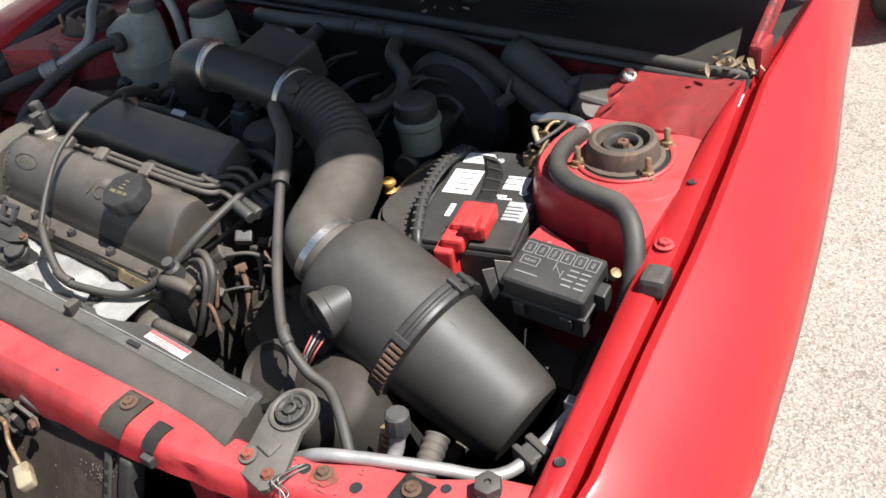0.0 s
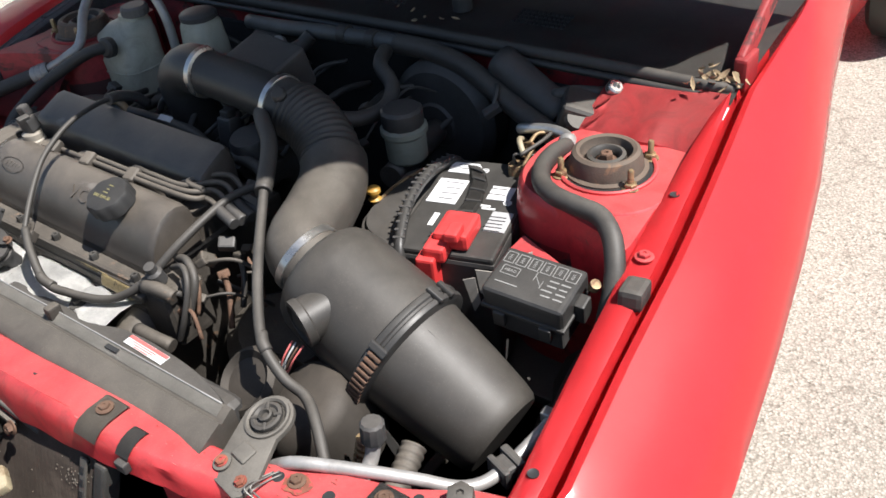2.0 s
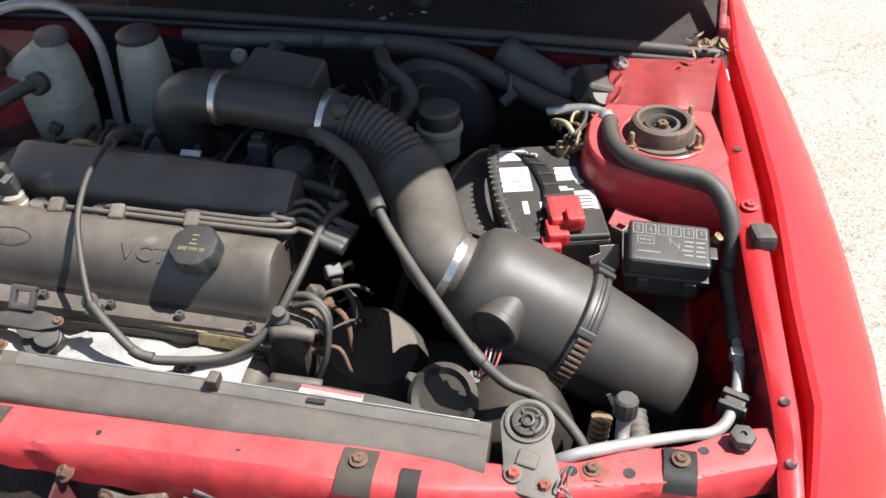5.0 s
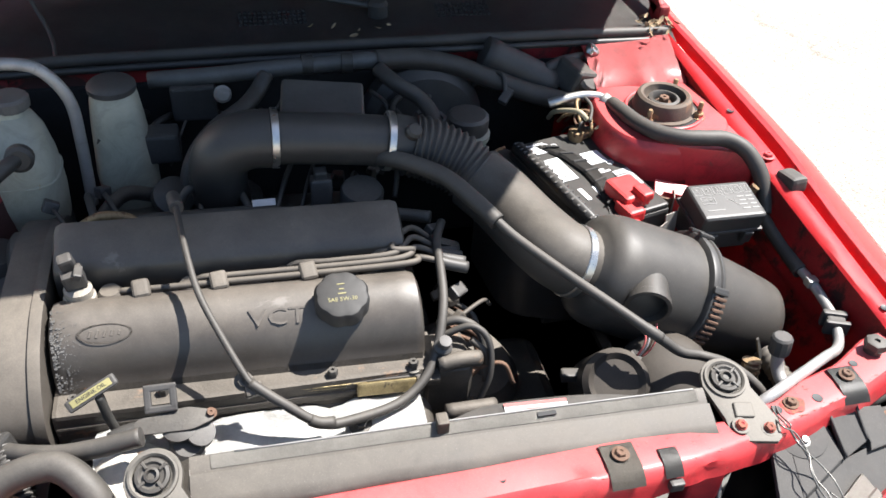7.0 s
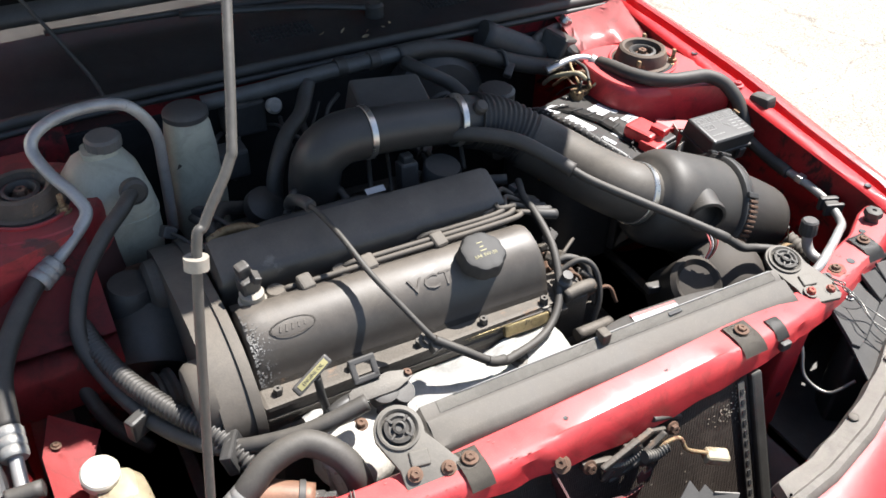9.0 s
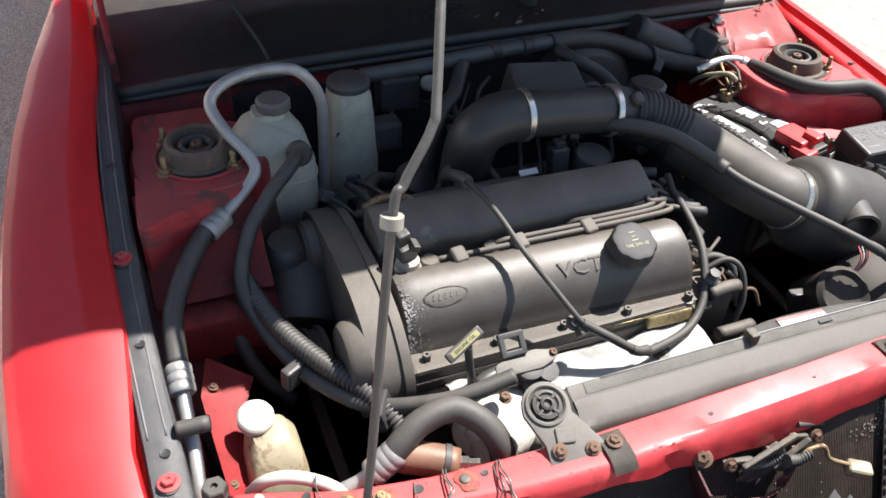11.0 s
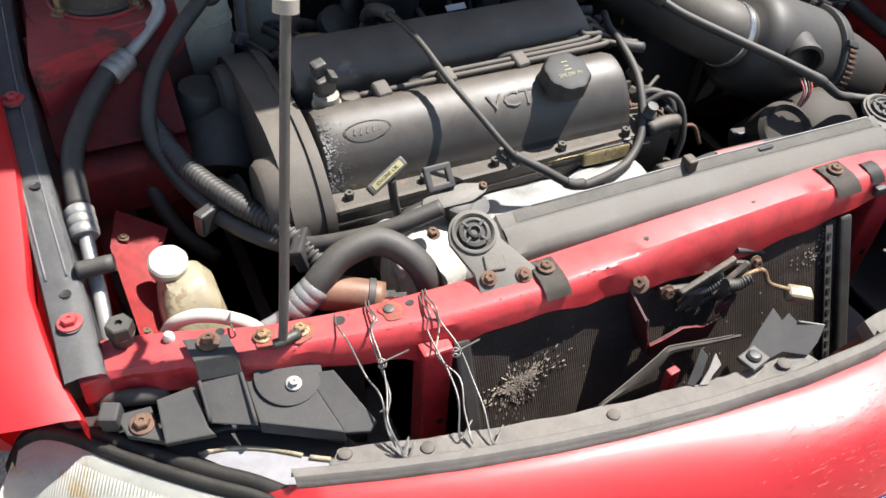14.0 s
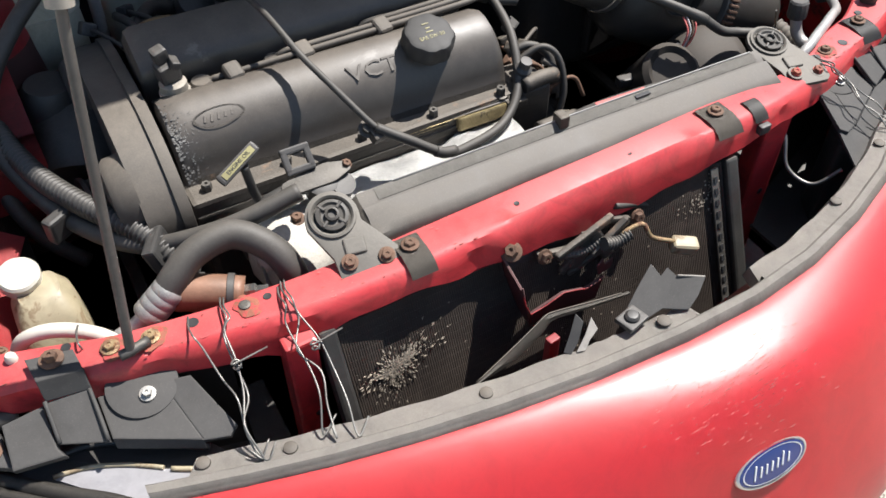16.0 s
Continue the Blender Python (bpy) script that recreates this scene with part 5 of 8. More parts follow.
for pts in (((0.486, 0.338, 0.712), (0.512, 0.350, 0.708), (0.516, 0.352, 0.672), (0.508, 0.346, 0.640), (0.500, 0.344, 0.668), (0.490, 0.338, 0.676)),
            ((0.516, 0.372, 0.716), (0.530, 0.404, 0.712), (0.532, 0.400, 0.660), (0.524, 0.386, 0.630), (0.520, 0.378, 0.668)),
            ((0.474, 0.326, 0.700), (0.488, 0.332, 0.704), (0.492, 0.334, 0.664), (0.484, 0.330, 0.648))):
    part("flap", plate(pts, 0.0012, 0), GREY_PLASTIC, tf)
sh = thing("battery_shield", (0.29, 0.45, 0.6), "dark dusty plastic heat shield around the battery", "battery shield")
poly = rounded([(0.236, 0.515), (0.252, 0.385), (0.275, 0.355), (0.352, 0.330), (0.372, 0.345), (0.335, 0.50), (0.312, 0.575), (0.285, 0.585)], 0.02, 4)
part("wall", prism(poly, 0.52, 0.690, bevel=0.006), BLACK, sh)
part("top_cover", prism(rounded([(0.242, 0.512), (0.258, 0.392), (0.280, 0.362), (0.350, 0.338), (0.364, 0.350), (0.330, 0.498), (0.308, 0.568), (0.288, 0.576)], 0.018, 4), 0.686, 0.6985, bevel=0.003), BLACK, sh)
part("crusted_edge", tube([(0.300, 0.572, 0.699), (0.280, 0.560, 0.700), (0.262, 0.520, 0.699), (0.252, 0.468, 0.699), (0.256, 0.420, 0.699)], 0.0028, 7, 5), BRASS, sh, "crusty yellowed edge")

# ---- fuse box ----
FB = pose(0.577, 0.332, 0.735, 10, 3, 3)
fb = thing("fuse_box", (0.577, 0.332, 0.66), "black plastic fuse box with embossed diagram on its lid", "fuse box")
part("body", put(box((0.098, 0.066, 0.050), (0, 0.002, -0.052), 0.004), FB), BLACK, fb)
fb_lid = part("lid", put(box((0.108, 0.074, 0.034), (0, 0, -0.016), 0.007, 3), FB), BLACK_SATIN, fb)
part("lid_rim", put(box((0.113, 0.079, 0.006), (0, 0, -0.031), 0.002), FB), BLACK_SATIN, fb)
for x in (-0.030, 0.032):
    part("clip", put(box((0.016, 0.008, 0.022), (x, -0.040, -0.042), 0.002), FB), BLACK_SATIN, fb)
cl = put(box((0.014, 0.022, 0.030), (0.060, 0.004, -0.030), 0.003), FB)
part("side_clip", cl, BLACK_SATIN, fb)
part("side_bolt", put(lathe([(0.007, 0), (0.007, 0.010), (0, 0.011)], (0.064, 0.026, -0.014), axis=(0.4, 0, 1), seg=10), FB), BRASS, fb)
for k, tx in enumerate(("30A", "30A", "100A", "40A", "60A", "40A")):
    x = -0.042 + k * 0.0168
    fo = None
    for dx, dy, w, d in ((0, 0.0085, 0.0135, 0.0009), (0, -0.0085, 0.0135, 0.0009), (0.0065, 0, 0.0009, 0.017), (-0.0065, 0, 0.0009, 0.017)):
        o = put(box((w, d, 0.0005), (x + dx, 0.020 + dy, 0.0013), 0), FB)
        fo = o if fo is None else joined(fo, o)
    part("lid_frame", fo, PRINT_PALE, fb_lid)
    lettering(tx, 0.0058, FB @ pose(x, 0.020, 0.0015, 0, 0, 90), PRINT_PALE, fb_lid, "lettering", 0.0002)
lettering("HEAD", 0.006, FB @ pose(-0.032, 0.0, 0.0015), PRINT_PALE, fb_lid, "lettering", 0.0002)
fo = None
for x, y, w, d, a in ((-0.032, 0.0065, 0.022, 0.0008, 0), (-0.032, -0.0065, 0.022, 0.0008, 0), (-0.043, 0, 0.0008, 0.013, 0), (-0.021, 0, 0.0008, 0.013, 0), (0.0, 0.004, 0.0008, 0.014, 0), (0.012, -0.006, 0.0008, 0.012, 0),
                      (0.006, -0.002, 0.0008, 0.018, 40), (-0.028, -0.020, 0.030, 0.0014, 0), (0.025, 0.004, 0.012, 0.002, 0), (0.040, 0.004, 0.012, 0.002, 0), (0.025, -0.004, 0.012, 0.002, 0), (0.040, -0.004, 0.010, 0.002, 0),
                      (0.022, -0.012, 0.014, 0.002, 0), (0.040, -0.012, 0.012, 0.002, 0), (0.024, -0.020, 0.012, 0.002, 0), (0.040, -0.020, 0.012, 0.002, 0)):
    o = put(box((w, d, 0.0005), (x, y, 0.0013), 0, turn=(0, 0, a)), FB)
    fo = o if fo is None else joined(fo, o)
part("lid_print", fo, PRINT_PALE, fb_lid)
rb = thing("red_bracket", (0.53, 0.40, 0.69), "bent red painted steel bracket, rusty underneath", "bracket")
o = box((0.075, 0.030, 0.004), (0.535, 0.402, 0.704), 0.0015, turn=(24, 8, -18))
box((0.070, 0.004, 0.040), (0.540, 0.389, 0.686), 0.0015, turn=(0, 8, -18), bm=o)
part("plate", o, RED_BAR, rb)
part("tab", box((0.030, 0.022, 0.035), (0.512, 0.402, 0.685), 0.004, turn=(0, 10, -20)), RUST, rb)

# ---- front: shroud, radiator, brackets ----
rc_ = thing("radiator_shroud", (0.09, 0.0, 0.66), "dusty black plastic radiator top shroud with a ridge", "radiator shroud")
rows = []
for i in range(30):
    x = -0.212 + 0.598 * i / 29
    w = 0.0015 * math.sin(i * 0.8)
    e = 0.006 if i == 0 else 0.0
    dz = interp([(-0.212, 0.004), (0.1, 0.002), (0.386, -0.006)], x)[0]
    rows.append([(x, -0.049, 0.660), (x, -0.048 + w, 0.693 + dz), (x, -0.044 + w, 0.699 + dz), (x, -0.034, 0.704 + dz - e), (x, -0.022, 0.709 + dz), (x, -0.0115, 0.713 + dz), (x, -0.0095, 0.7095 + dz), (x, -0.0075, 0.7105 + dz),
                 (x, 0.004, 0.7165 + dz), (x, 0.009, 0.7175 + dz), (x, 0.011, 0.712 + dz), (x, 0.012, 0.64)])
part("cover", loft(rows, closed=True), SHROUD, rc_)
fan_top = rounded([(-0.02, 0.010), (0.36, 0.010), (0.34, 0.030), (0.29, 0.045), (0.24, 0.052), (0.17, 0.056), (0.12, 0.054), (0.08, 0.040), (0.0, 0.020)], 0.02, 3)
part("rear_ledge", loft([[(x, -0.0060, 0.7122 + interp([(-0.212, 0.004), (0.1, 0.002), (0.386, -0.006)], x)[0]), (x, 0.0035, 0.7172 + interp([(-0.212, 0.004), (0.1, 0.002), (0.386, -0.006)], x)[0]), (x, 0.0075, 0.7182 + interp([(-0.212, 0.004), (0.1, 0.002), (0.386, -0.006)], x)[0])] for x in (-0.19, -0.1, 0.0, 0.1, 0.2, 0.3, 0.375)], 0.0008), LEDGE, rc_, "dust-covered rear ledge")
part("fan_shroud", prism(fan_top, 0.45, 0.684, bevel=0.010), BLACK, rc_)
part("fan_back", box((0.50, 0.06, 0.20), (0.08, 0.035, 0.555), 0.02, 3), BLACK, rc_)
# bright highlight of the rear edge, modelled as a pale strip
part("edge_highlight", tube([(-0.165, 0.0075, 0.7225), (0.1, 0.0075, 0.7205), (0.372, 0.0075, 0.7135)], 0.0011, 6, 6), PRINT_PALE, rc_, "pale line standing in for the rear edge's highlight")
part("end_tab", loft([[(-0.212, -0.045, 0.700), (-0.212, -0.01, 0.716), (-0.212, 0.008, 0.721)], [(-0.240, -0.040, 0.690), (-0.236, -0.012, 0.708), (-0.226, 0.006, 0.716)]], 0.003), SHROUD, rc_)
part("edge_clip", box((0.014, 0.018, 0.020), (0.062, 0.004, 0.722), 0.003), GREASE, rc_)
part("edge_slot", box((0.022, 0.006, 0.002), (0.185, 0.001, 0.7165), 0), PRINT, rc_)
warn_ = part("warning_label", box((0.078, 0.015, 0.0012), (0.188, 0.0385, 0.6852), 0, turn=(0, 0, -3)), LABEL, rc_, "white and red warning label")
part("label_stripe", box((0.078, 0.005, 0.0004), (0.1882, 0.0430, 0.6861), 0, turn=(0, 0, -3)), WARN_RED, warn_)
for k in range(3):
    part("label_print", box((0.05 - 0.01 * k, 0.0014, 0.0004), (0.185, 0.0385 - 0.003 * k, 0.6861), 0, turn=(0, 0, -3)), WARN_RED, warn_)
fm = thing("fan_motor", (0.39, 0.09, 0.6), "dusty rounded black fan housing beside the radiator", "fan housing")
FANBOX = mat("fan_housing_plastic", (0.026, 0.023, 0.020), 0.55, vary=0.2, grain=14, bump=0.1, spec=0.3, dust=0.40, dust_color=(0.15, 0.125, 0.10))
part("dome", lathe([(0.066, -0.08), (0.066, 0.0), (0.060, 0.014), (0.044, 0.024), (0, 0.028)], (0.395, 0.098, 0.632), axis=(-0.25, -0.35, 0.9), seg=36), FANBOX, fm)
part("ring", lathe([(0.045, -0.08), (0.045, 0.006), (0.038, 0.012), (0.03, 0.006), (0, 0.006)], (0.315, 0.085, 0.650), axis=(-0.1, -0.6, 0.8), seg=32), FANBOX, fm)

CM = pose(0.0, -0.093, 0.652, -25, 0, 0)
cond = thing("condenser", (0.0, -0.13, 0.38), "dusty brown finned condenser leaning forward, splashed with dried mud", "condenser")
part("core", put(box((0.545, 0.016, 0.330), (-0.020, 0.009, -0.168), 0.002), CM), mat("dirty_fins", (0.046, 0.034, 0.028), 0.75, vary=0.35, grain=40, bump=0.3, dust=0.1, wear=(0.09, 0.07, 0.055), wear_at=0.62, wear_scale=20), cond)
fin = None
for k in range(36):
    fin = box((0.540, 0.0010, 0.0012), (-0.020, 0.0002, -0.006 - k * 0.0092), 0, bm=fin)
for k in range(190):
    fin = box((0.0016, 0.0012, 0.328), (-0.289 + k * 0.00284, -0.0002, -0.168), 0, bm=fin)
tagged(part("fin_pack", put(fin, CM), mat("dirty_fin_edges", (0.070, 0.055, 0.045), 0.85, spec=0.2, vary=0.35, grain=30, bump=0.2, dust=0.12, speck=0.08, wear=(0.052, 0.040, 0.033), wear_at=0.54, wear_scale=14), cond), kind="stuff")
for x in (-0.302, 0.262):
    part("end_tank", put(box((0.020, 0.024, 0.335), (x, 0.004, -0.168), 0.004), CM), DARK_METAL, cond)
random.seed(9)
mb = bmesh.new()
for k in range(1100):
    r, a = abs(random.gauss(0, 0.0115)), random.uniform(0, 6.283)
    if random.random() < 0.5:
        r, a = r * 1.8, random.choice((0.45, 3.4, 4.4, 0.7)) + random.gauss(0, 0.22)
    c = Vector((-0.238 + max(-0.045, r * math.cos(a) * 1.35), -0.0018, -0.079 + r * math.sin(a) * 0.9))
    d = Vector((math.cos(a), 0, math.sin(a))) * random.uniform(0.0008, 0.0032)
    n = Vector((-d.z, 0, d.x)) * random.uniform(0.2, 0.5)
    q = [mb.verts.new(CM @ (c + v + Vector((0, -random.uniform(0, 0.0018), 0)))) for v in (-d, n, d, -n)]
    mb.faces.new(q)
for cx, cz, sx, sz, cnt in ((0.20, -0.045, 0.016, 0.008, 50), (0.228, -0.030, 0.005, 0.010, 30), (0.0, -0.12, 0.11, 0.05, 50)):
    for k in range(cnt):
        c = Vector((cx + random.gauss(0, sx), -0.0016, cz + random.gauss(0, sz)))
        r = random.uniform(0.0005, 0.0018)
        q = [mb.verts.new(CM @ (c + Vector((r * math.cos(b), -0.0004, r * math.sin(b) * random.uniform(0.6, 1.2))))) for b in (0.3, 1.5, 2.6, 3.7, 5.1)]
        mb.faces.new(q)
tagged(part("dried_mud", mb, DRYDIRT, cond, "splash of pale dried mud"), kind="stuff")


def radiator_bracket(c, b1, b2, name_group):
    ob = thing("radiator_bracket", c, "dusty black stamped bracket with a rubber radiator mount", "bracket", name_group)
    c, b1, b2 = Vector(c), Vector(b1), Vector(b2)
    mid = (b1 + b2) / 2
    fwd = (mid - c)
    xw = Vector((1, (b2 - b1).y / max(0.01, (b2 - b1).x), 0))
    nrm_ = xw.cross(-fwd).normalized()
    m = frame_on(c, nrm_, xw)
    L_ = fwd.length
    w = (b2 - b1).length / 2 + 0.013
    ox = (m.inverted() @ mid).x
    poly = []
    for k in range(13):
        a = math.pi * k / 12
        poly.append((0.030 * math.cos(a), 0.030 * math.sin(a)))
    poly += [(-0.030, -0.010), (ox - w - 0.002, -L_ + 0.014), (ox - w, -L_ - 0.008), (ox - w + 0.006, -L_ - 0.014), (ox + w - 0.006, -L_ - 0.014), (ox + w, -L_ - 0.008), (ox + w + 0.002, -L_ + 0.014), (0.030, -0.010)]
    part("plate", put(prism(poly, -0.006, 0.0, bevel=0.0015), m), BRACKET, ob)
    part("raised_rim", put(lathe([(0.0265, 0), (0.026, 0.003), (0.0235, 0.0035), (0.021, 0.0015), (0.021, 0)], seg=36), m), BRACKET, ob)
    part("rubber_mount", put(lathe([(0.018, 0), (0.018, 0.005), (0.0145, 0.006), (0.012, 0.0035), (0.008, 0.003), (0.008, 0.008), (0.0055, 0.009), (0.004, 0.005), (0, 0.005)], seg=30), m), RUBBER, ob)
    for k in range(4):
        a = math.pi / 4 + k * math.pi / 2
        part("mount_web", put(box((0.010, 0.004, 0.005), (0.0135 * math.cos(a), 0.0135 * math.sin(a), 0.004), 0.001, 1, turn=(0, 0, math.degrees(a))), m), RUBBER, ob)
    part("pressed_rib", put(box((0.024, 0.020, 0.006), (ox * 0.6, -L_ * 0.62, 0.0), 0.003, 3), m), BRACKET, ob)
    for b in (b1, b2):
        if c.x > 0:
            part("washer", lathe([(0.0108, 0), (0.0106, 0.0016), (0.006, 0.002), (0, 0.002)], b + nrm_ * 0.0006, axis=nrm_, seg=22), BRACKET, ob, "dull steel washer")
        part("bolt", bolt_bm(0.0062, 0.006, 1.5 if c.x < 0 else 1.15, b + nrm_ * 0.0016, nrm_), RUST if c.x < 0 else STAIN, ob, "rusty flange bolt" if c.x < 0 else "bolt with chipped red paint")
    return ob


radiator_bracket((0.425, 0.023, 0.704), (0.417, -0.040, 0.692), (0.452, -0.047, 0.688), "radiator brackets")
radiator_bracket((-0.248, -0.008, 0.720), (-0.253, -0.060, 0.697), (-0.213, -0.068, 0.695), "radiator brackets")


def bar_top(x, k=0.5):
    yr, yf, z = interp(BAR, x)
    return Vector((x, yr + (yf - yr) * k, z + 0.003))


def bar_clip(x, w, bolted, material, back=0.008):
    ob = thing("support_clip", tuple(bar_top(x)), "black metal clip folded over the radiator support" + (", with a rusty bolt" if bolted else ""), "clip", "support clips")
    yr, yf, z = interp(BAR, x)
    rows = []
    for xx in (x - w / 2, x + w / 2):
        rows.append([(xx, yr - back, z + 0.002), (xx, yr - back - 0.003, z + 0.0048), (xx, (yr + yf) / 2 - 0.008, z + 0.0055), (xx, yf + 0.010, z + 0.003), (xx, yf + 0.002, z - 0.002), (xx, yf - 0.003, z - 0.008)])
    part("strap", loft(rows[::-1], 0.002), material, ob)
    if bolted:
        part("bolt", bolt_bm(0.0066, 0.006, 1.55, bar_top(x, 0.45) + Vector((0, 0, 0.0045))), RUST, ob, "rusty flange bolt")
    else:
        part("hook", box((w * 0.8, 0.010, 0.014), (x + 0.002, yf - 0.006, z - 0.018), 0.003), material, ob)
    return ob


bar_clip(0.252, 0.040, True, DUSTY)
bar_clip(0.310, 0.022, False, BLACK, 0.024)
bar_clip(-0.186, 0.032, True, DUSTY)
part("bolt", bolt_bm(0.0072, 0.009, 1.7, (-0.560, -0.022, 0.6862)), RUST, bar, "rusty bolt")
bar_clip(0.594, 0.036, True, BLACK_SATIN)
for x, k, m_ in ((-0.506, 0.45, BRASS), (-0.467, 0.45, BRASS), (-0.37, 0.35, DARK_METAL), (0.50, 0.45, RUST)):
    part("rust_stain", lathe([(0.0145, 0), (0.013, 0.0004), (0, 0.0005)], bar_top(x, k) + Vector((0.002, -0.002, -0.0004)), seg=22, wob=lambda a: 1 + 0.16 * math.sin(2 * a + x * 40) + 0.09 * math.sin(5 * a)), STAIN, bar, "brown rust stain")
    part("bolt", bolt_bm(0.0066 if m_ in (BRASS, RUST) else 0.0042, 0.007 if m_ in (BRASS, RUST) else 0.0025, 1.5, bar_top(x, k)), m_, bar, "rusty bolt" if m_ is BRASS else "")
for x, k, r in ((-0.424, 0.35, 0.0055), (-0.545, 0.2, 0.0045), (-0.345, 0.30, 0.004), (-0.05, 0.45, 0.003), (0.115, 0.4, 0.003), (0.478, 0.4, 0.006), (0.54, 0.6, 0.006), (0.62, 0.3, 0.005)):
    sunk = 0.0008 + 0.0034 * math.exp(-((x - 0.07) / 0.135) ** 6)
    part("hole", lathe([(r * 1.15, 0), (r * 1.1, 0.0002), (r * 0.9, 0.0001), (0, 0.0001)], bar_top(x, k) + Vector((0, 0, -sunk)), seg=18), PRINT, bar, "dark drilled hole")


def thing_stop(at, r, h):
    ob = thing("hood_stop", at, "black rubber hood stop with a hexagonal head", "rubber stop", "hood stops")
    part("stem", lathe([(r * 0.8, -0.004), (r * 0.85, h * 0.45), (r, h * 0.5)], at, seg=20), RUBBER, ob)
    part("head", lathe([(r * 0.95, h * 0.4), (r * 1.05, h * 0.5), (r, h * 0.95), (r * 0.88, h), (r * 0.3, h), (r * 0.25, h * 0.85), (0, h * 0.85)], at, seg=6), RUBBER, ob)
    return ob


thing_stop((0.660, 0.050, 0.683), 0.0145, 0.020)
thing_stop((-0.640, 0.028, 0.668), 0.0145, 0.030)
for s in (1,):
    ob = thing("hood_stop", (s * 0.694, 0.355, 0.735), "large black rubber hood stop on the fender rail", "rubber stop", "hood stops")
    part("block", put(box((0.030, 0.042, 0.026), (0, 0, 0.010), 0.007, 2), pose(s * 0.696, 0.352, 0.733, -8, 0, s * 8)), RUBBER, ob)
ob = thing("hood_stop", (-0.660, 0.15, 0.69), "black rubber stop pointing inwards from the rail", "rubber stop", "hood stops")
part("peg", tube([(-0.668, 0.118, 0.700), (-0.655, 0.117, 0.700), (-0.628, 0.114, 0.702)], 0.010, 14, 3), RUBBER, ob)

# prop rod
pr_ = thing("prop_rod", (-0.490, -0.055, 0.69), "thin grey steel prop rod with a tan plastic clip", "prop rod")
part("rod", tube([(-0.490, -0.052, 0.684), (-0.478, -0.038, 0.76), (-0.436, 0.024, 1.02), (-0.420, 0.036, 1.055), (-0.386, 0.058, 1.095), (-0.372, 0.082, 1.125), (-0.31, 0.235, 1.29), (-0.205, 0.490, 1.565)], 0.0050, 12, 10), mat("grey_steel_rod", (0.095, 0.090, 0.082), 0.5, metal=0.2, vary=0.25, grain=40, bump=0.15, wear=(0.14, 0.10, 0.07), wear_at=0.64), pr_)
part("clip", put(lathe([(0.0062, -0.006), (0.0115, -0.006), (0.0115, 0.006), (0.0062, 0.006)], seg=20), frame_on((-0.436, 0.024, 1.023), (0.155, 0.23, 0.96), (1, 0, 0))), mat("tan_plastic", (0.36, 0.33, 0.28), 0.6, vary=0.15, bump=0.1), pr_, "tan plastic clip")
part("pivot", tube([(-0.500, -0.052, 0.687), (-0.490, -0.052, 0.688), (-0.470, -0.046, 0.686)], 0.0055, 10, 3), DARK_METAL, pr_)

# ---- tanks ----
ta = thing("coolant_reservoir", (-0.425, 0.60, 0.6), "milky white plastic coolant reservoir with a grey cap", "coolant tank")
rows = []
for z, sx, sy, ox, oy in ((0.600, 0.075, 0.070, 0.006, 0.0), (0.612, 0.095, 0.088, 0.004, 0), (0.66, 0.108, 0.10, 0.0, 0), (0.715, 0.110, 0.10, -0.004, 0.0), (0.752, 0.096, 0.088, -0.006, 0.010), (0.768, 0.070, 0.066, -0.004, 0.022), (0.774, 0.046, 0.046, 0.0, 0.030), (0.782, 0.044, 0.044, 0.0, 0.030)):
    ring = []
    for j in range(32):
        a = 2 * math.pi * j / 32
        ring.append((-0.445 + ox + 1.12 * sx / 2 * math.copysign(abs(math.cos(a)) ** 0.6, math.cos(a)), 0.538 + oy + sy / 2 * math.copysign(abs(math.sin(a)) ** 0.6, math.sin(a)), z + 0.055))
    rows.append(ring)
part("tank", loft(rows, closed=True, sharp=50), TANK, ta)
part("cap", lathe([(0.024, 0), (0.026, 0.002), (0.026, 0.015), (0.022, 0.019), (0, 0.020)], (-0.436, 0.570, 0.835), seg=36, wob=lambda a: 1 + 0.02 * math.cos(18 * a)), mat("grey_cap", (0.11, 0.105, 0.10), 0.55, vary=0.2, dust=0.3, bump=0.1), ta)
part("seam", loft([[(-0.447 + 0.0635 * k * math.copysign(abs(math.cos(a)) ** 0.6, math.cos(a)), 0.538 + 0.0515 * k * math.copysign(abs(math.sin(a)) ** 0.6, math.sin(a)), z) for a in (2 * math.pi * j / 32 for j in range(32))] for z, k in ((0.7455, 0.97), (0.7465, 1.0), (0.7495, 1.0), (0.7505, 0.97))], closed=True), TANK, ta)
part("hose_plug", lathe([(0.019, 0), (0.019, 0.012), (0.014, 0.016), (0, 0.016)], (-0.421, 0.488, 0.805), axis=(0.1, -1, 0.2), seg=22), RUBBER, ta)
part("mount", box((0.06, 0.06, 0.14), (-0.42, 0.54, 0.585), 0.006), BLACK, ta)
tb_ = thing("washer_reservoir", (-0.295, 0.66, 0.6), "milky white plastic washer reservoir with a black cap", "washer tank")
rows = []
for z, sx, sy in ((0.575, 0.075, 0.07), (0.59, 0.086, 0.08), (0.66, 0.090, 0.082), (0.75, 0.076, 0.074), (0.785, 0.068, 0.068), (0.796, 0.056, 0.056)):
    rows.append([(-0.305 + sx / 2 * math.copysign(abs(math.cos(a)) ** 0.65, math.cos(a)), 0.612 + sy / 2 * math.copysign(abs(math.sin(a)) ** 0.65, math.sin(a)), z + 0.035) for a in (2 * math.pi * j / 32 for j in range(32))])
part("tank", loft(rows, closed=True, sharp=50), TANK, tb_)
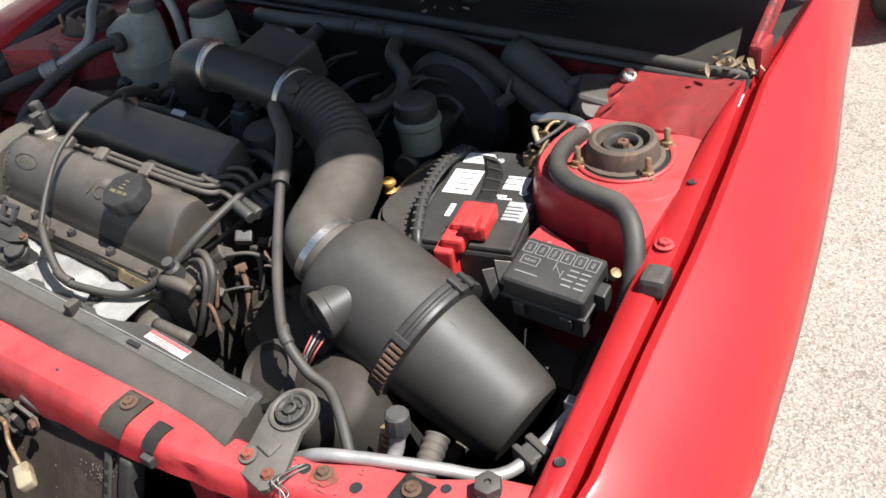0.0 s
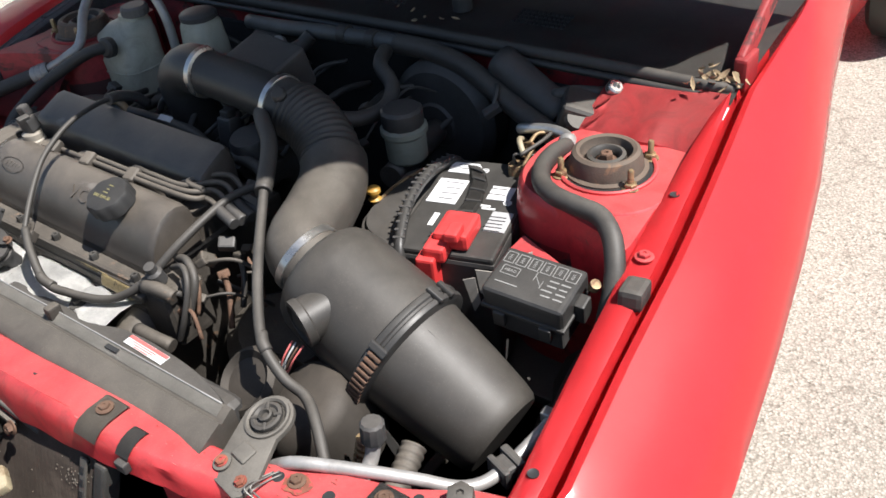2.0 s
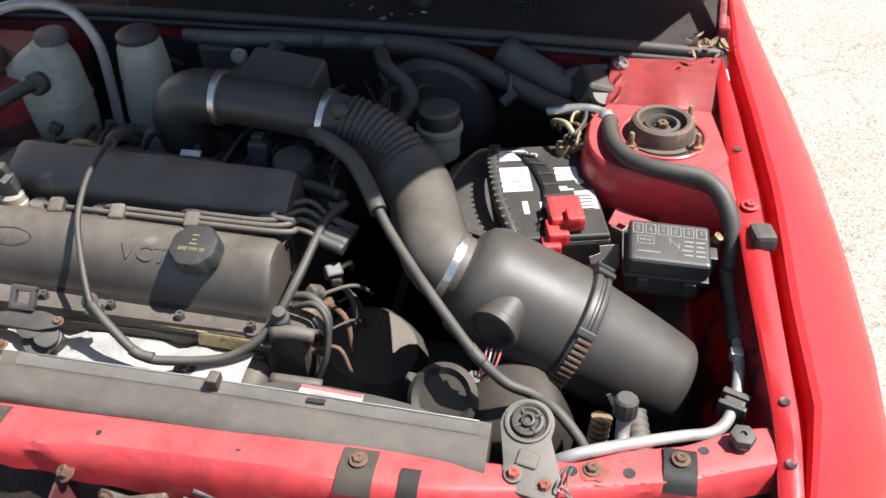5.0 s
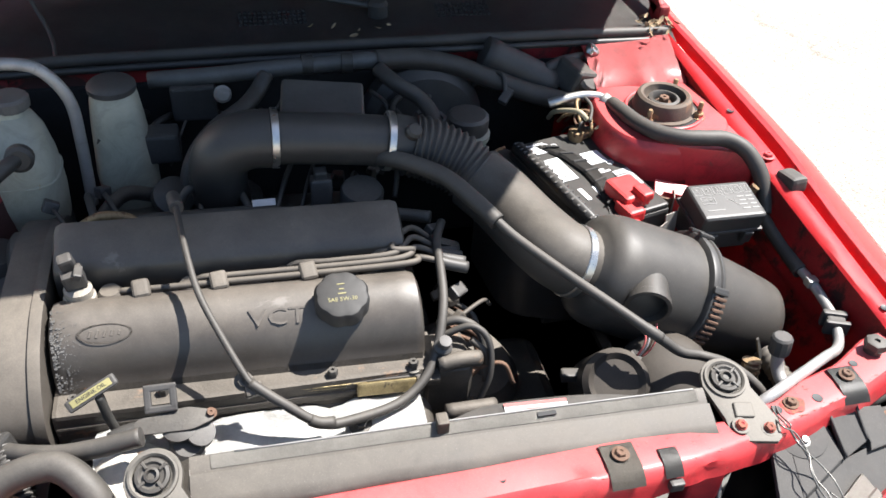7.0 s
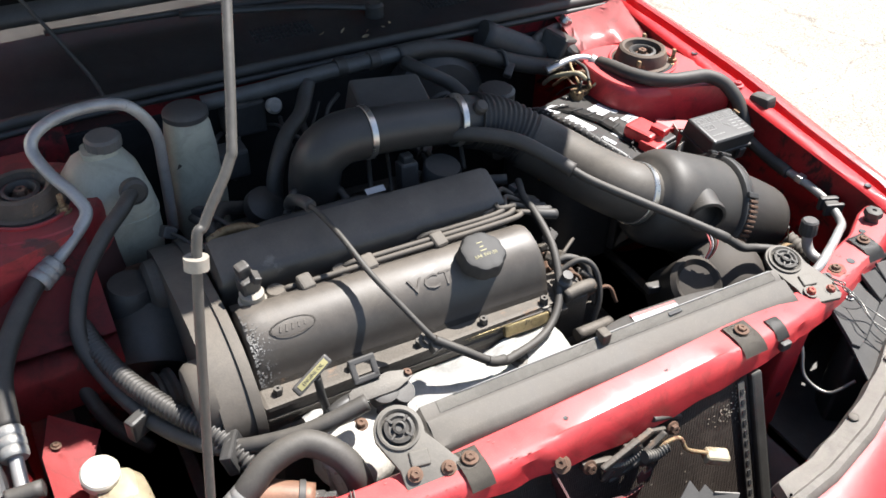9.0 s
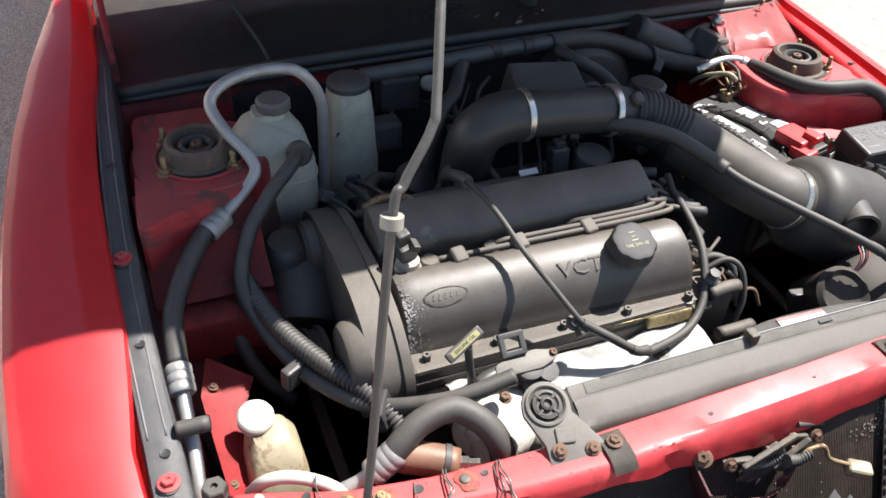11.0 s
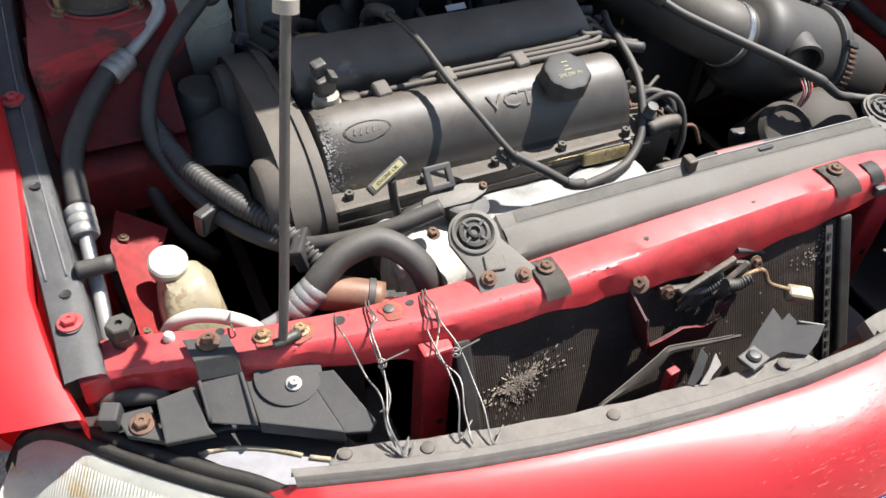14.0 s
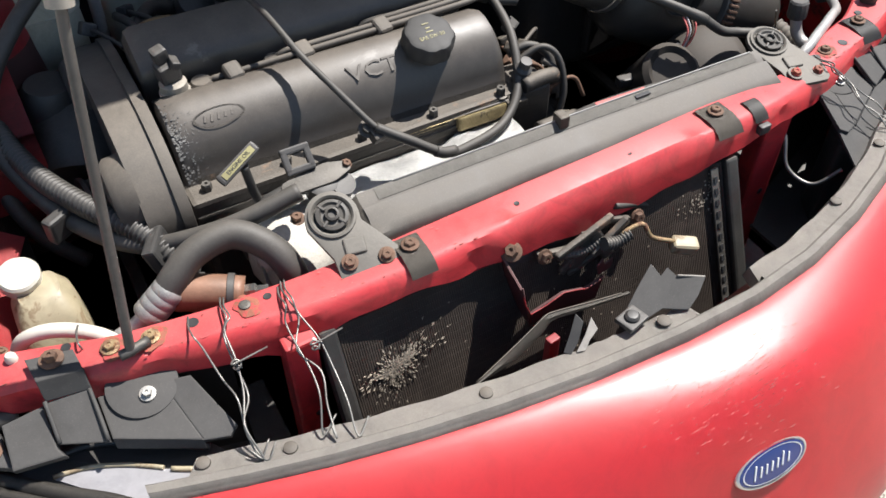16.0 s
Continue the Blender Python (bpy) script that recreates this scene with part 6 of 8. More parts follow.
part("cap", lathe([(0.031, 0), (0.035, 0.002), (0.035, 0.010), (0.031, 0.014), (0.022, 0.017), (0, 0.018)], (-0.305, 0.612, 0.829), seg=32), BLACK, tb_)
ps = thing("power_steering_reservoir", (-0.565, 0.12, 0.55), "yellowed plastic fluid reservoir with a white screw cap", "fluid reservoir")
rows = []
for z, sx, sy, oy in ((0.540, 0.070, 0.085, 0), (0.552, 0.080, 0.095, 0), (0.585, 0.078, 0.092, 0), (0.596, 0.074, 0.082, 0.006), (0.618, 0.068, 0.074, 0.010), (0.630, 0.050, 0.052, 0.018), (0.634, 0.046, 0.046, 0.020)):
    rows.append([(-0.558 + sx / 2 * math.copysign(abs(math.cos(a)) ** 0.55, math.cos(a)), 0.115 + oy + sy / 2 * math.copysign(abs(math.sin(a)) ** 0.55, math.sin(a)), z) for a in (2 * math.pi * j / 36 for j in range(36))])
part("tank", loft(rows, closed=True, sharp=50), YELLOWED, ps)
part("cap", lathe([(0.021, 0), (0.0235, 0.001), (0.0235, 0.014), (0.021, 0.017), (0, 0.0175)], (-0.572, 0.155, 0.634), seg=48, axis=(0.05, -0.25, 1), wob=lambda a: 1 + 0.008 * math.cos(40 * a)), WHITE_PL, ps)
bk = thing("brake_fluid_reservoir", (0.222, 0.545, 0.68), "translucent brake fluid reservoir with a dark cap", "brake reservoir")
part("tank", lathe([(0.026, 0), (0.032, 0.006), (0.033, 0.045), (0.037, 0.050), (0.037, 0.058), (0.031, 0.062)], (0.222, 0.540, 0.700), seg=28), mat("greenish_plastic", (0.24, 0.25, 0.20), 0.45, vary=0.15, grain=20, bump=0.1, dust=0.2), bk)
part("cap", lathe([(0.031, 0), (0.033, 0.004), (0.033, 0.026), (0.028, 0.030), (0, 0.031)], (0.222, 0.540, 0.760), seg=28, wob=lambda a: 1 + 0.02 * math.cos(16 * a)), BLACK, bk)
bo = thing("brake_booster", (0.19, 0.68, 0.68), "black round brake booster on the firewall", "brake booster")
part("drum", lathe([(0.095, 0), (0.105, 0.010), (0.105, 0.045), (0.090, 0.062), (0.040, 0.070), (0.036, 0.075), (0, 0.075)], (0.185, 0.735, 0.690), axis=(0, -1, 0), seg=40), BLACK, bo)
part("master_cylinder", tube([(0.19, 0.66, 0.685), (0.20, 0.60, 0.685), (0.215, 0.50, 0.685)], 0.020, 16, 4), DARK_METAL, bo)

# ---- hoses and pipes ----
def hose(name, pts, r, material, label, category, group="", n=8, seg=14):
    ob = thing(name, tuple(pts[0]), label, category, group)
    part("hose", tube(pts, r, seg, n), material, ob)
    return ob


def crimp(ob, at, axis, r, length=0.030, rings=3):
    """A pressed metal sleeve with raised rings."""
    prof = [(r * 0.9, -length / 2), (r, -length / 2)]
    for k in range(rings):
        z = -length / 2 + length * (k + 0.5) / rings
        prof += [(r, z - length * 0.18), (r * 1.13, z - length * 0.10), (r * 1.13, z + length * 0.10), (r, z + length * 0.18)]
    prof += [(r, length / 2), (r * 0.9, length / 2)]
    return part("crimp_sleeve", lathe(prof, at, axis=axis, seg=22), CRIMP, ob, "pressed silver sleeve")


def mid(a, b, t=0.5):
    return tuple(Vector(a).lerp(Vector(b), t))


hA = [(-0.545, 0.425, 0.765), (-0.580, 0.400, 0.755), (-0.619, 0.337, 0.742), (-0.643, 0.280, 0.727), (-0.650, 0.215, 0.705)]
ha = thing("pressure_hose", hA[0], "black rubber pressure hose with silver crimped ends", "hose")
part("hose", tube(hA, 0.0135, 16, 10), RUBBER, ha)
crimp(ha, (-0.560, 0.414, 0.760), (-0.6, -0.45, -0.2), 0.0155, 0.036)
crimp(ha, (-0.651, 0.195, 0.699), (-0.02, -1, -0.35), 0.0150, 0.038)
part("lower_pipe", tube([(-0.651, 0.18, 0.693), (-0.652, 0.145, 0.680), (-0.652, 0.105, 0.668), (-0.656, 0.06, 0.64), (-0.66, 0.04, 0.58)], 0.0085, 12), WHITE_PIPE, ha, "dull grey metal pipe")
LOOP = [(-0.362, 0.575, 0.655), (-0.358, 0.580, 0.766), (-0.360, 0.580, 0.835), (-0.386, 0.582, 0.880), (-0.422, 0.585, 0.893), (-0.478, 0.580, 0.893), (-0.518, 0.562, 0.885), (-0.531, 0.545, 0.868), (-0.518, 0.512, 0.845), (-0.497, 0.485, 0.822),
        (-0.490, 0.462, 0.803), (-0.515, 0.440, 0.785), (-0.548, 0.420, 0.766)]
lp = thing("refrigerant_pipe", LOOP[0], "dull grey metal pipe looping over the coolant reservoir", "pipe")
part("pipe", tube(LOOP, 0.0088, 14, 8), WHITE_PIPE, lp)
part("tag", box((0.022, 0.004, 0.018), (-0.515, 0.505, 0.790), 0.001, turn=(20, 10, 30)), LABEL_GREY, lp, "small crumpled foil tag")
hb_ = thing("coolant_hose", (-0.41, 0.56, 0.75), "long thin black rubber coolant hose held by clips", "hose", "coolant hoses")
HB = [(-0.421, 0.486, 0.806), (-0.440, 0.455, 0.805), (-0.480, 0.425, 0.783), (-0.522, 0.382, 0.752), (-0.546, 0.326, 0.714), (-0.533, 0.276, 0.680), (-0.503, 0.203, 0.664), (-0.466, 0.142, 0.662), (-0.425, 0.099, 0.668), (-0.363, 0.064, 0.690), (-0.316, 0.051, 0.705), (-0.262, 0.050, 0.716)]
part("hose", tube(HB, 0.0108, 14, 10), RUBBER, hb_)
for a, b in ((HB[6], HB[7]), (HB[8], HB[9])):
    d = Vector(b) - Vector(a)
    part("clip", put(box((0.034, 0.046, 0.016), (0, 0.008, 0), 0.004), frame_on(mid(a, b, 0.1), d, (0, 0, 1))), BLACK_SATIN, hb_, "black plastic hose clip")
cd = thing("wiring_conduit", (-0.54, 0.33, 0.7), "ribbed black plastic wiring conduit", "conduit", "wiring conduits")
part("sleeve", corrugated([(-0.552, 0.420, 0.690), (-0.540, 0.352, 0.703), (-0.530, 0.304, 0.699), (-0.511, 0.246, 0.692), (-0.481, 0.187, 0.687), (-0.457, 0.150, 0.684), (-0.437, 0.124, 0.679), (-0.420, 0.092, 0.671), (-0.404, 0.060, 0.655), (-0.390, 0.030, 0.62)], 0.0142, 0.0064, 0.30, 16), mat("dusty_conduit", (0.036, 0.034, 0.032), 0.42, vary=0.3, grain=30, bump=0.12, dust=0.34, dust_color=(0.26, 0.24, 0.21)), cd)
h2 = hose("steering_hose", [(-0.525, 0.485, 0.700), (-0.550, 0.466, 0.693), (-0.562, 0.394, 0.672), (-0.562, 0.330, 0.630), (-0.54, 0.29, 0.57), (-0.50, 0.27, 0.52)], 0.0105, RUBBER, "dark steering hose with a pale metal fitting", "hose")
part("fitting", tube([(-0.505, 0.490, 0.690), (-0.528, 0.487, 0.703), (-0.550, 0.468, 0.694), (-0.556, 0.440, 0.685)], 0.0095, 12, 6), WHITE_PIPE, h2)
rh = thing("radiator_hose", (-0.48, 0.017, 0.64), "black rubber hose with silver crimped sleeve and pale pipe", "hose")
part("hose", tube([(-0.436, 0.016, 0.674), (-0.420, 0.022, 0.688), (-0.392, 0.032, 0.702), (-0.350, 0.034, 0.706), (-0.318, 0.010, 0.692), (-0.303, -0.012, 0.662), (-0.30, -0.02, 0.60)], 0.0165, 18, 8), RUBBER, rh)
crimp(rh, (-0.445, 0.0155, 0.667), (0.75, 0.1, 0.55), 0.0160, 0.040, 4)
part("pipe", tube([(-0.53, 0.03, 0.60), (-0.50, 0.018, 0.632), (-0.478, 0.014, 0.645), (-0.455, 0.015, 0.660)], 0.0095, 12), WHITE_PIPE, rh)
fi = thing("drier_bottle", (-0.39, 0.01, 0.64), "small brown metal canister with a steel band", "canister")
part("canister", tube([(-0.425, 0.022, 0.664), (-0.39, 0.006, 0.660), (-0.360, -0.008, 0.654)], 0.021, 22, 4), BRONZE, fi)
part("band", lathe([(0.0215, -0.004), (0.0225, -0.0035), (0.0225, 0.0035), (0.0215, 0.004)], (-0.372, -0.002, 0.657), axis=(0.9, -0.4, -0.12), seg=28), BLACK, fi)
part("fitting", lathe([(0.010, 0), (0.010, 0.012), (0.007, 0.014), (0.007, 0.026), (0, 0.027)], (-0.358, -0.008, 0.655), axis=(0.9, -0.4, 0.1), seg=6), CHROME, fi)
hose("drain_pipe", [(-0.60, 0.060, 0.62), (-0.585, 0.045, 0.655), (-0.560, 0.034, 0.668), (-0.530, 0.020, 0.666), (-0.505, 0.004, 0.655), (-0.495, -0.005, 0.63)], 0.008, WHITE_PL, "pale plastic pipe behind the radiator support", "pipe")

# breather hose over the intake neck
bh = thing("breather_hose", (0.04, 0.40, 0.81), "dusty black breather hose running over the intake neck", "hose")
part("thick_hose", tube([(0.055, 0.430, 0.795), (0.065, 0.405, 0.812), (0.100, 0.375, 0.818), (0.140, 0.345, 0.812), (0.172, 0.305, 0.798), (0.195, 0.270, 0.786)], 0.0120, 16, 8), RUBBER, bh)
part("thin_hose", tube([(0.190, 0.278, 0.789), (0.215, 0.245, 0.776), (0.265, 0.184, 0.760), (0.312, 0.132, 0.745), (0.355, 0.092, 0.727), (0.392, 0.080, 0.700), (0.425, 0.078, 0.688), (0.458, 0.058, 0.684), (0.492, 0.030, 0.660), (0.50, 0.02, 0.62)], 0.0068, 12, 8), RUBBER, bh)
part("joint", tube([(0.345, 0.101, 0.731), (0.355, 0.092, 0.727), (0.364, 0.088, 0.721)], 0.0078, 12, 3), RUBBER, bh)

# coil lead that loops in front of the engine
cw = thing("looping_cable", (0.12, 0.30, 0.74), "thin black cable looping over the engine cover", "cable")
part("cable", tube([(0.132, 0.325, 0.752), (0.116, 0.285, 0.752), (0.112, 0.245, 0.748), (0.103, 0.180, 0.728), (0.078, 0.122, 0.690), (0.035, 0.088, 0.670), (-0.03, 0.066, 0.674), (-0.068, 0.060, 0.684), (-0.11, 0.076, 0.710), (-0.143, 0.096, 0.728)], 0.0062, 12, 8), RUBBER, cw)
part("thin_cable", tube([(-0.135, 0.092, 0.724), (-0.146, 0.100, 0.732), (-0.172, 0.145, 0.766), (-0.192, 0.190, 0.792), (-0.204, 0.250, 0.812), (-0.212, 0.310, 0.815), (-0.218, 0.355, 0.806)], 0.0042, 10, 8), RUBBER, cw)
part("sleeve_knob", tube([(-0.214, 0.330, 0.812), (-0.218, 0.352, 0.808), (-0.222, 0.385, 0.790), (-0.222, 0.40, 0.77)], 0.009, 12, 4), BLACK, cw)
part("holder", box((0.020, 0.016, 0.016), (-0.140, 0.096, 0.716), 0.003, turn=(30, 0, 10)), GREASE, cw)
part("holder_bolt", bolt_bm(0.0075, 0.008, 1.5, (-0.150, 0.105, 0.722), (0, -0.6, 0.8)), GREASE, cw)
part("joint", tube([(-0.052, 0.062, 0.6795), (-0.068, 0.060, 0.684), (-0.080, 0.062, 0.690)], 0.0072, 12, 3), RUBBER, cw)

# heater hoses along the firewall
hh = thing("heater_hose", (0.42, 0.64, 0.74), "thick black heater hose along the firewall", "hose", "heater hoses")
part("hose", tube([(0.445, 0.625, 0.735), (0.425, 0.640, 0.738), (0.368, 0.660, 0.748), (0.300, 0.680, 0.769), (0.234, 0.695, 0.792), (0.164, 0.695, 0.808), (0.10, 0.69, 0.812)], 0.017, 16, 8), RUBBER, hh)
hh = thing("heater_hose", (0.1, 0.69, 0.81), "dark heater pipe with joints along the firewall", "hose", "heater hoses")
part("pipe", tube([(0.11, 0.690, 0.812), (0.059, 0.688, 0.813), (0.003, 0.686, 0.812), (-0.079, 0.680, 0.812), (-0.16, 0.682, 0.806), (-0.26, 0.69, 0.80)], 0.0135, 14, 6), mat("sooty_pipe", (0.10, 0.105, 0.105), 0.5, metal=0.3, vary=0.25, dust=0.3, bump=0.15), hh)
for x in (0.052, -0.012):
    part("joint", lathe([(0.013, -0.010), (0.0165, -0.009), (0.0165, 0.009), (0.013, 0.010)], (x, 0.687, 0.813), axis=(1, 0, 0), seg=18), DARK_METAL, hh)
hose("heater_hose", [(-0.079, 0.672, 0.808), (-0.096, 0.650, 0.790), (-0.120, 0.610, 0.786), (-0.160, 0.570, 0.780), (-0.188, 0.530, 0.770), (-0.206, 0.510, 0.740), (-0.21, 0.50, 0.70)], 0.013, RUBBER, "bent black vacuum hose behind the intake", "hose", "heater hoses")
hose("heater_hose", [(0.100, 0.660, 0.812), (0.121, 0.620, 0.806), (0.159, 0.598, 0.786), (0.172, 0.560, 0.770), (0.155, 0.520, 0.766), (0.136, 0.490, 0.776), (0.128, 0.475, 0.782)], 0.0125, RUBBER, "bent black vacuum hose joining the intake tube", "hose", "heater hoses")
cn = thing("solenoid_canister", (0.36, 0.70, 0.77), "black cylindrical canister on the firewall", "canister")
part("body", tube([(0.292, 0.712, 0.806), (0.36, 0.70, 0.774), (0.418, 0.688, 0.745)], 0.027, 22, 4), BLACK, cn)
part("bracket", box((0.03, 0.05, 0.006), (0.35, 0.72, 0.755), 0.002), DARK_METAL, cn)
vb = thing("vacuum_sensor_block", (0.45, 0.68, 0.77), "grey plastic valve block with a bright round port", "valve block")
part("body", box((0.055, 0.06, 0.05), (0.450, 0.675, 0.765), 0.010, 3, turn=(10, 20, 25)), DARK_METAL, vb)
part("collar", lathe([(0.020, 0), (0.022, 0.010), (0.018, 0.016), (0, 0.016)], (0.462, 0.655, 0.762), axis=(0.4, -0.5, 0.75), seg=24), DARK_METAL, vb)
part("port", lathe([(0.0085, 0), (0.0085, 0.016), (0.0125, 0.018), (0.0125, 0.028), (0.010, 0.030), (0.006, 0.030), (0.005, 0.024), (0, 0.024)], (0.478, 0.715, 0.778), axis=(0.45, -0.15, 0.6), seg=18), CHROME, vb, "bright metal service port")
part("stub", tube([(0.40, 0.69, 0.775), (0.43, 0.70, 0.783), (0.475, 0.715, 0.782)], 0.010, 12, 3), BLACK, vb)

# air conditioning line on the driver's side
ac = thing("refrigerant_line", (0.40, 0.61, 0.75), "thick black insulated refrigerant hose with bright pipe ends", "hose")
part("bright_pipe", tube([(0.385, 0.615, 0.752), (0.400, 0.612, 0.758), (0.440, 0.612, 0.765), (0.470, 0.606, 0.764), (0.480, 0.590, 0.760)], 0.0078, 14), ALLOY, ac)
part("fitting", tube([(0.474, 0.600, 0.763), (0.481, 0.588, 0.759), (0.486, 0.570, 0.756)], 0.013, 14, 3), WHITE_PIPE, ac)
part("foam_hose", tube([(0.484, 0.580, 0.764), (0.484, 0.545, 0.772), (0.492, 0.500, 0.776), (0.512, 0.464, 0.778), (0.542, 0.442, 0.780), (0.576, 0.433, 0.781), (0.612, 0.428, 0.779), (0.638, 0.410, 0.770), (0.654, 0.388, 0.750), (0.662, 0.368, 0.725), (0.664, 0.345, 0.690)], 0.0128, 18, 8), RUBBER, ac)
part("lower_hose", tube([(0.660, 0.355, 0.686), (0.668, 0.310, 0.672), (0.671, 0.270, 0.664), (0.672, 0.235, 0.661)], 0.012, 14, 6), RUBBER, ac)
ap = thing("refrigerant_pipe", (0.672, 0.23, 0.66), "chalky pale aluminium pipe bent round the corner of the bay", "pipe")
part("pipe", tube([(0.672, 0.250, 0.663), (0.671, 0.193, 0.664), (0.666, 0.149, 0.663), (0.660, 0.122, 0.660), (0.650, 0.098, 0.658), (0.632, 0.078, 0.662), (0.600, 0.060, 0.672), (0.560, 0.038, 0.682), (0.520, 0.018, 0.688), (0.483, 0.000, 0.690), (0.45, -0.005, 0.67)], 0.0072, 14, 8), WHITE_PIPE, ap)
cb_ = box((0.026, 0.030, 0.018), (0.662, 0.128, 0.660), 0.004, turn=(0, 0, -20))
box((0.034, 0.010, 0.026), (0.664, 0.136, 0.660), 0.003, turn=(0, 0, -20), bm=cb_)
box((0.034, 0.008, 0.024), (0.658, 0.118, 0.660), 0.003, turn=(0, 0, -20), bm=cb_)
part("clip", cb_, BLACK, ap, "black plastic pipe clip")
part("bracket", box((0.016, 0.014, 0.014), (0.668, 0.205, 0.668), 0.002), ALLOY, ap)
acp = thing("refrigerant_port", (0.53, 0.07, 0.66), "pale service pipe with a black ribbed cap", "pipe")
part("pipe", tube([(0.535, 0.030, 0.655), (0.533, 0.048, 0.655), (0.532, 0.062, 0.665), (0.532, 0.070, 0.685)], 0.0085, 12), WHITE_PIPE, acp)
part("cap", lathe([(0.0125, 0), (0.014, 0.003), (0.0135, 0.024), (0.011, 0.027), (0, 0.027)], (0.532, 0.070, 0.684), axis=(0, 0.1, 1), seg=24, wob=lambda a: 1 + 0.03 * math.cos(12 * a)), BLACK, acp)
tl = thing("temperature_sensor_socket", (0.55, 0.11, 0.62), "dusty ribbed grey sensor plug on a stub", "sensor plug")
part("plug", corrugated([(0.558, 0.060, 0.625), (0.553, 0.085, 0.632), (0.547, 0.112, 0.640)], 0.0155, 0.009, 0.12, 16), DUSTY, tl)
part("tip", tube([(0.560, 0.05, 0.62), (0.563, 0.035, 0.612), (0.565, 0.02, 0.60)], 0.010, 12, 3), DARK_METAL, tl)
tl2 = thing("horn", (0.515, 0.09, 0.62), "small rusty brass horn fitting with fins", "horn")
part("stack", corrugated([(0.500, 0.060, 0.60), (0.505, 0.072, 0.63), (0.508, 0.082, 0.660)], 0.013, 0.008, 0.2, 16), BRASS, tl2)
part("bracket_blade", prism([(0, 0), (0.012, 0.0), (0.030, 0.055), (0.026, 0.06)], -0.001, 0.001, frame_on((0.535, 0.095, 0.63), (0.6, -0.7, 0.2), (0.3, 0.3, 0.4))), DARK_METAL, tl2)
wh = thing("sensor_harness", (0.37, 0.12, 0.68), "wires and ribbed sleeve hanging from the sensor socket", "wiring")
for k in range(4):
    part("wire", tube([(0.362 + 0.006 * k, 0.128, 0.705), (0.360 + 0.005 * k, 0.112, 0.692), (0.352 + 0.004 * k, 0.108, 0.672), (0.345, 0.112, 0.655)], 0.0014, 6, 5), (WARN_RED, LABEL_GREY, RUST, WARN_RED)[k], wh)
part("sleeve", corrugated([(0.350, 0.108, 0.672), (0.340, 0.112, 0.650), (0.315, 0.118, 0.634), (0.285, 0.122, 0.630)], 0.0085, 0.005, 0.15, 12), BLACK, wh)
part("plug", box((0.03, 0.016, 0.014), (0.272, 0.124, 0.630), 0.003, turn=(0, 0, -10)), BLACK, wh)
yd = thing("gearbox_dipstick", (0.25, 0.42, 0.70), "yellow plastic pull handle of the gearbox dipstick", "dipstick")
part("handle", lathe([(0.005, -0.04), (0.005, 0.0), (0.010, 0.003), (0.006, 0.006), (0.006, 0.012), (0.0105, 0.015), (0.0105, 0.020), (0.007, 0.023), (0, 0.023)], (0.251, 0.421, 0.700), seg=20), mat("yellow_plastic", (0.50, 0.27, 0.04), 0.45, vary=0.2, bump=0.1, dust=0.15), yd)
bw = thing("battery_cables", (0.43, 0.56, 0.74), "tangle of stripped and taped wires at the battery terminal", "wiring")
random.seed(11)
for k in range(9):
    a = Vector((0.432, 0.548, 0.742)) + Vector([random.uniform(-0.015, 0.015) for _ in range(3)])
    b = Vector((0.395 + 0.012 * k, 0.60 + random.uniform(-0.02, 0.03), 0.735 + random.uniform(-0.015, 0.03)))
    c = (a + b) / 2 + Vector((random.uniform(-0.02, 0.02), random.uniform(-0.02, 0.02), random.uniform(0.0, 0.03)))
    part("wire", tube([a, c, b, b + Vector((0, 0.03, -0.03))], random.choice((0.0022, 0.003, 0.0045)), 7, 6), (YELLOWED, BRASS, RUBBER, RUST, RUBBER, RUBBER, BRASS, RUST, YELLOWED)[k], bw)

# ---- bumper, lamps and their trim ----
LIP = [(-0.56, -0.165), (-0.52, -0.188), (-0.44, -0.212), (-0.36, -0.233), (-0.27, -0.252), (-0.18, -0.267), (-0.08, -0.279), (0.036, -0.286), (0.14, -0.285), (0.24, -0.272), (0.34, -0.246), (0.43, -0.212), (0.52, -0.165), (0.58, -0.13)]


def lip_y(x):
    return interp(LIP, x)[0]


bump = thing("bumper_cover", (0.03, -0.35, 0.4), "glossy red bumper cover, scuffed paint on the nose", "bumper")
rows = []
for i in range(61):
    x = -0.80 + 1.66 * i / 60
    k = 0.0
    if x < -0.53:
        k = min(1.0, (-0.53 - x) / 0.10)
    if x > 0.60:
        k = min(1.0, (x - 0.60) / 0.10)
    y0 = lip_y(max(-0.56, min(0.58, x)))
    if x < -0.56:
        y0 += (-0.56 - x) * 0.75
    if x > 0.58:
        y0 += (x - 0.58) * 0.75
    ztop = 0.630 - 0.12 * k
    fl = math.exp(-((x - 0.10) / 0.22) ** 2)
    prof = [(0.012, ztop - 0.02), (0.004, ztop - 0.001), (0.0, ztop), (-0.014, ztop - 0.003 + 0.0020 * fl), (-0.030, ztop - 0.009 + 0.0065 * fl), (-0.048, ztop - 0.018 + 0.0125 * fl)]
    for dy, z in ((-0.066, 0.600 + 0.0205 * fl), (-0.084, 0.585 + 0.0265 * fl), (-0.102, 0.567 + 0.024 * fl), (-0.122, 0.545 + 0.010 * fl), (-0.142, 0.515), (-0.162, 0.480), (-0.182, 0.44), (-0.197, 0.39), (-0.203, 0.33), (-0.195, 0.26), (-0.165, 0.19)):
        prof.append((dy, min(z, prof[-1][1] - 0.002)))
    rows.append([(x, y0 + dy, z) for dy, z in prof])
part("skin", loft(rows, 0.003, sharp=50), RED_NOSE, bump)
rows = []
random.seed(23)
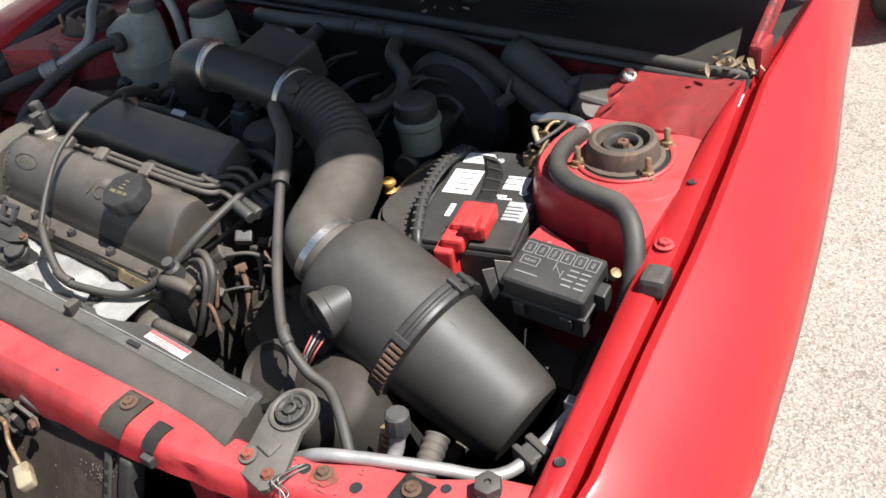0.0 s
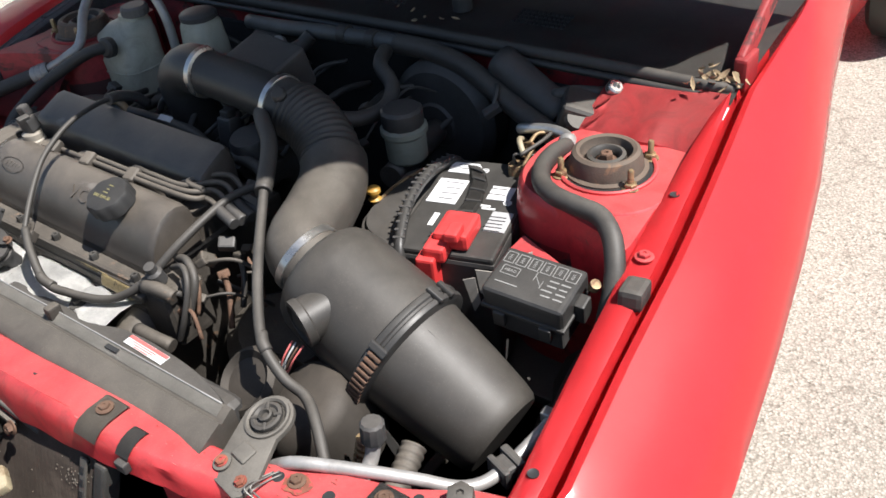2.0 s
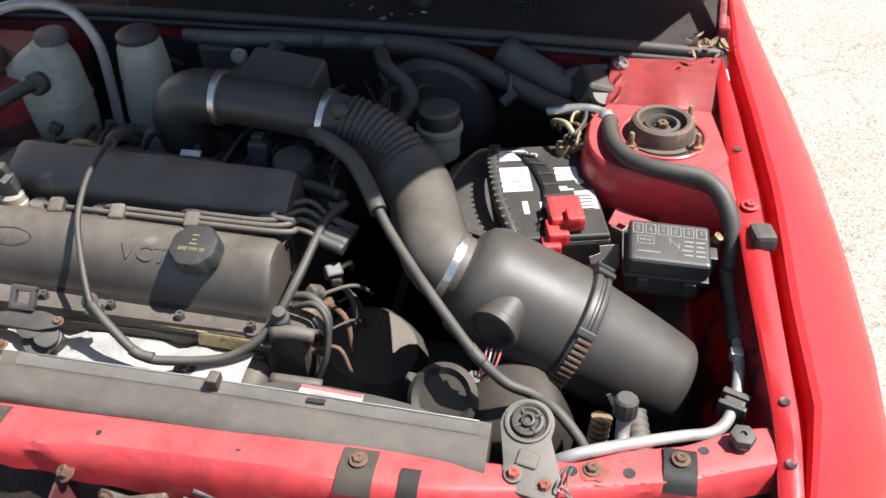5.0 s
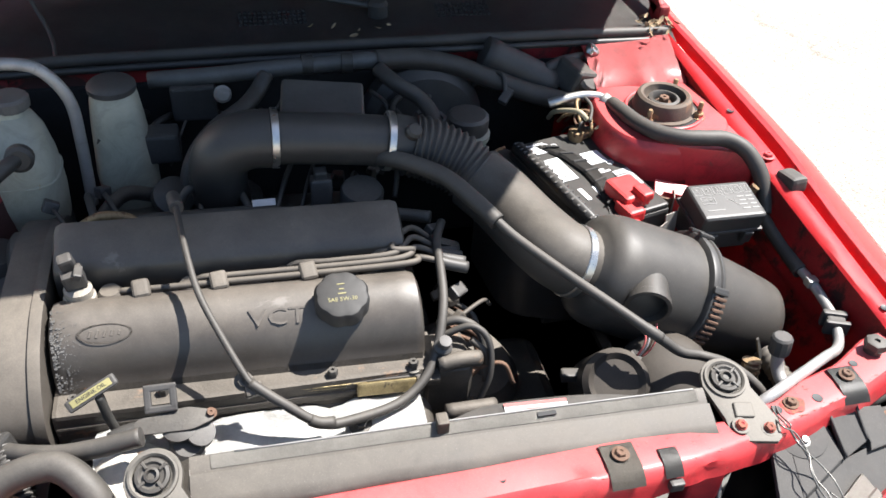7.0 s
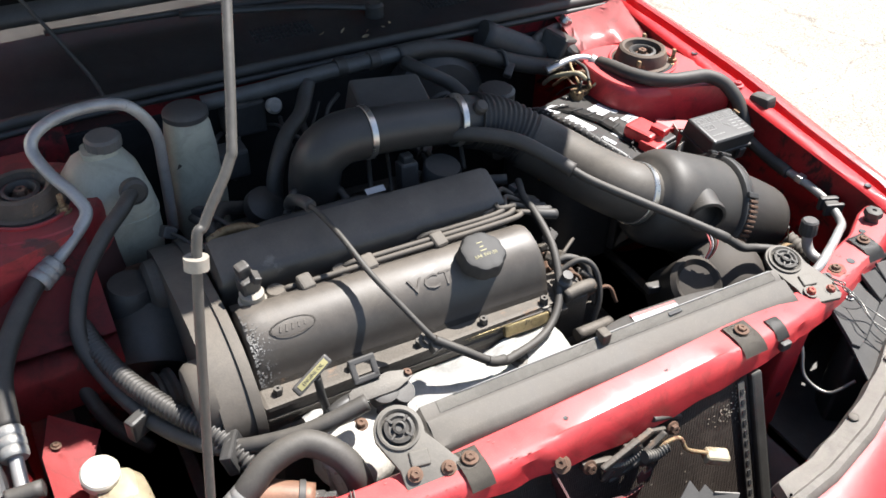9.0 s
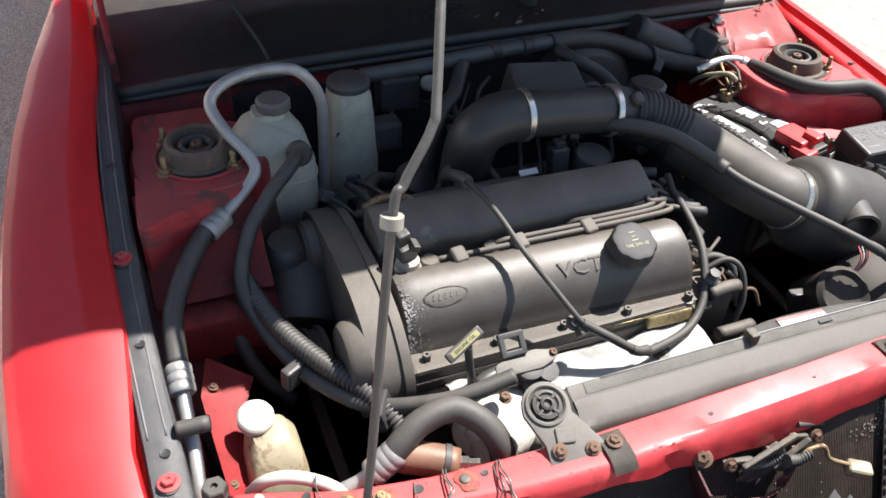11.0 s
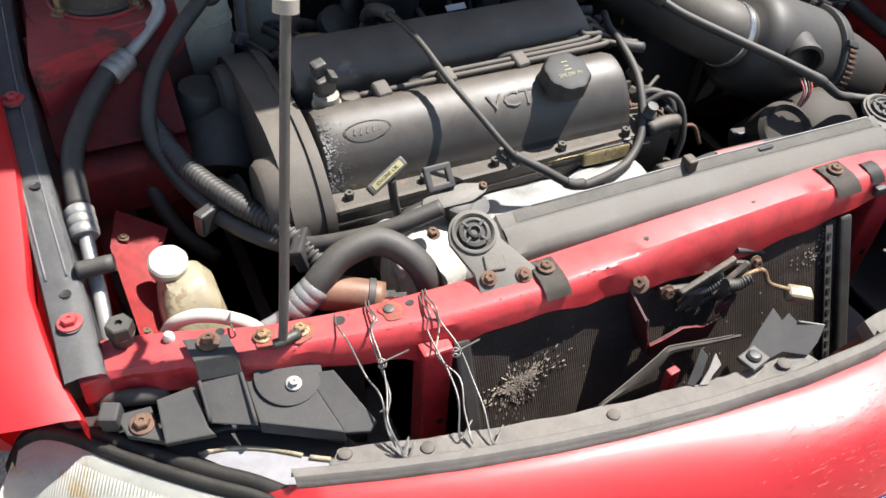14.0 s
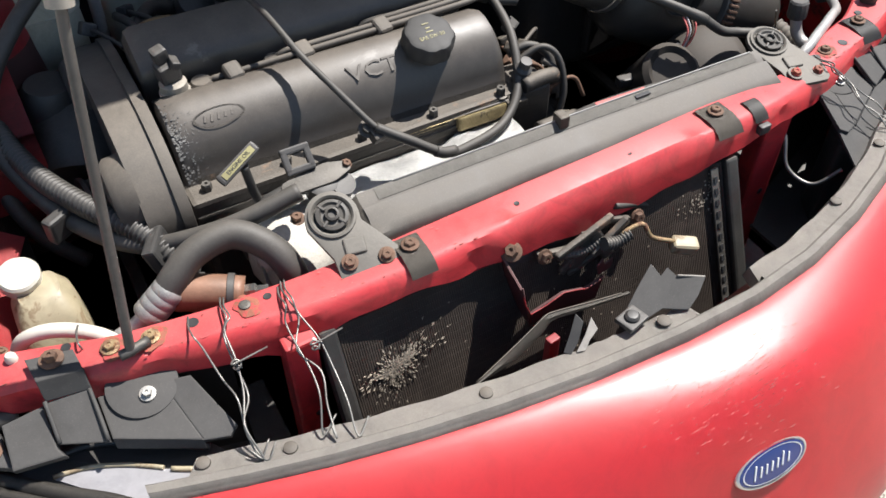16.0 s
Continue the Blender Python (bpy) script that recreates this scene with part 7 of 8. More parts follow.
for i in range(150):
    x = -0.522 + 1.092 * i / 149
    y = lip_y(x)
    wide = 0.041 + 0.0010 * math.sin(i * 0.6)
    if 0.070 < x < 0.160:
        wide = 0.0165 + random.uniform(-0.0012, 0.0012)
    elif x < -0.470:
        wide = 0.0165 + 0.024 * max(0.0, (x + 0.486) / 0.016)
    elif -0.10 < x < 0.07:
        wide += random.uniform(-0.0035, 0.001)
    rows.append([(x, y + wide + 0.006, 0.615), (x, y + wide, 0.634), (x, y + wide * 0.55, 0.637), (x, y + 0.018, 0.6375), (x, y + 0.015, 0.6410), (x, y + 0.006, 0.6415), (x, y + 0.001, 0.637), (x, y - 0.001, 0.630)])
part("upper_trim", loft(rows, 0.0015), GREY_PLASTIC, bump, "faded grey plastic upper trim strip")
for x, dy in ((-0.467, 0.030), (-0.388, 0.026), (-0.190, 0.026), (0.0, 0.045), (0.335, 0.035), (0.47, 0.030)):
    part("push_pin", lathe([(0.0075, 0), (0.007, 0.002), (0.005, 0.003), (0, 0.0035)], (x, lip_y(x) + dy, 0.637), seg=18), DUSTY, bump)
random.seed(21)
sc = bmesh.new()
for k in range(210):
    x = 0.055 + random.gauss(0, 0.055)
    u = random.uniform(-0.4, 0.62) if k < 150 else random.uniform(0.5, 0.95)
    dy, z = interp([(-0.4, -0.026, 0.6282), (0, -0.048, 0.6245), (0.35, -0.066, 0.6205), (0.6, -0.084, 0.6115), (0.8, -0.102, 0.591), (1, -0.122, 0.555)], u)
    mm = frame_on((x, lip_y(x) + dy - 0.0005, z + 0.0008), (0, -0.72, 0.69), (1, -0.1, 0.15))
    w, h = random.uniform(0.001, 0.011) * random.random() + 0.0008, random.uniform(0.00020, 0.0005)
    q = [sc.verts.new(mm @ Vector(p)) for p in ((-w, 0, 0), (0, -h, 0.0002), (w, 0.0006, 0), (0, h, 0.0002))]
    sc.faces.new(q)
tagged(part("scuffs", sc, PRIMER, bump, "small scratches through the paint"), kind="stuff")
bd = thing("badge", (0.066, -0.41, 0.53), "blue oval badge with a bright rim and slanted white strokes", "badge")
m_b = frame_on((0.066, lip_y(0.066) - 0.128, 0.5425), (0.0, -0.80, 0.60), (1, 0.0, 0.0)) @ Matrix.Diagonal((0.88, 0.90, 1, 1))


def oval_bm(a, b, prof):
    rows = []
    for k, z in prof:
        rows.append([tuple(m_b @ Vector((a * k * math.cos(t), b * k * math.sin(t), z))) for t in (2 * math.pi * j / 48 for j in range(48))])
    return loft(rows, closed=True, sharp=50)


part("rim", oval_bm(0.0575, 0.0245, ((1.0, -0.002), (1.0, 0.002), (0.97, 0.0035), (0.93, 0.0035), (0.91, 0.002))), CHROME, bd, "chrome rim")
field_ = part("field", oval_bm(0.0525, 0.0210, ((1.0, 0.0), (1.0, 0.0032), (0.9, 0.0036))), BLUE, bd)
rows = []
for k in (0.88, 0.92):
    rows.append([tuple(m_b @ Vector((0.0525 * k * math.cos(t), 0.0210 * k * math.sin(t), 0.0042))) for t in (2 * math.pi * j / 48 for j in range(49))])
part("inner_line", loft(rows, 0.0004), LABEL, field_)
# plain slanted strokes in place of the maker's mark
for x, y, h in ((-0.029, 0.0, 0.0085), (-0.020, -0.002, 0.0060), (-0.011, -0.002, 0.0055), (-0.002, -0.002, 0.0055), (0.007, -0.002, 0.0055), (0.016, 0.0, 0.0080), (0.025, -0.002, 0.0055)):
    pts = [(x - 0.45 * h, y - h), (x, y), (x + 0.45 * h, y + h)]
    part("slanted_stroke", tube([m_b @ Vector((px, py, 0.0042)) for px, py in pts], 0.0011, 6, 6), LABEL, field_)

LENS = mat("hazed_lens", (0.74, 0.73, 0.64), 0.12, grime=0.05, vary=0.12, grain=16, bump=0.0, coat=0.6, wear=(0.62, 0.50, 0.30), wear_at=0.62, wear_scale=9, wear_rough=0.3)


def headlamp(s, off):
    ob = thing("headlamp", (s * 0.64, -0.07, 0.5), "hazed ribbed headlamp with a black housing and thick rubber seal", "headlamp", "headlamps")

    def px(x):
        return x * -s + (off if s > 0 else 0)

    nx, ny = s * 0.55, -0.83
    edge_ = [(-0.780, -0.040), (-0.768, -0.018), (-0.744, -0.012), (-0.716, -0.030), (-0.682, -0.066), (-0.642, -0.104), (-0.602, -0.139), (-0.567, -0.167), (-0.536, -0.198)]
    top = [(p.x, p.y) for p in smooth_path([(px(x), y, 0) for x, y in edge_], 6)]
    drop = ((0.0, 0.602), (0.014, 0.596), (0.040, 0.576), (0.064, 0.548), (0.082, 0.512), (0.092, 0.472), (0.090, 0.44))
    rows = [[(x + nx * d, y + ny * d, z) for d, z in drop] for x, y in top]
    lens = part("lens", loft(rows if s < 0 else rows[::-1], 0.003), LENS, ob, "hazed clear ribbed lens")
    ribs = None
    for i in range(110):
        u = i / 109 * (len(top) - 1)
        k = min(len(top) - 2, int(u))
        f = u - k
        x, y = top[k][0] + (top[k + 1][0] - top[k][0]) * f, top[k][1] + (top[k + 1][1] - top[k][1]) * f
        ribs = tube([(x + nx * d, y + ny * d, z) for d, z in ((0.015, 0.5952), (0.041, 0.5752), (0.065, 0.547), (0.083, 0.511), (0.093, 0.472))], 0.00045, 4, 2, bm=ribs)
    tagged(part("lens_ribs", ribs, LENS, lens), kind="stuff")
    # seal: a broad band with two rolls
    roll = ((-0.002, 0.600), (0.001, 0.609), (0.005, 0.6125), (0.010, 0.6115), (0.0125, 0.6075), (0.015, 0.6115), (0.020, 0.6145), (0.026, 0.6125), (0.029, 0.605), (0.029, 0.59))
    rows = [[(x - nx * d * (0.4 + 0.6 * min(1.0, i / 14)), y - ny * d * (0.4 + 0.6 * min(1.0, i / 14)), z) for d, z in roll] for i, (x, y) in enumerate(top)]
    part("seal", loft(rows, 0.0015, sharp=60), RUBBER, ob, "thick black rubber seal with two rolls")
    body = rounded([(px(-0.735), 0.020), (px(-0.650), -0.060), (px(-0.600), -0.108), (px(-0.518), -0.182), (px(-0.470), -0.170), (px(-0.440), -0.150), (px(-0.465), -0.110), (px(-0.530), -0.075), (px(-0.600), -0.050), (px(-0.690), 0.030)], 0.010, 3)
    part("housing", prism(body, 0.46, 0.6035, bevel=0.004), BLACK_SATIN, ob, "black plastic lamp housing")
    win = [(-0.600, -0.098), (-0.585, -0.100), (-0.567, -0.104), (-0.548, -0.112), (-0.531, -0.121), (-0.516, -0.131), (-0.502, -0.141), (-0.478, -0.155), (-0.485, -0.168), (-0.522, -0.174), (-0.575, -0.125)]
    if s < 0:
        part("reflector", plate([(px(x), y, 0.6060) for x, y in win], 0.002, 0), SILVERED, ob, "dull silver reflector under the clear top")
        part("reflector_rim", tube([(px(x), y + 0.001, 0.6075) for x, y in win[:7]], 0.0024, 8, 4), YELLOWED, ob, "cream glue line")
        part("reflector_rim", tube([(px(x), y, 0.6075) for x, y in ((-0.496, -0.145), (-0.486, -0.151), (-0.477, -0.156))], 0.0028, 8, 3), YELLOWED, ob)
    part("frame_rib", tube([(px(x), y, 0.6070) for x, y in ((-0.640, -0.062), (-0.600, -0.074), (-0.560, -0.078), (-0.520, -0.096), (-0.488, -0.118), (-0.455, -0.140))], 0.004, 8, 5), BLACK_SATIN, ob)
    # sight shield: strap over the support, flap, bolted tab and wide panel
    def sheet(name, pts, thick=0.003, bevel=0.0012, material=FADED):
        return part(name, plate([(px(x), y, z) for x, y, z in pts], thick, bevel), material, ob)

    if s < 0:
        sheet("shield_strap", [(-0.584, -0.008, 0.6850), (-0.539, -0.018, 0.6850), (-0.536, -0.046, 0.6835), (-0.580, -0.038, 0.6830)])
        sheet("shield_strap", [(-0.580, -0.038, 0.6830), (-0.536, -0.047, 0.6835), (-0.5365, -0.056, 0.662), (-0.5800, -0.050, 0.662)])
    sheet("shield_strap", [(-0.580, -0.049, 0.6615), (-0.537, -0.055, 0.6615), (-0.5375, -0.109, 0.640), (-0.581, -0.088, 0.640)])
    for xa, ya, yb in ((-0.580, -0.050, -0.088), (-0.538, -0.056, -0.108)):
        part("shield_rib", tube([(px(xa), ya, 0.6635), (px(xa), (ya + yb) / 2, 0.6535), (px(xa - 0.0005), yb, 0.6425)], 0.0022, 8, 3), FADED, ob)
    sheet("shield_flap", [(-0.625, -0.046, 0.650), (-0.584, -0.046, 0.654), (-0.584, -0.092, 0.642), (-0.579, -0.101, 0.636), (-0.628, -0.092, 0.636)], 0.010, 0.002)
    sheet("shield_tab", [(-0.668, -0.034, 0.631), (-0.632, -0.038, 0.633), (-0.628, -0.084, 0.629), (-0.661, -0.062, 0.629)], 0.008, 0.0015)
    part("bolt", bolt_bm(0.0085, 0.009, 1.5, (px(-0.644), -0.056, 0.631), (0, -0.1, 1)), RUST, ob, "rusty bolt")
    sheet("shield_panel", [(-0.535, -0.060, 0.652), (-0.514, -0.064, 0.652), (-0.474, -0.073, 0.652), (-0.458, -0.148, 0.636), (-0.487, -0.133, 0.638), (-0.535, -0.107, 0.640)], 0.006, 0.0015)
    sheet("shield_panel", [(-0.474, -0.073, 0.6515), (-0.446, -0.082, 0.655), (-0.424, -0.150, 0.639), (-0.434, -0.158, 0.637), (-0.458, -0.149, 0.6355)], 0.006, 0.0015)
    sheet("shield_lip", [(-0.535, -0.106, 0.640), (-0.487, -0.132, 0.638), (-0.458, -0.148, 0.6355), (-0.458, -0.152, 0.626), (-0.487, -0.137, 0.626), (-0.535, -0.111, 0.628)], 0.002, 0.0006)
    plate_ = part("round_plate", put(lathe([(0.036, 0), (0.0355, 0.0014), (0.034, 0.0018), (0, 0.0019)], seg=36), frame_on((px(-0.492), -0.069, 0.6530), (0, -0.24, 0.97), (1, 0, 0))), FADED, ob, "dusty round plate")
    part("screw", bolt_bm(0.0052, 0.007, 1.6, (px(-0.490), -0.082, 0.6525), (0, -0.24, 0.97)), CRIMP, plate_, "bright screw")
    part("vent_duct", tube([(px(-0.680), -0.004, 0.622), (px(-0.660), -0.016, 0.632), (px(-0.635), -0.024, 0.634), (px(-0.612), -0.026, 0.628)], 0.0095, 14, 4), RUBBER, ob)
    if s > 0:
        sheet("shield_apron", [(-0.424, -0.150, 0.633), (-0.535, -0.107, 0.637), (-0.610, -0.085, 0.632), (-0.612, -0.125, 0.612), (-0.560, -0.158, 0.610), (-0.500, -0.205, 0.612), (-0.400, -0.220, 0.614)], 0.003, 0.001)
    part("adjuster_block", put(box((0.020, 0.022, 0.026), (0, 0, 0), 0.003), pose(px(-0.671), -0.036, 0.632, 8, 0, s * 24)), FADED, ob)
    # added black sheet: blocks the bright ground and darkens the nose
    part("dark_infill", prism([(px(-0.74), 0.03), (px(-0.74), -0.04), (px(-0.52), -0.17), (px(-0.36), -0.20), (px(-0.36), 0.02)], 0.452, 0.458), BLACK, ob, "black sheet added to keep the space below the lamp dark")
    part("adjuster_arm", plate([(px(-0.722), -0.008, 0.618), (px(-0.676), -0.026, 0.626), (px(-0.672), -0.040, 0.624), (px(-0.716), -0.020, 0.616)], 0.006), BLACK_SATIN, ob)
    return ob


headlamp(-1, 0.0)
lamp_r = headlamp(1, 0.03)
lamp_r.location += Vector((-0.010, 0.034, 0.0))

# tie wires between support and bumper
random.seed(3)
WT = [((-0.393, -0.044, 0.690), (-0.415, -0.200, 0.642)), ((-0.390, -0.046, 0.690), (-0.418, -0.198, 0.641)), ((-0.430, -0.049, 0.686), (-0.413, -0.203, 0.640)), ((-0.326, -0.056, 0.692), (-0.326, -0.223, 0.642)), ((-0.330, -0.056, 0.692), (-0.345, -0.215, 0.642)),
      ((-0.335, -0.060, 0.690), (-0.355, -0.205, 0.642)), ((-0.532, 0.002, 0.680), (-0.533, -0.081, 0.625)), ((0.470, -0.030, 0.690), (0.52, -0.13, 0.640)), ((0.475, -0.032, 0.690), (0.50, -0.15, 0.640)), ((0.465, -0.034, 0.690), (0.51, -0.145, 0.642))]
for k, (a, b) in enumerate(WT):
    a, b = Vector(a), Vector(b)
    ob = thing("tie_wire", tuple(a), "twisted bare steel wire tying the bumper to the support", "wire", "tie wires")
    pts = [a + Vector((0.004, 0.016, -0.004)), a, a + Vector((0, -0.02, 0.006))]
    for j in range(1, 5):
        pts.append(a.lerp(b, j / 5) + Vector((random.uniform(-0.009, 0.009), 0, random.uniform(-0.004, 0.012))))
    pts += [b, b + Vector((random.uniform(-0.02, 0.02), 0.012, 0.006))]
    part("strand", tube(pts, 0.0011, 6, 5), WIRE, ob)
    if k in (0, 3):
        part("twist", tube([a.lerp(b, 0.45) + Vector((0.004 * math.cos(j * 1.3), 0.004 * math.sin(j * 1.3), 0.004 + 0.002 * j)) for j in range(9)] + [a.lerp(b, 0.42) + Vector((0.035, 0.01, 0.0))], 0.0011, 6, 4), WIRE, ob)

# hood latch behind the grille opening
hl = thing("hood_latch", (0.03, -0.115, 0.62), "greasy black hood latch in a red-edged steel pocket", "latch")
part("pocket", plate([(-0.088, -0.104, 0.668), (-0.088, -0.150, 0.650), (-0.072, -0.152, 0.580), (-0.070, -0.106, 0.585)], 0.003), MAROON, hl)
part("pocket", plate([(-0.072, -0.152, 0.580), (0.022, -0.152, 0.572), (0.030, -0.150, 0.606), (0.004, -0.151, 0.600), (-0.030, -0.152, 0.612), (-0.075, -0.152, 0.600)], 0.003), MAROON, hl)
part("pocket", box((0.125, 0.004, 0.085), (-0.018, -0.101, 0.622), 0.001), BLACK, hl)
part("pocket_edge", tube([(-0.088, -0.150, 0.651), (-0.075, -0.1525, 0.600), (-0.030, -0.1525, 0.613), (0.004, -0.1525, 0.601), (0.030, -0.151, 0.607)], 0.0010, 6, 2), RED_DULL, hl, "red painted edge")
part("pocket_tab", plate([(0.022, -0.150, 0.612), (0.040, -0.149, 0.616), (0.042, -0.149, 0.630), (0.030, -0.148, 0.626), (0.026, -0.148, 0.636), (0.018, -0.149, 0.628)], 0.002), MAROON, hl)
part("spring_coil", corrugated([(0.030, -0.140, 0.652), (0.050, -0.140, 0.646), (0.068, -0.138, 0.648)], 0.0085, 0.0045, 0.35, 12), DARK_METAL, hl)
part("release_arm", box((0.085, 0.008, 0.010), (0.010, -0.128, 0.664), 0.003, turn=(0, -14, 6)), GREASE, hl)
part("release_arm", box((0.060, 0.008, 0.014), (0.045, -0.132, 0.650), 0.003, turn=(10, -34, 4)), GREASE, hl)
part("pivot_nut", bolt_bm(0.008, 0.010, 1.5, (-0.078, -0.110, 0.668), (-0.4, -0.3, 0.8)), RUST, hl)
part("claw", box((0.020, 0.012, 0.050), (0.012, -0.122, 0.635), 0.003, turn=(0, 24, 0)), GREASE, hl)
part("claw", box((0.016, 0.010, 0.060), (0.038, -0.126, 0.638), 0.003, turn=(0, -30, 0)), GREASE, hl)
part("spring", corrugated([(-0.02, -0.128, 0.648), (0.01, -0.130, 0.642), (0.035, -0.130, 0.650)], 0.006, 0.004, 0.3, 10), DARK_METAL, hl)
part("hook_rod", tube([(0.055, -0.135, 0.650), (0.085, -0.140, 0.658), (0.095, -0.150, 0.640), (0.125, -0.160, 0.626)], 0.003, 8, 5), BRASS, hl)
part("pull_knob", box((0.034, 0.020, 0.018), (0.137, -0.165, 0.618), 0.006, 3, turn=(10, 10, -25)), YELLOWED, hl, "cream plastic latch knob")
hose("latch_cable", [(0.07, -0.105, 0.665), (0.12, -0.10, 0.640), (0.16, -0.09, 0.60), (0.17, -0.07, 0.56)], 0.004, RUBBER, "thin black hood latch cable", "cable")
tp = thing("torn_trim", (0.07, -0.215, 0.62), "torn faded grey plastic trim with a square clip", "plastic trim")
part("shard", plate([(-0.018, -0.236, 0.640), (0.018, -0.214, 0.652), (0.047, -0.201, 0.668), (0.050, -0.217, 0.662), (0.061, -0.214, 0.668), (0.066, -0.225, 0.660), (0.096, -0.238, 0.654), (0.078, -0.250, 0.645), (0.060, -0.258, 0.640), (0.034, -0.243, 0.641), (0.008, -0.246, 0.640)], 0.0022, 0.0006), FADED, tp)
part("shard_edge", tube([(0.066, -0.225, 0.661), (0.082, -0.232, 0.658), (0.096, -0.238, 0.655)], 0.0012, 6, 3), LEDGE, tp, "pale broken edge")
part("shard", plate([(-0.092, -0.236, 0.636), (-0.076, -0.224, 0.648), (-0.064, -0.214, 0.662), (-0.060, -0.224, 0.656), (-0.074, -0.236, 0.642), (-0.086, -0.242, 0.636)], 0.0018, 0.0005), BLACK_SATIN, tp)
part("shard_tip", plate([(-0.080, -0.243, 0.637), (-0.064, -0.234, 0.646), (-0.050, -0.224, 0.658), (-0.049, -0.236, 0.650), (-0.062, -0.240, 0.642), (-0.070, -0.246, 0.637)], 0.0018, 0.0005), GREY_PLASTIC, tp)
nut_ = part("clip_nut", put(box((0.030, 0.024, 0.007), (0, 0, 0), 0.002), pose(-0.006, -0.240, 0.6445, 0, 0, 14)), BLACK, tp)
part("clip_stud", lathe([(0.0085, 0), (0.0085, 0.003), (0.006, 0.0055), (0, 0.0062)], (-0.006, -0.240, 0.6475), seg=18), BLACK_SATIN, nut_)
part("clip_stud", lathe([(0.0080, 0), (0.0078, 0.002), (0.005, 0.0032), (0, 0.0036)], (0.026, -0.257, 0.6395), seg=18), DUSTY, tp)
gl_ = thing("grille_strip", (-0.06, -0.18, 0.60), "bent grey plastic strip lying in the grille opening", "plastic strip")
hi_ = smooth_path([(-0.180, -0.204, 0.602), (-0.125, -0.190, 0.611), (-0.080, -0.177, 0.617), (-0.060, -0.171, 0.614), (0.0, -0.168, 0.594), (0.064, -0.163, 0.572)], 5)
lo_ = smooth_path([(-0.180, -0.206, 0.600), (-0.125, -0.197, 0.600), (-0.080, -0.184, 0.605), (-0.060, -0.177, 0.608), (0.0, -0.172, 0.589), (0.064, -0.166, 0.569)], 5)
part("blade", loft([[tuple(a), tuple((a + b) / 2 + Vector((0, -0.0015, 0.001))), tuple(b)] for a, b in zip(hi_, lo_)], 0.0014), BRACKET, gl_)
part("ridge", tube([tuple(p + Vector((0, 0, 0.0008))) for p in hi_[::3]], 0.0009, 6, 3), DUSTY, gl_, "pale upper ridge")
rbk = thing("bumper_beam", (0.03, -0.2, 0.42), "black bumper beam under the trim with a red upright", "bumper beam")
part("beam", tube([(-0.55, -0.13, 0.30), (-0.25, -0.20, 0.30), (0.03, -0.225, 0.30), (0.31, -0.20, 0.30), (0.60, -0.13, 0.30)], 0.04, 12, 6, flat=0.7), BLACK, rbk)
part("upright", box((0.015, 0.010, 0.10), (-0.080, -0.202, 0.566), 0.002, turn=(0, 0, 8)), RED_DULL, rbk, "dull red upright")
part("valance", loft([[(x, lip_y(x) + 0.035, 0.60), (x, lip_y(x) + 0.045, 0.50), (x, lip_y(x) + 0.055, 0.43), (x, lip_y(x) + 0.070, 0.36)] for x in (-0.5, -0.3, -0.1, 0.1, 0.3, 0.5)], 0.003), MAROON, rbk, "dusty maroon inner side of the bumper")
hose("lamp_wire", [(0.40, -0.040, 0.655), (0.392, -0.075, 0.62), (0.385, -0.10, 0.585), (0.40, -0.135, 0.575), (0.43, -0.150, 0.60)], 0.0026, WIRE, "thin grey cable hanging by the lamp", "cable")

# leaves caught at the hood hinge
random.seed(7)
for s, cnt, at in ((1, 34, (0.630, 0.752, 0.806)), (1, 3, (0.20, 0.80, 0.815)), (-1, 3, (-0.02, 0.80, 0.815))):
    for k in range(cnt):
        lf = bmesh.new()
        c = Vector(at) + Vector((random.gauss(0, 0.016 if cnt > 5 else 0.05), random.gauss(0, 0.015), random.uniform(0.001, 0.018 if cnt > 5 else 0.004)))
        m = Matrix.Translation(c) @ Euler([random.uniform(-1, 1) for _ in range(3)]).to_matrix().to_4x4()
        L_, w = random.uniform(0.005, 0.012) * (1 if cnt > 5 else 0.7), random.uniform(0.003, 0.005) * (1 if cnt > 5 else 0.7)
        prof = [(-1, 0), (-0.4, 0.8), (0.2, 1), (0.7, 0.5), (1, 0)]
        up_ = [lf.verts.new(m @ Vector((a * L_, b * w, 0.003 * a * a + 0.002 * b))) for a, b in prof]
        dn_ = [lf.verts.new(m @ Vector((a * L_, -b * w, 0.003 * a * a + 0.002 * b))) for a, b in prof[1:-1]]
        ce = [lf.verts.new(m @ Vector((a * L_, 0, 0.003 * a * a))) for a, b in prof[1:-1]]
        for q in ([up_[0], ce[0], up_[1]], [up_[1], ce[0], ce[1], up_[2]], [up_[2], ce[1], ce[2], up_[3]], [up_[3], ce[2], up_[4]], [up_[0], dn_[0], ce[0]], [dn_[0], dn_[1], ce[1], ce[0]], [dn_[1], dn_[2], ce[2], ce[1]], [dn_[2], up_[4], ce[2]]):
            lf.faces.new(q)
        solo("dry_leaf", lf, LEAF, "curled dry brown leaf caught by the cowl", "leaf", "dry leaves")
part("white_tag", box((0.010, 0.030, 0.001), (0.657, 0.705, 0.7920), 0, turn=(7, 0, 6)), LABEL, rr_, "small white sticker")

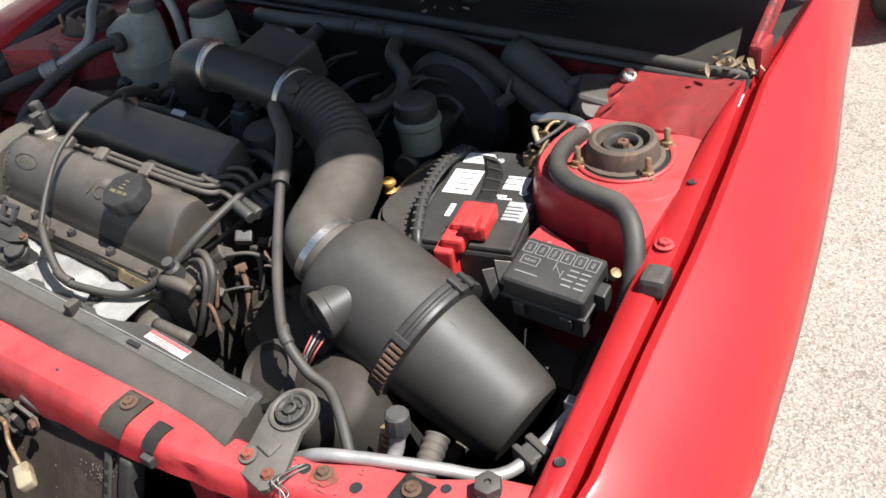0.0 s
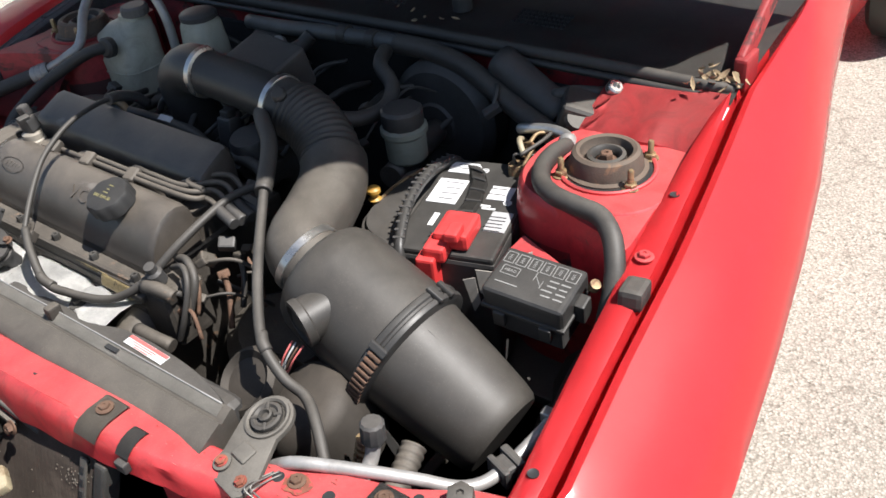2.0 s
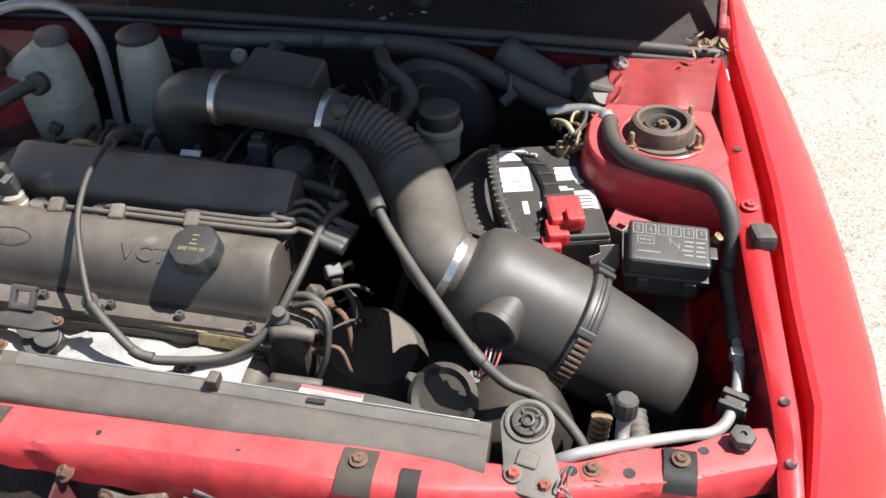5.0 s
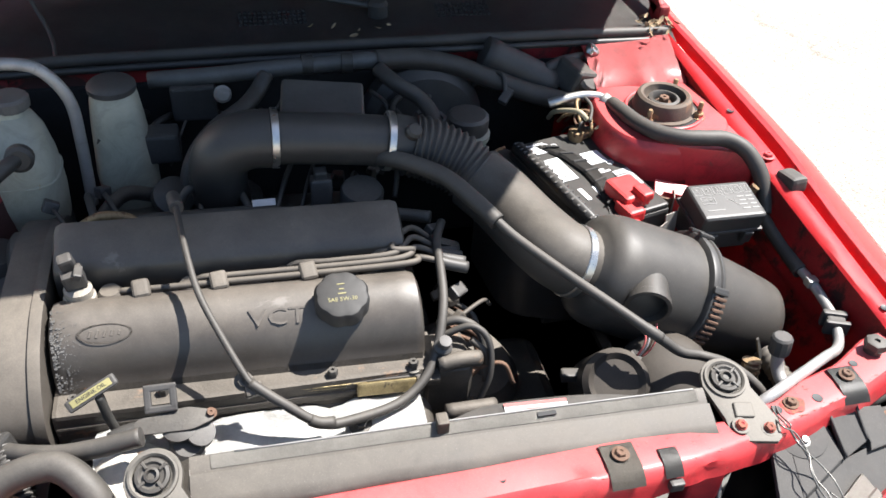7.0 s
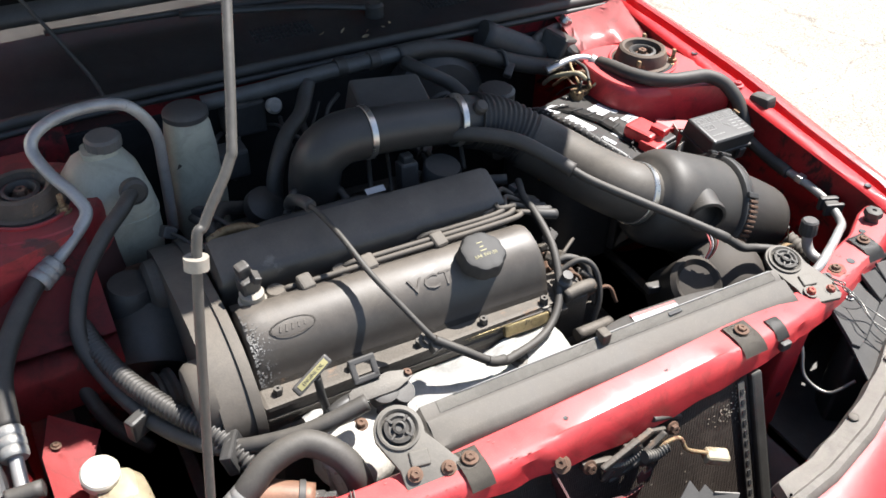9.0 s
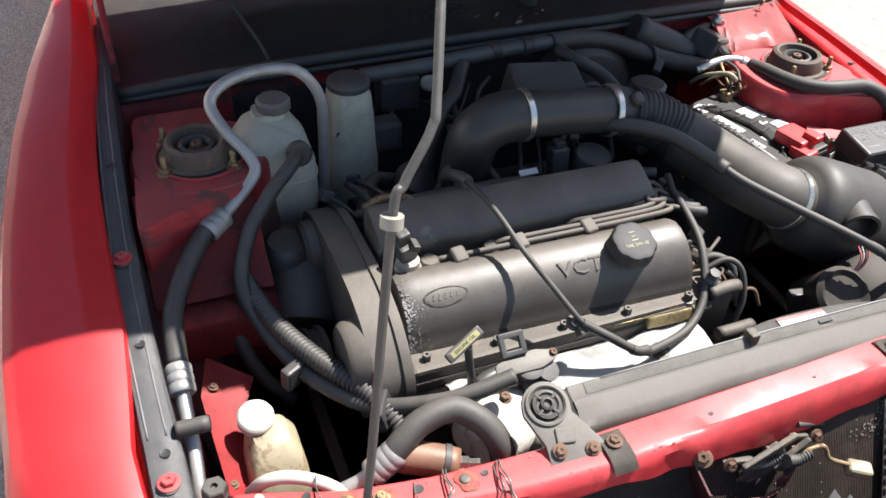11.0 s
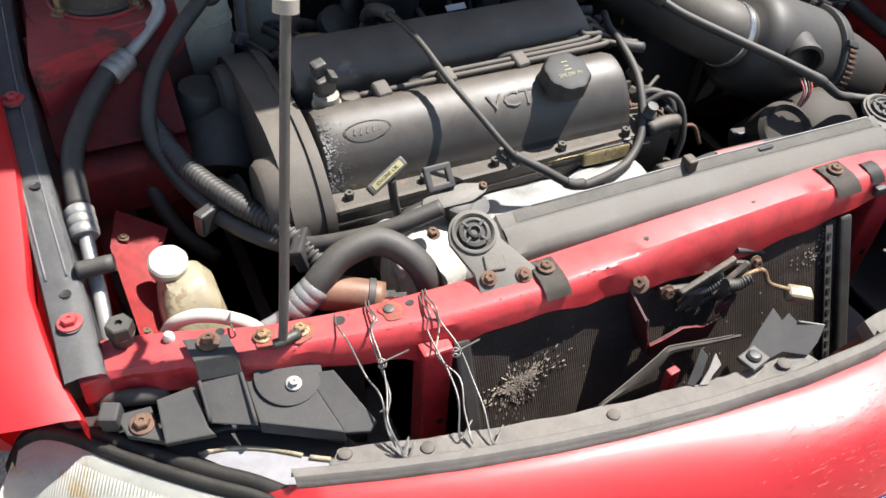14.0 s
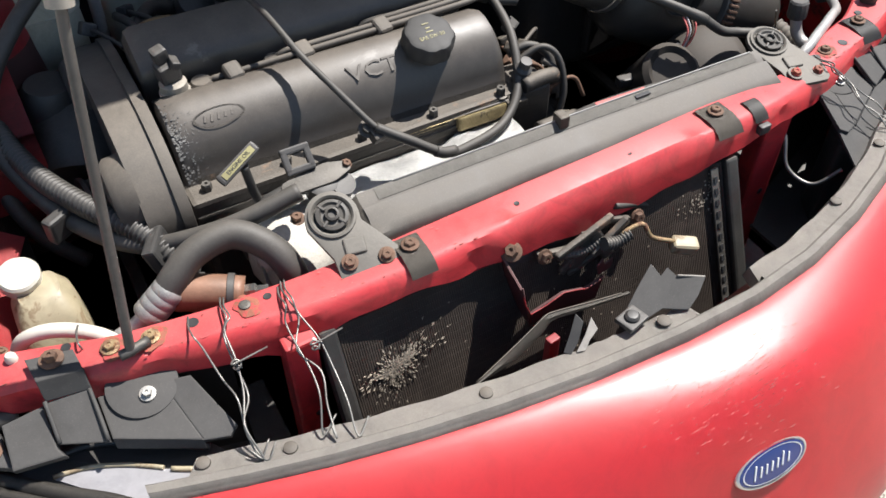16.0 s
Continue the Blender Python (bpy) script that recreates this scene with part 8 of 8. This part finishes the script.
# ---- clutter behind the engine ----
iv = thing("idle_valve", (0.03, 0.40, 0.72), "black round idle valve beside the intake", "valve")
part("body", lathe([(0.030, 0), (0.031, 0.045), (0.028, 0.050), (0, 0.052)], (0.030, 0.400, 0.722), axis=(0.05, -0.15, 1), seg=28), BLACK, iv)
part("base", box((0.07, 0.05, 0.02), (0.030, 0.400, 0.715), 0.004), DARK_METAL, iv)
ts = thing("throttle_sensor", (-0.025, 0.405, 0.72), "upright black sensor with a steel clip below", "engine sensor")
part("body", box((0.030, 0.026, 0.060), (-0.024, 0.405, 0.755), 0.004, turn=(-10, 0, 0)), BLACK, ts)
part("top", box((0.018, 0.018, 0.014), (-0.024, 0.410, 0.790), 0.003), BLACK_SATIN, ts)
part("steel_clip", box((0.050, 0.004, 0.006), (-0.022, 0.388, 0.724), 0.001), CHROME, ts)
fr_ = thing("fuel_rail", (-0.13, 0.39, 0.72), "dark fuel rail with four injectors", "fuel rail")
part("rail", tube([(-0.34, 0.385, 0.728), (-0.13, 0.380, 0.730), (0.06, 0.375, 0.728)], 0.010, 14, 5), DARK_METAL, fr_)
for x in (-0.30, -0.19, -0.08, 0.03):
    part("injector", lathe([(0.010, -0.03), (0.010, 0.0), (0.008, 0.006), (0.008, 0.016), (0, 0.016)], (x, 0.372, 0.722), axis=(0, -0.5, 0.8), seg=14), BLACK, fr_)
part("bright_label", box((0.030, 0.010, 0.001), (-0.105, 0.352, 0.792), 0, turn=(25, 0, 0)), LABEL_GREY, fr_)
loom = thing("engine_wiring_loom", (-0.1, 0.42, 0.74), "dark taped wiring loom behind the engine cover", "wiring")
part("trunk", tube([(-0.36, 0.40, 0.735), (-0.26, 0.395, 0.748), (-0.18, 0.405, 0.74), (-0.10, 0.39, 0.748), (-0.03, 0.372, 0.742), (0.06, 0.365, 0.745), (0.12, 0.34, 0.75)], 0.009, 10, 8), RUBBER, loom)
random.seed(31)
for k in range(14):
    x = -0.36 + 0.034 * k
    a = Vector((x, 0.40 + random.uniform(-0.01, 0.02), 0.74))
    b = a + Vector((random.uniform(-0.04, 0.04), random.uniform(0.02, 0.12), random.uniform(-0.05, 0.03)))
    part("branch", tube([a, (a + b) / 2 + Vector((0, 0, random.uniform(0.0, 0.03))), b], random.choice((0.003, 0.004, 0.006)), 8, 6), RUBBER, loom)
    if k % 2 == 0:
        part("connector", box((random.uniform(0.014, 0.026), 0.018, random.uniform(0.012, 0.02)), b, 0.003, turn=(random.uniform(-30, 30), random.uniform(-30, 30), random.uniform(0, 90))), BLACK, loom)
rl = thing("relay_box", (-0.21, 0.62, 0.76), "dark relay block with a round grey cap on the firewall", "relay box")
part("body", box((0.07, 0.05, 0.06), (-0.195, 0.690, 0.765), 0.005), BLACK, rl)
part("round_cap", lathe([(0.013, 0), (0.014, 0.010), (0.010, 0.014), (0, 0.014)], (-0.150, 0.660, 0.785), axis=(0.1, -0.9, 0.4), seg=20), GREY_PLASTIC, rl)
part("side_block", box((0.05, 0.04, 0.05), (-0.245, 0.605, 0.735), 0.006), BLACK, rl)
eg = thing("exhaust_valve", (-0.25, 0.52, 0.70), "dark metal valve and bent pipes beside the throttle", "valve")
part("body", lathe([(0.030, 0), (0.033, 0.010), (0.030, 0.025), (0.014, 0.032), (0, 0.034)], (-0.235, 0.500, 0.700), axis=(0.2, -0.5, 0.8), seg=26), DARK_METAL, eg)
part("pipe", tube([(-0.26, 0.52, 0.70), (-0.30, 0.50, 0.72), (-0.33, 0.45, 0.715), (-0.345, 0.41, 0.69)], 0.011, 12, 6), GREASE, eg)
part("pipe", tube([(-0.345, 0.405, 0.742), (-0.32, 0.40, 0.757), (-0.29, 0.395, 0.757), (-0.265, 0.39, 0.742)], 0.007, 12, 6), BRASS, eg)
al = thing("alternator", (-0.50, 0.36, 0.55), "dark alternator and pulley below the hoses", "alternator")
part("body", lathe([(0.062, 0), (0.066, 0.01), (0.066, 0.08), (0.055, 0.10), (0.03, 0.105), (0, 0.105)], (-0.465, 0.33, 0.60), axis=(0.2, 0.6, 0.35), seg=28), DARK_METAL, al)
part("pulley", lathe([(0.045, 0), (0.045, 0.006), (0.040, 0.010), (0.040, 0.016), (0.045, 0.020), (0.045, 0.026), (0.02, 0.03), (0, 0.03)], (-0.452, 0.27, 0.60), axis=(-0.9, -0.1, 0.1), seg=28), GREASE, al)
part("canister", lathe([(0.036, 0), (0.036, 0.06), (0.030, 0.07), (0, 0.072)], (-0.470, 0.40, 0.645), axis=(0.1, 0, 1), seg=24), BLACK, al)
mt = thing("engine_mount", (-0.46, 0.46, 0.6), "rusty dark engine mount bracket below the coolant reservoir", "engine mount")
part("arm", box((0.05, 0.10, 0.03), (-0.445, 0.44, 0.655), 0.008, turn=(10, 5, 15)), RUST, mt)
part("block", box((0.07, 0.08, 0.10), (-0.43, 0.50, 0.60), 0.012), BLACK, mt)
lw = thing("splash_guard", (-0.60, 0.12, 0.5), "bright red lower body panel beside the fluid reservoir", "body panel")
part("panel", loft([[(-0.630, 0.225, 0.626), (-0.626, 0.13, 0.620), (-0.622, 0.05, 0.61)], [(-0.612, 0.298, 0.622), (-0.608, 0.18, 0.612), (-0.605, 0.06, 0.59)], [(-0.556, 0.250, 0.612), (-0.590, 0.18, 0.600), (-0.592, 0.08, 0.575)]], 0.003), RED_BAR, lw)
for x, y, z in ((-0.616, 0.09, 0.604), (-0.612, 0.24, 0.622)):
    part("fixing_bolt", bolt_bm(0.005, 0.005, 1.4, (x, y, z), (0.2, 0, 1)), RUST, lw)
wa = thing("wiper_arm", (0.1, 0.86, 0.83), "black wiper arm and blade lying on the cowl", "wiper", "wiper arms")
part("arm", tube([(0.13, 0.845, 0.835), (0.0, 0.885, 0.845), (-0.22, 0.935, 0.850)], 0.007, 8, 5, flat=0.6), BLACK_SATIN, wa)
part("pivot_cap", lathe([(0.018, -0.01), (0.018, 0.012), (0.012, 0.017), (0, 0.018)], (0.13, 0.845, 0.828), seg=20), BLACK, wa)
part("blade", tube([(0.02, 0.93, 0.842), (-0.20, 0.945, 0.848), (-0.45, 0.955, 0.850)], 0.006, 8, 5), RUBBER, wa)
bl_ = thing("windscreen_washer_hose", (-0.45, 0.80, 0.82), "thin black washer hose hanging over the cowl", "hose")
part("hose", tube([(-0.40, 0.75, 0.815), (-0.41, 0.80, 0.835), (-0.45, 0.86, 0.90), (-0.50, 0.90, 0.99), (-0.50, 0.88, 1.05)], 0.0035, 8, 8), RUBBER, bl_)

# ---- corroded alloy housing and other lumps by the radiator ----
ah = thing("water_outlet_casting", (-0.285, 0.035, 0.63), "chalky white corroded alloy casting below the hose", "casting")
random.seed(17)
CHALK = mat("chalky_alloy", (0.58, 0.545, 0.48), 0.8, vary=0.25, grain=40, bump=0.7, wear=(0.36, 0.27, 0.18), wear_at=0.58, wear_scale=30)
part("casting", lathe([(0.048, -0.06), (0.054, -0.02), (0.050, 0.004), (0.042, 0.016), (0.026, 0.024), (0, 0.026)], (-0.276, 0.046, 0.640), axis=(0.05, -0.35, 0.9), seg=22, wob=lambda a: 1 + 0.07 * math.sin(3 * a + 1) + 0.05 * math.sin(5 * a)), CHALK, ah)
part("ear", box((0.034, 0.022, 0.016), (-0.312, 0.030, 0.655), 0.006, 3, turn=(20, 10, 30)), CHALK, ah)
part("stud", bolt_bm(0.0065, 0.008, 1.5, (-0.268, 0.058, 0.668), (0, -0.2, 1)), RUST, ah, "rusty nut")
# inner panels that close the nose
ip = thing("air_baffle", (0.5, -0.02, 0.5), "dark steel panel between lamp and radiator", "air baffle", "air baffles")
part("panel", loft([[(0.44, -0.03, 0.64), (0.44, -0.04, 0.40)], [(0.60, 0.03, 0.64), (0.60, 0.02, 0.40)], [(0.74, 0.10, 0.62), (0.74, 0.09, 0.40)]], 0.003), BLACK, ip)
part("lower_tray", loft([[(0.40, -0.06, 0.41), (0.40, -0.20, 0.41)], [(0.56, -0.02, 0.41), (0.60, -0.14, 0.41)], [(0.72, 0.08, 0.41), (0.78, -0.02, 0.41)]], 0.003), BLACK, ip)
ip = thing("air_baffle", (-0.5, -0.02, 0.5), "dark steel panel between lamp and radiator", "air baffle", "air baffles")
part("panel", loft([[(-0.74, 0.06, 0.62), (-0.74, 0.05, 0.40)], [(-0.60, 0.0, 0.63), (-0.60, -0.01, 0.40)], [(-0.40, -0.05, 0.63), (-0.40, -0.06, 0.40)]], 0.003), BLACK, ip)
part("lower_tray", loft([[(-0.72, 0.04, 0.41), (-0.78, -0.04, 0.41)], [(-0.56, -0.02, 0.41), (-0.58, -0.16, 0.41)], [(-0.40, -0.06, 0.41), (-0.40, -0.20, 0.41)]], 0.003), BLACK, ip)

# bulk of the latch and the strip beside the condenser
lk = thing("latch_mechanism", (0.03, -0.10, 0.65), "greasy black latch levers under the support bar", "latch")
random.seed(41)
for x, y, z, w, d, h, a in ((-0.02, -0.112, 0.638, 0.05, 0.010, 0.010, 12), (0.03, -0.116, 0.640, 0.03, 0.012, 0.014, -18), (0.075, -0.110, 0.645, 0.04, 0.008, 0.009, 25), (0.00, -0.122, 0.625, 0.009, 0.010, 0.045, 35), (0.04, -0.124, 0.622, 0.008, 0.009, 0.050, -32), (0.02, -0.126, 0.616, 0.007, 0.007, 0.055, 60), (0.06, -0.120, 0.628, 0.010, 0.010, 0.030, 10)):
    part("lever", box((w, d, h), (x, y, z), 0.004, turn=(random.uniform(-15, 15), a, random.uniform(-12, 12))), GREASE, lk)
for x in (-0.035, 0.10):
    part("bolt", bolt_bm(0.007, 0.008, 1.4, (x, -0.115, 0.642), (0, -0.9, 0.3)), RUST, lk)
rs = thing("condenser_strip", (0.232, -0.13, 0.5), "thin perforated grey metal strip beside the condenser", "metal strip")
part("strip", put(box((0.012, 0.003, 0.300), (0.232, -0.006, -0.155), 0.001), CM), BRACKET, rs)
for k in range(17):
    part("slot", put(box((0.005, 0.002, 0.008), (0.232, -0.0078, -0.020 - k * 0.016), 0), CM), PRINT, rs)

# added sheet that stops light from below and keeps the gaps dark
ut = thing("under_engine_shield", (0.0, 0.35, 0.40), "added dark shield closing the bay from below, keeping gaps black", "engine shield")
part("panel", loft([[(x, y, 0.405) for x in (-0.67, -0.2, 0.2, 0.67)] for y in (-0.06, 0.2, 0.45, 0.76)], 0.004), DUSTY, ut)
for x in (-0.45, -0.15, 0.15, 0.45):
    part("rib", box((0.02, 0.70, 0.012), (x, 0.35, 0.414), 0.003), DUSTY, ut)
# tray added to fill the gap below the battery with black
bt_ = thing("battery_tray", (0.46, 0.42, 0.51), "black steel battery tray below the battery", "battery tray")
part("tray", box((0.30, 0.24, 0.016), (0.47, 0.47, 0.505), 0.004), BLACK, bt_)
part("rim", box((0.008, 0.22, 0.05), (0.325, 0.47, 0.53), 0.002), BLACK, bt_)

# small wiring and rusty fittings that fill the gaps round the engine
random.seed(57)
fw_ = thing("firewall_wiring", (-0.05, 0.66, 0.74), "tangle of dark wires and connectors along the firewall", "wiring")
for k in range(16):
    x = -0.27 + 0.036 * k
    a = Vector((x, 0.70 + random.uniform(-0.02, 0.01), 0.73 + random.uniform(-0.02, 0.04)))
    b = a + Vector((random.uniform(-0.06, 0.06), random.uniform(-0.14, -0.04), random.uniform(-0.07, 0.02)))
    part("wire", tube([a, (a + b) / 2 + Vector((random.uniform(-0.02, 0.02), 0, random.uniform(0.0, 0.035))), b], random.choice((0.0025, 0.004, 0.006)), 8, 6), RUBBER if k % 3 else DARK_METAL, fw_)
    if k % 3 == 0:
        part("connector", box((random.uniform(0.018, 0.03), 0.016, random.uniform(0.012, 0.02)), b, 0.003, turn=(random.uniform(-30, 30), random.uniform(-30, 30), random.uniform(0, 90))), BLACK if k % 2 else DUSTY, fw_)
sw_ = thing("side_wiring", (0.16, 0.2, 0.66), "bundle of dark wires and rusty plugs beside the engine", "wiring")
for k in range(12):
    a = Vector((0.115 + random.uniform(0, 0.03), 0.12 + 0.014 * k, 0.66 + random.uniform(-0.02, 0.04)))
    b = a + Vector((random.uniform(0.01, 0.06), random.uniform(-0.05, 0.05), random.uniform(-0.07, -0.01)))
    part("wire", tube([a, (a + b) / 2 + Vector((0.01, 0, random.uniform(0.0, 0.025))), b], random.choice((0.0022, 0.003, 0.0045)), 7, 6), (RUBBER, RUST, DUSTY)[k % 3], sw_)
    if k % 2:
        part("plug", box((0.018, 0.013, 0.012), a, 0.003, turn=(random.uniform(-40, 40), random.uniform(-40, 40), random.uniform(0, 90))), (GREASE, RUST, DUSTY)[k % 3], sw_)

# road wheels under the body, and the closed rear of the car
for s_, y_ in ((-1, 0.50), (1, 0.50), (-1, 2.95), (1, 2.95)):
    x_ = 0.645 if y_ < 1 else 0.50
    wl = thing("road_wheel", (s_ * x_, y_, 0.0), "black rubber road wheel standing on the asphalt", "wheel", "road wheels")
    part("tyre", lathe([(0.18, -0.075), (0.26, -0.08), (0.28, -0.06), (0.282, 0.0), (0.28, 0.06), (0.26, 0.08), (0.18, 0.075)], (s_ * x_, y_, 0.28), axis=(s_, 0, 0), seg=40), RUBBER, wl)
    rim = part("rim", lathe([(0.182, 0.04), (0.17, 0.066), (0.10, 0.058), (0.03, 0.066), (0, 0.066)], (s_ * x_, y_, 0.28), axis=(s_, 0, 0), seg=40), ALLOY, wl, "grey alloy rim")
    for k in range(4):
        a = k * math.pi / 2 + 0.4
        part("wheel_nut", lathe([(0.010, 0), (0.010, 0.014), (0, 0.014)], (s_ * (x_ + 0.060), y_ + 0.05 * math.cos(a), 0.28 + 0.05 * math.sin(a)), axis=(s_, 0, 0), seg=6), DARK_METAL, rim)
part("rear_glass", loft([[(x, 3.2, 1.24 - 0.05 * (x / 0.56) ** 2) for x in (-0.56, 0, 0.56)], [(x, 3.55, 0.89) for x in (-0.57, 0, 0.57)]], 0.006), FELT, cab)
part("boot_lid", loft([[(x, 3.55, 0.89) for x in (-0.57, 0, 0.57)], [(x, 3.85, 0.86) for x in (-0.60, 0, 0.60)], [(x, 3.95, 0.78) for x in (-0.59, 0, 0.59)], [(x, 3.97, 0.40) for x in (-0.56, 0, 0.56)], [(x, 3.92, 0.24) for x in (-0.52, 0, 0.52)]], 0.008), RED, cab)
for s_ in (-1, 1):
    part("rear_quarter", loft([[(s_ * 0.57, y, 0.88), (s_ * 0.57, y, 0.62), (s_ * 0.50, y, 0.38), (s_ * 0.44, y, 0.22)] for y in (3.6, 3.8, 3.95)], 0.008), RED, cab)
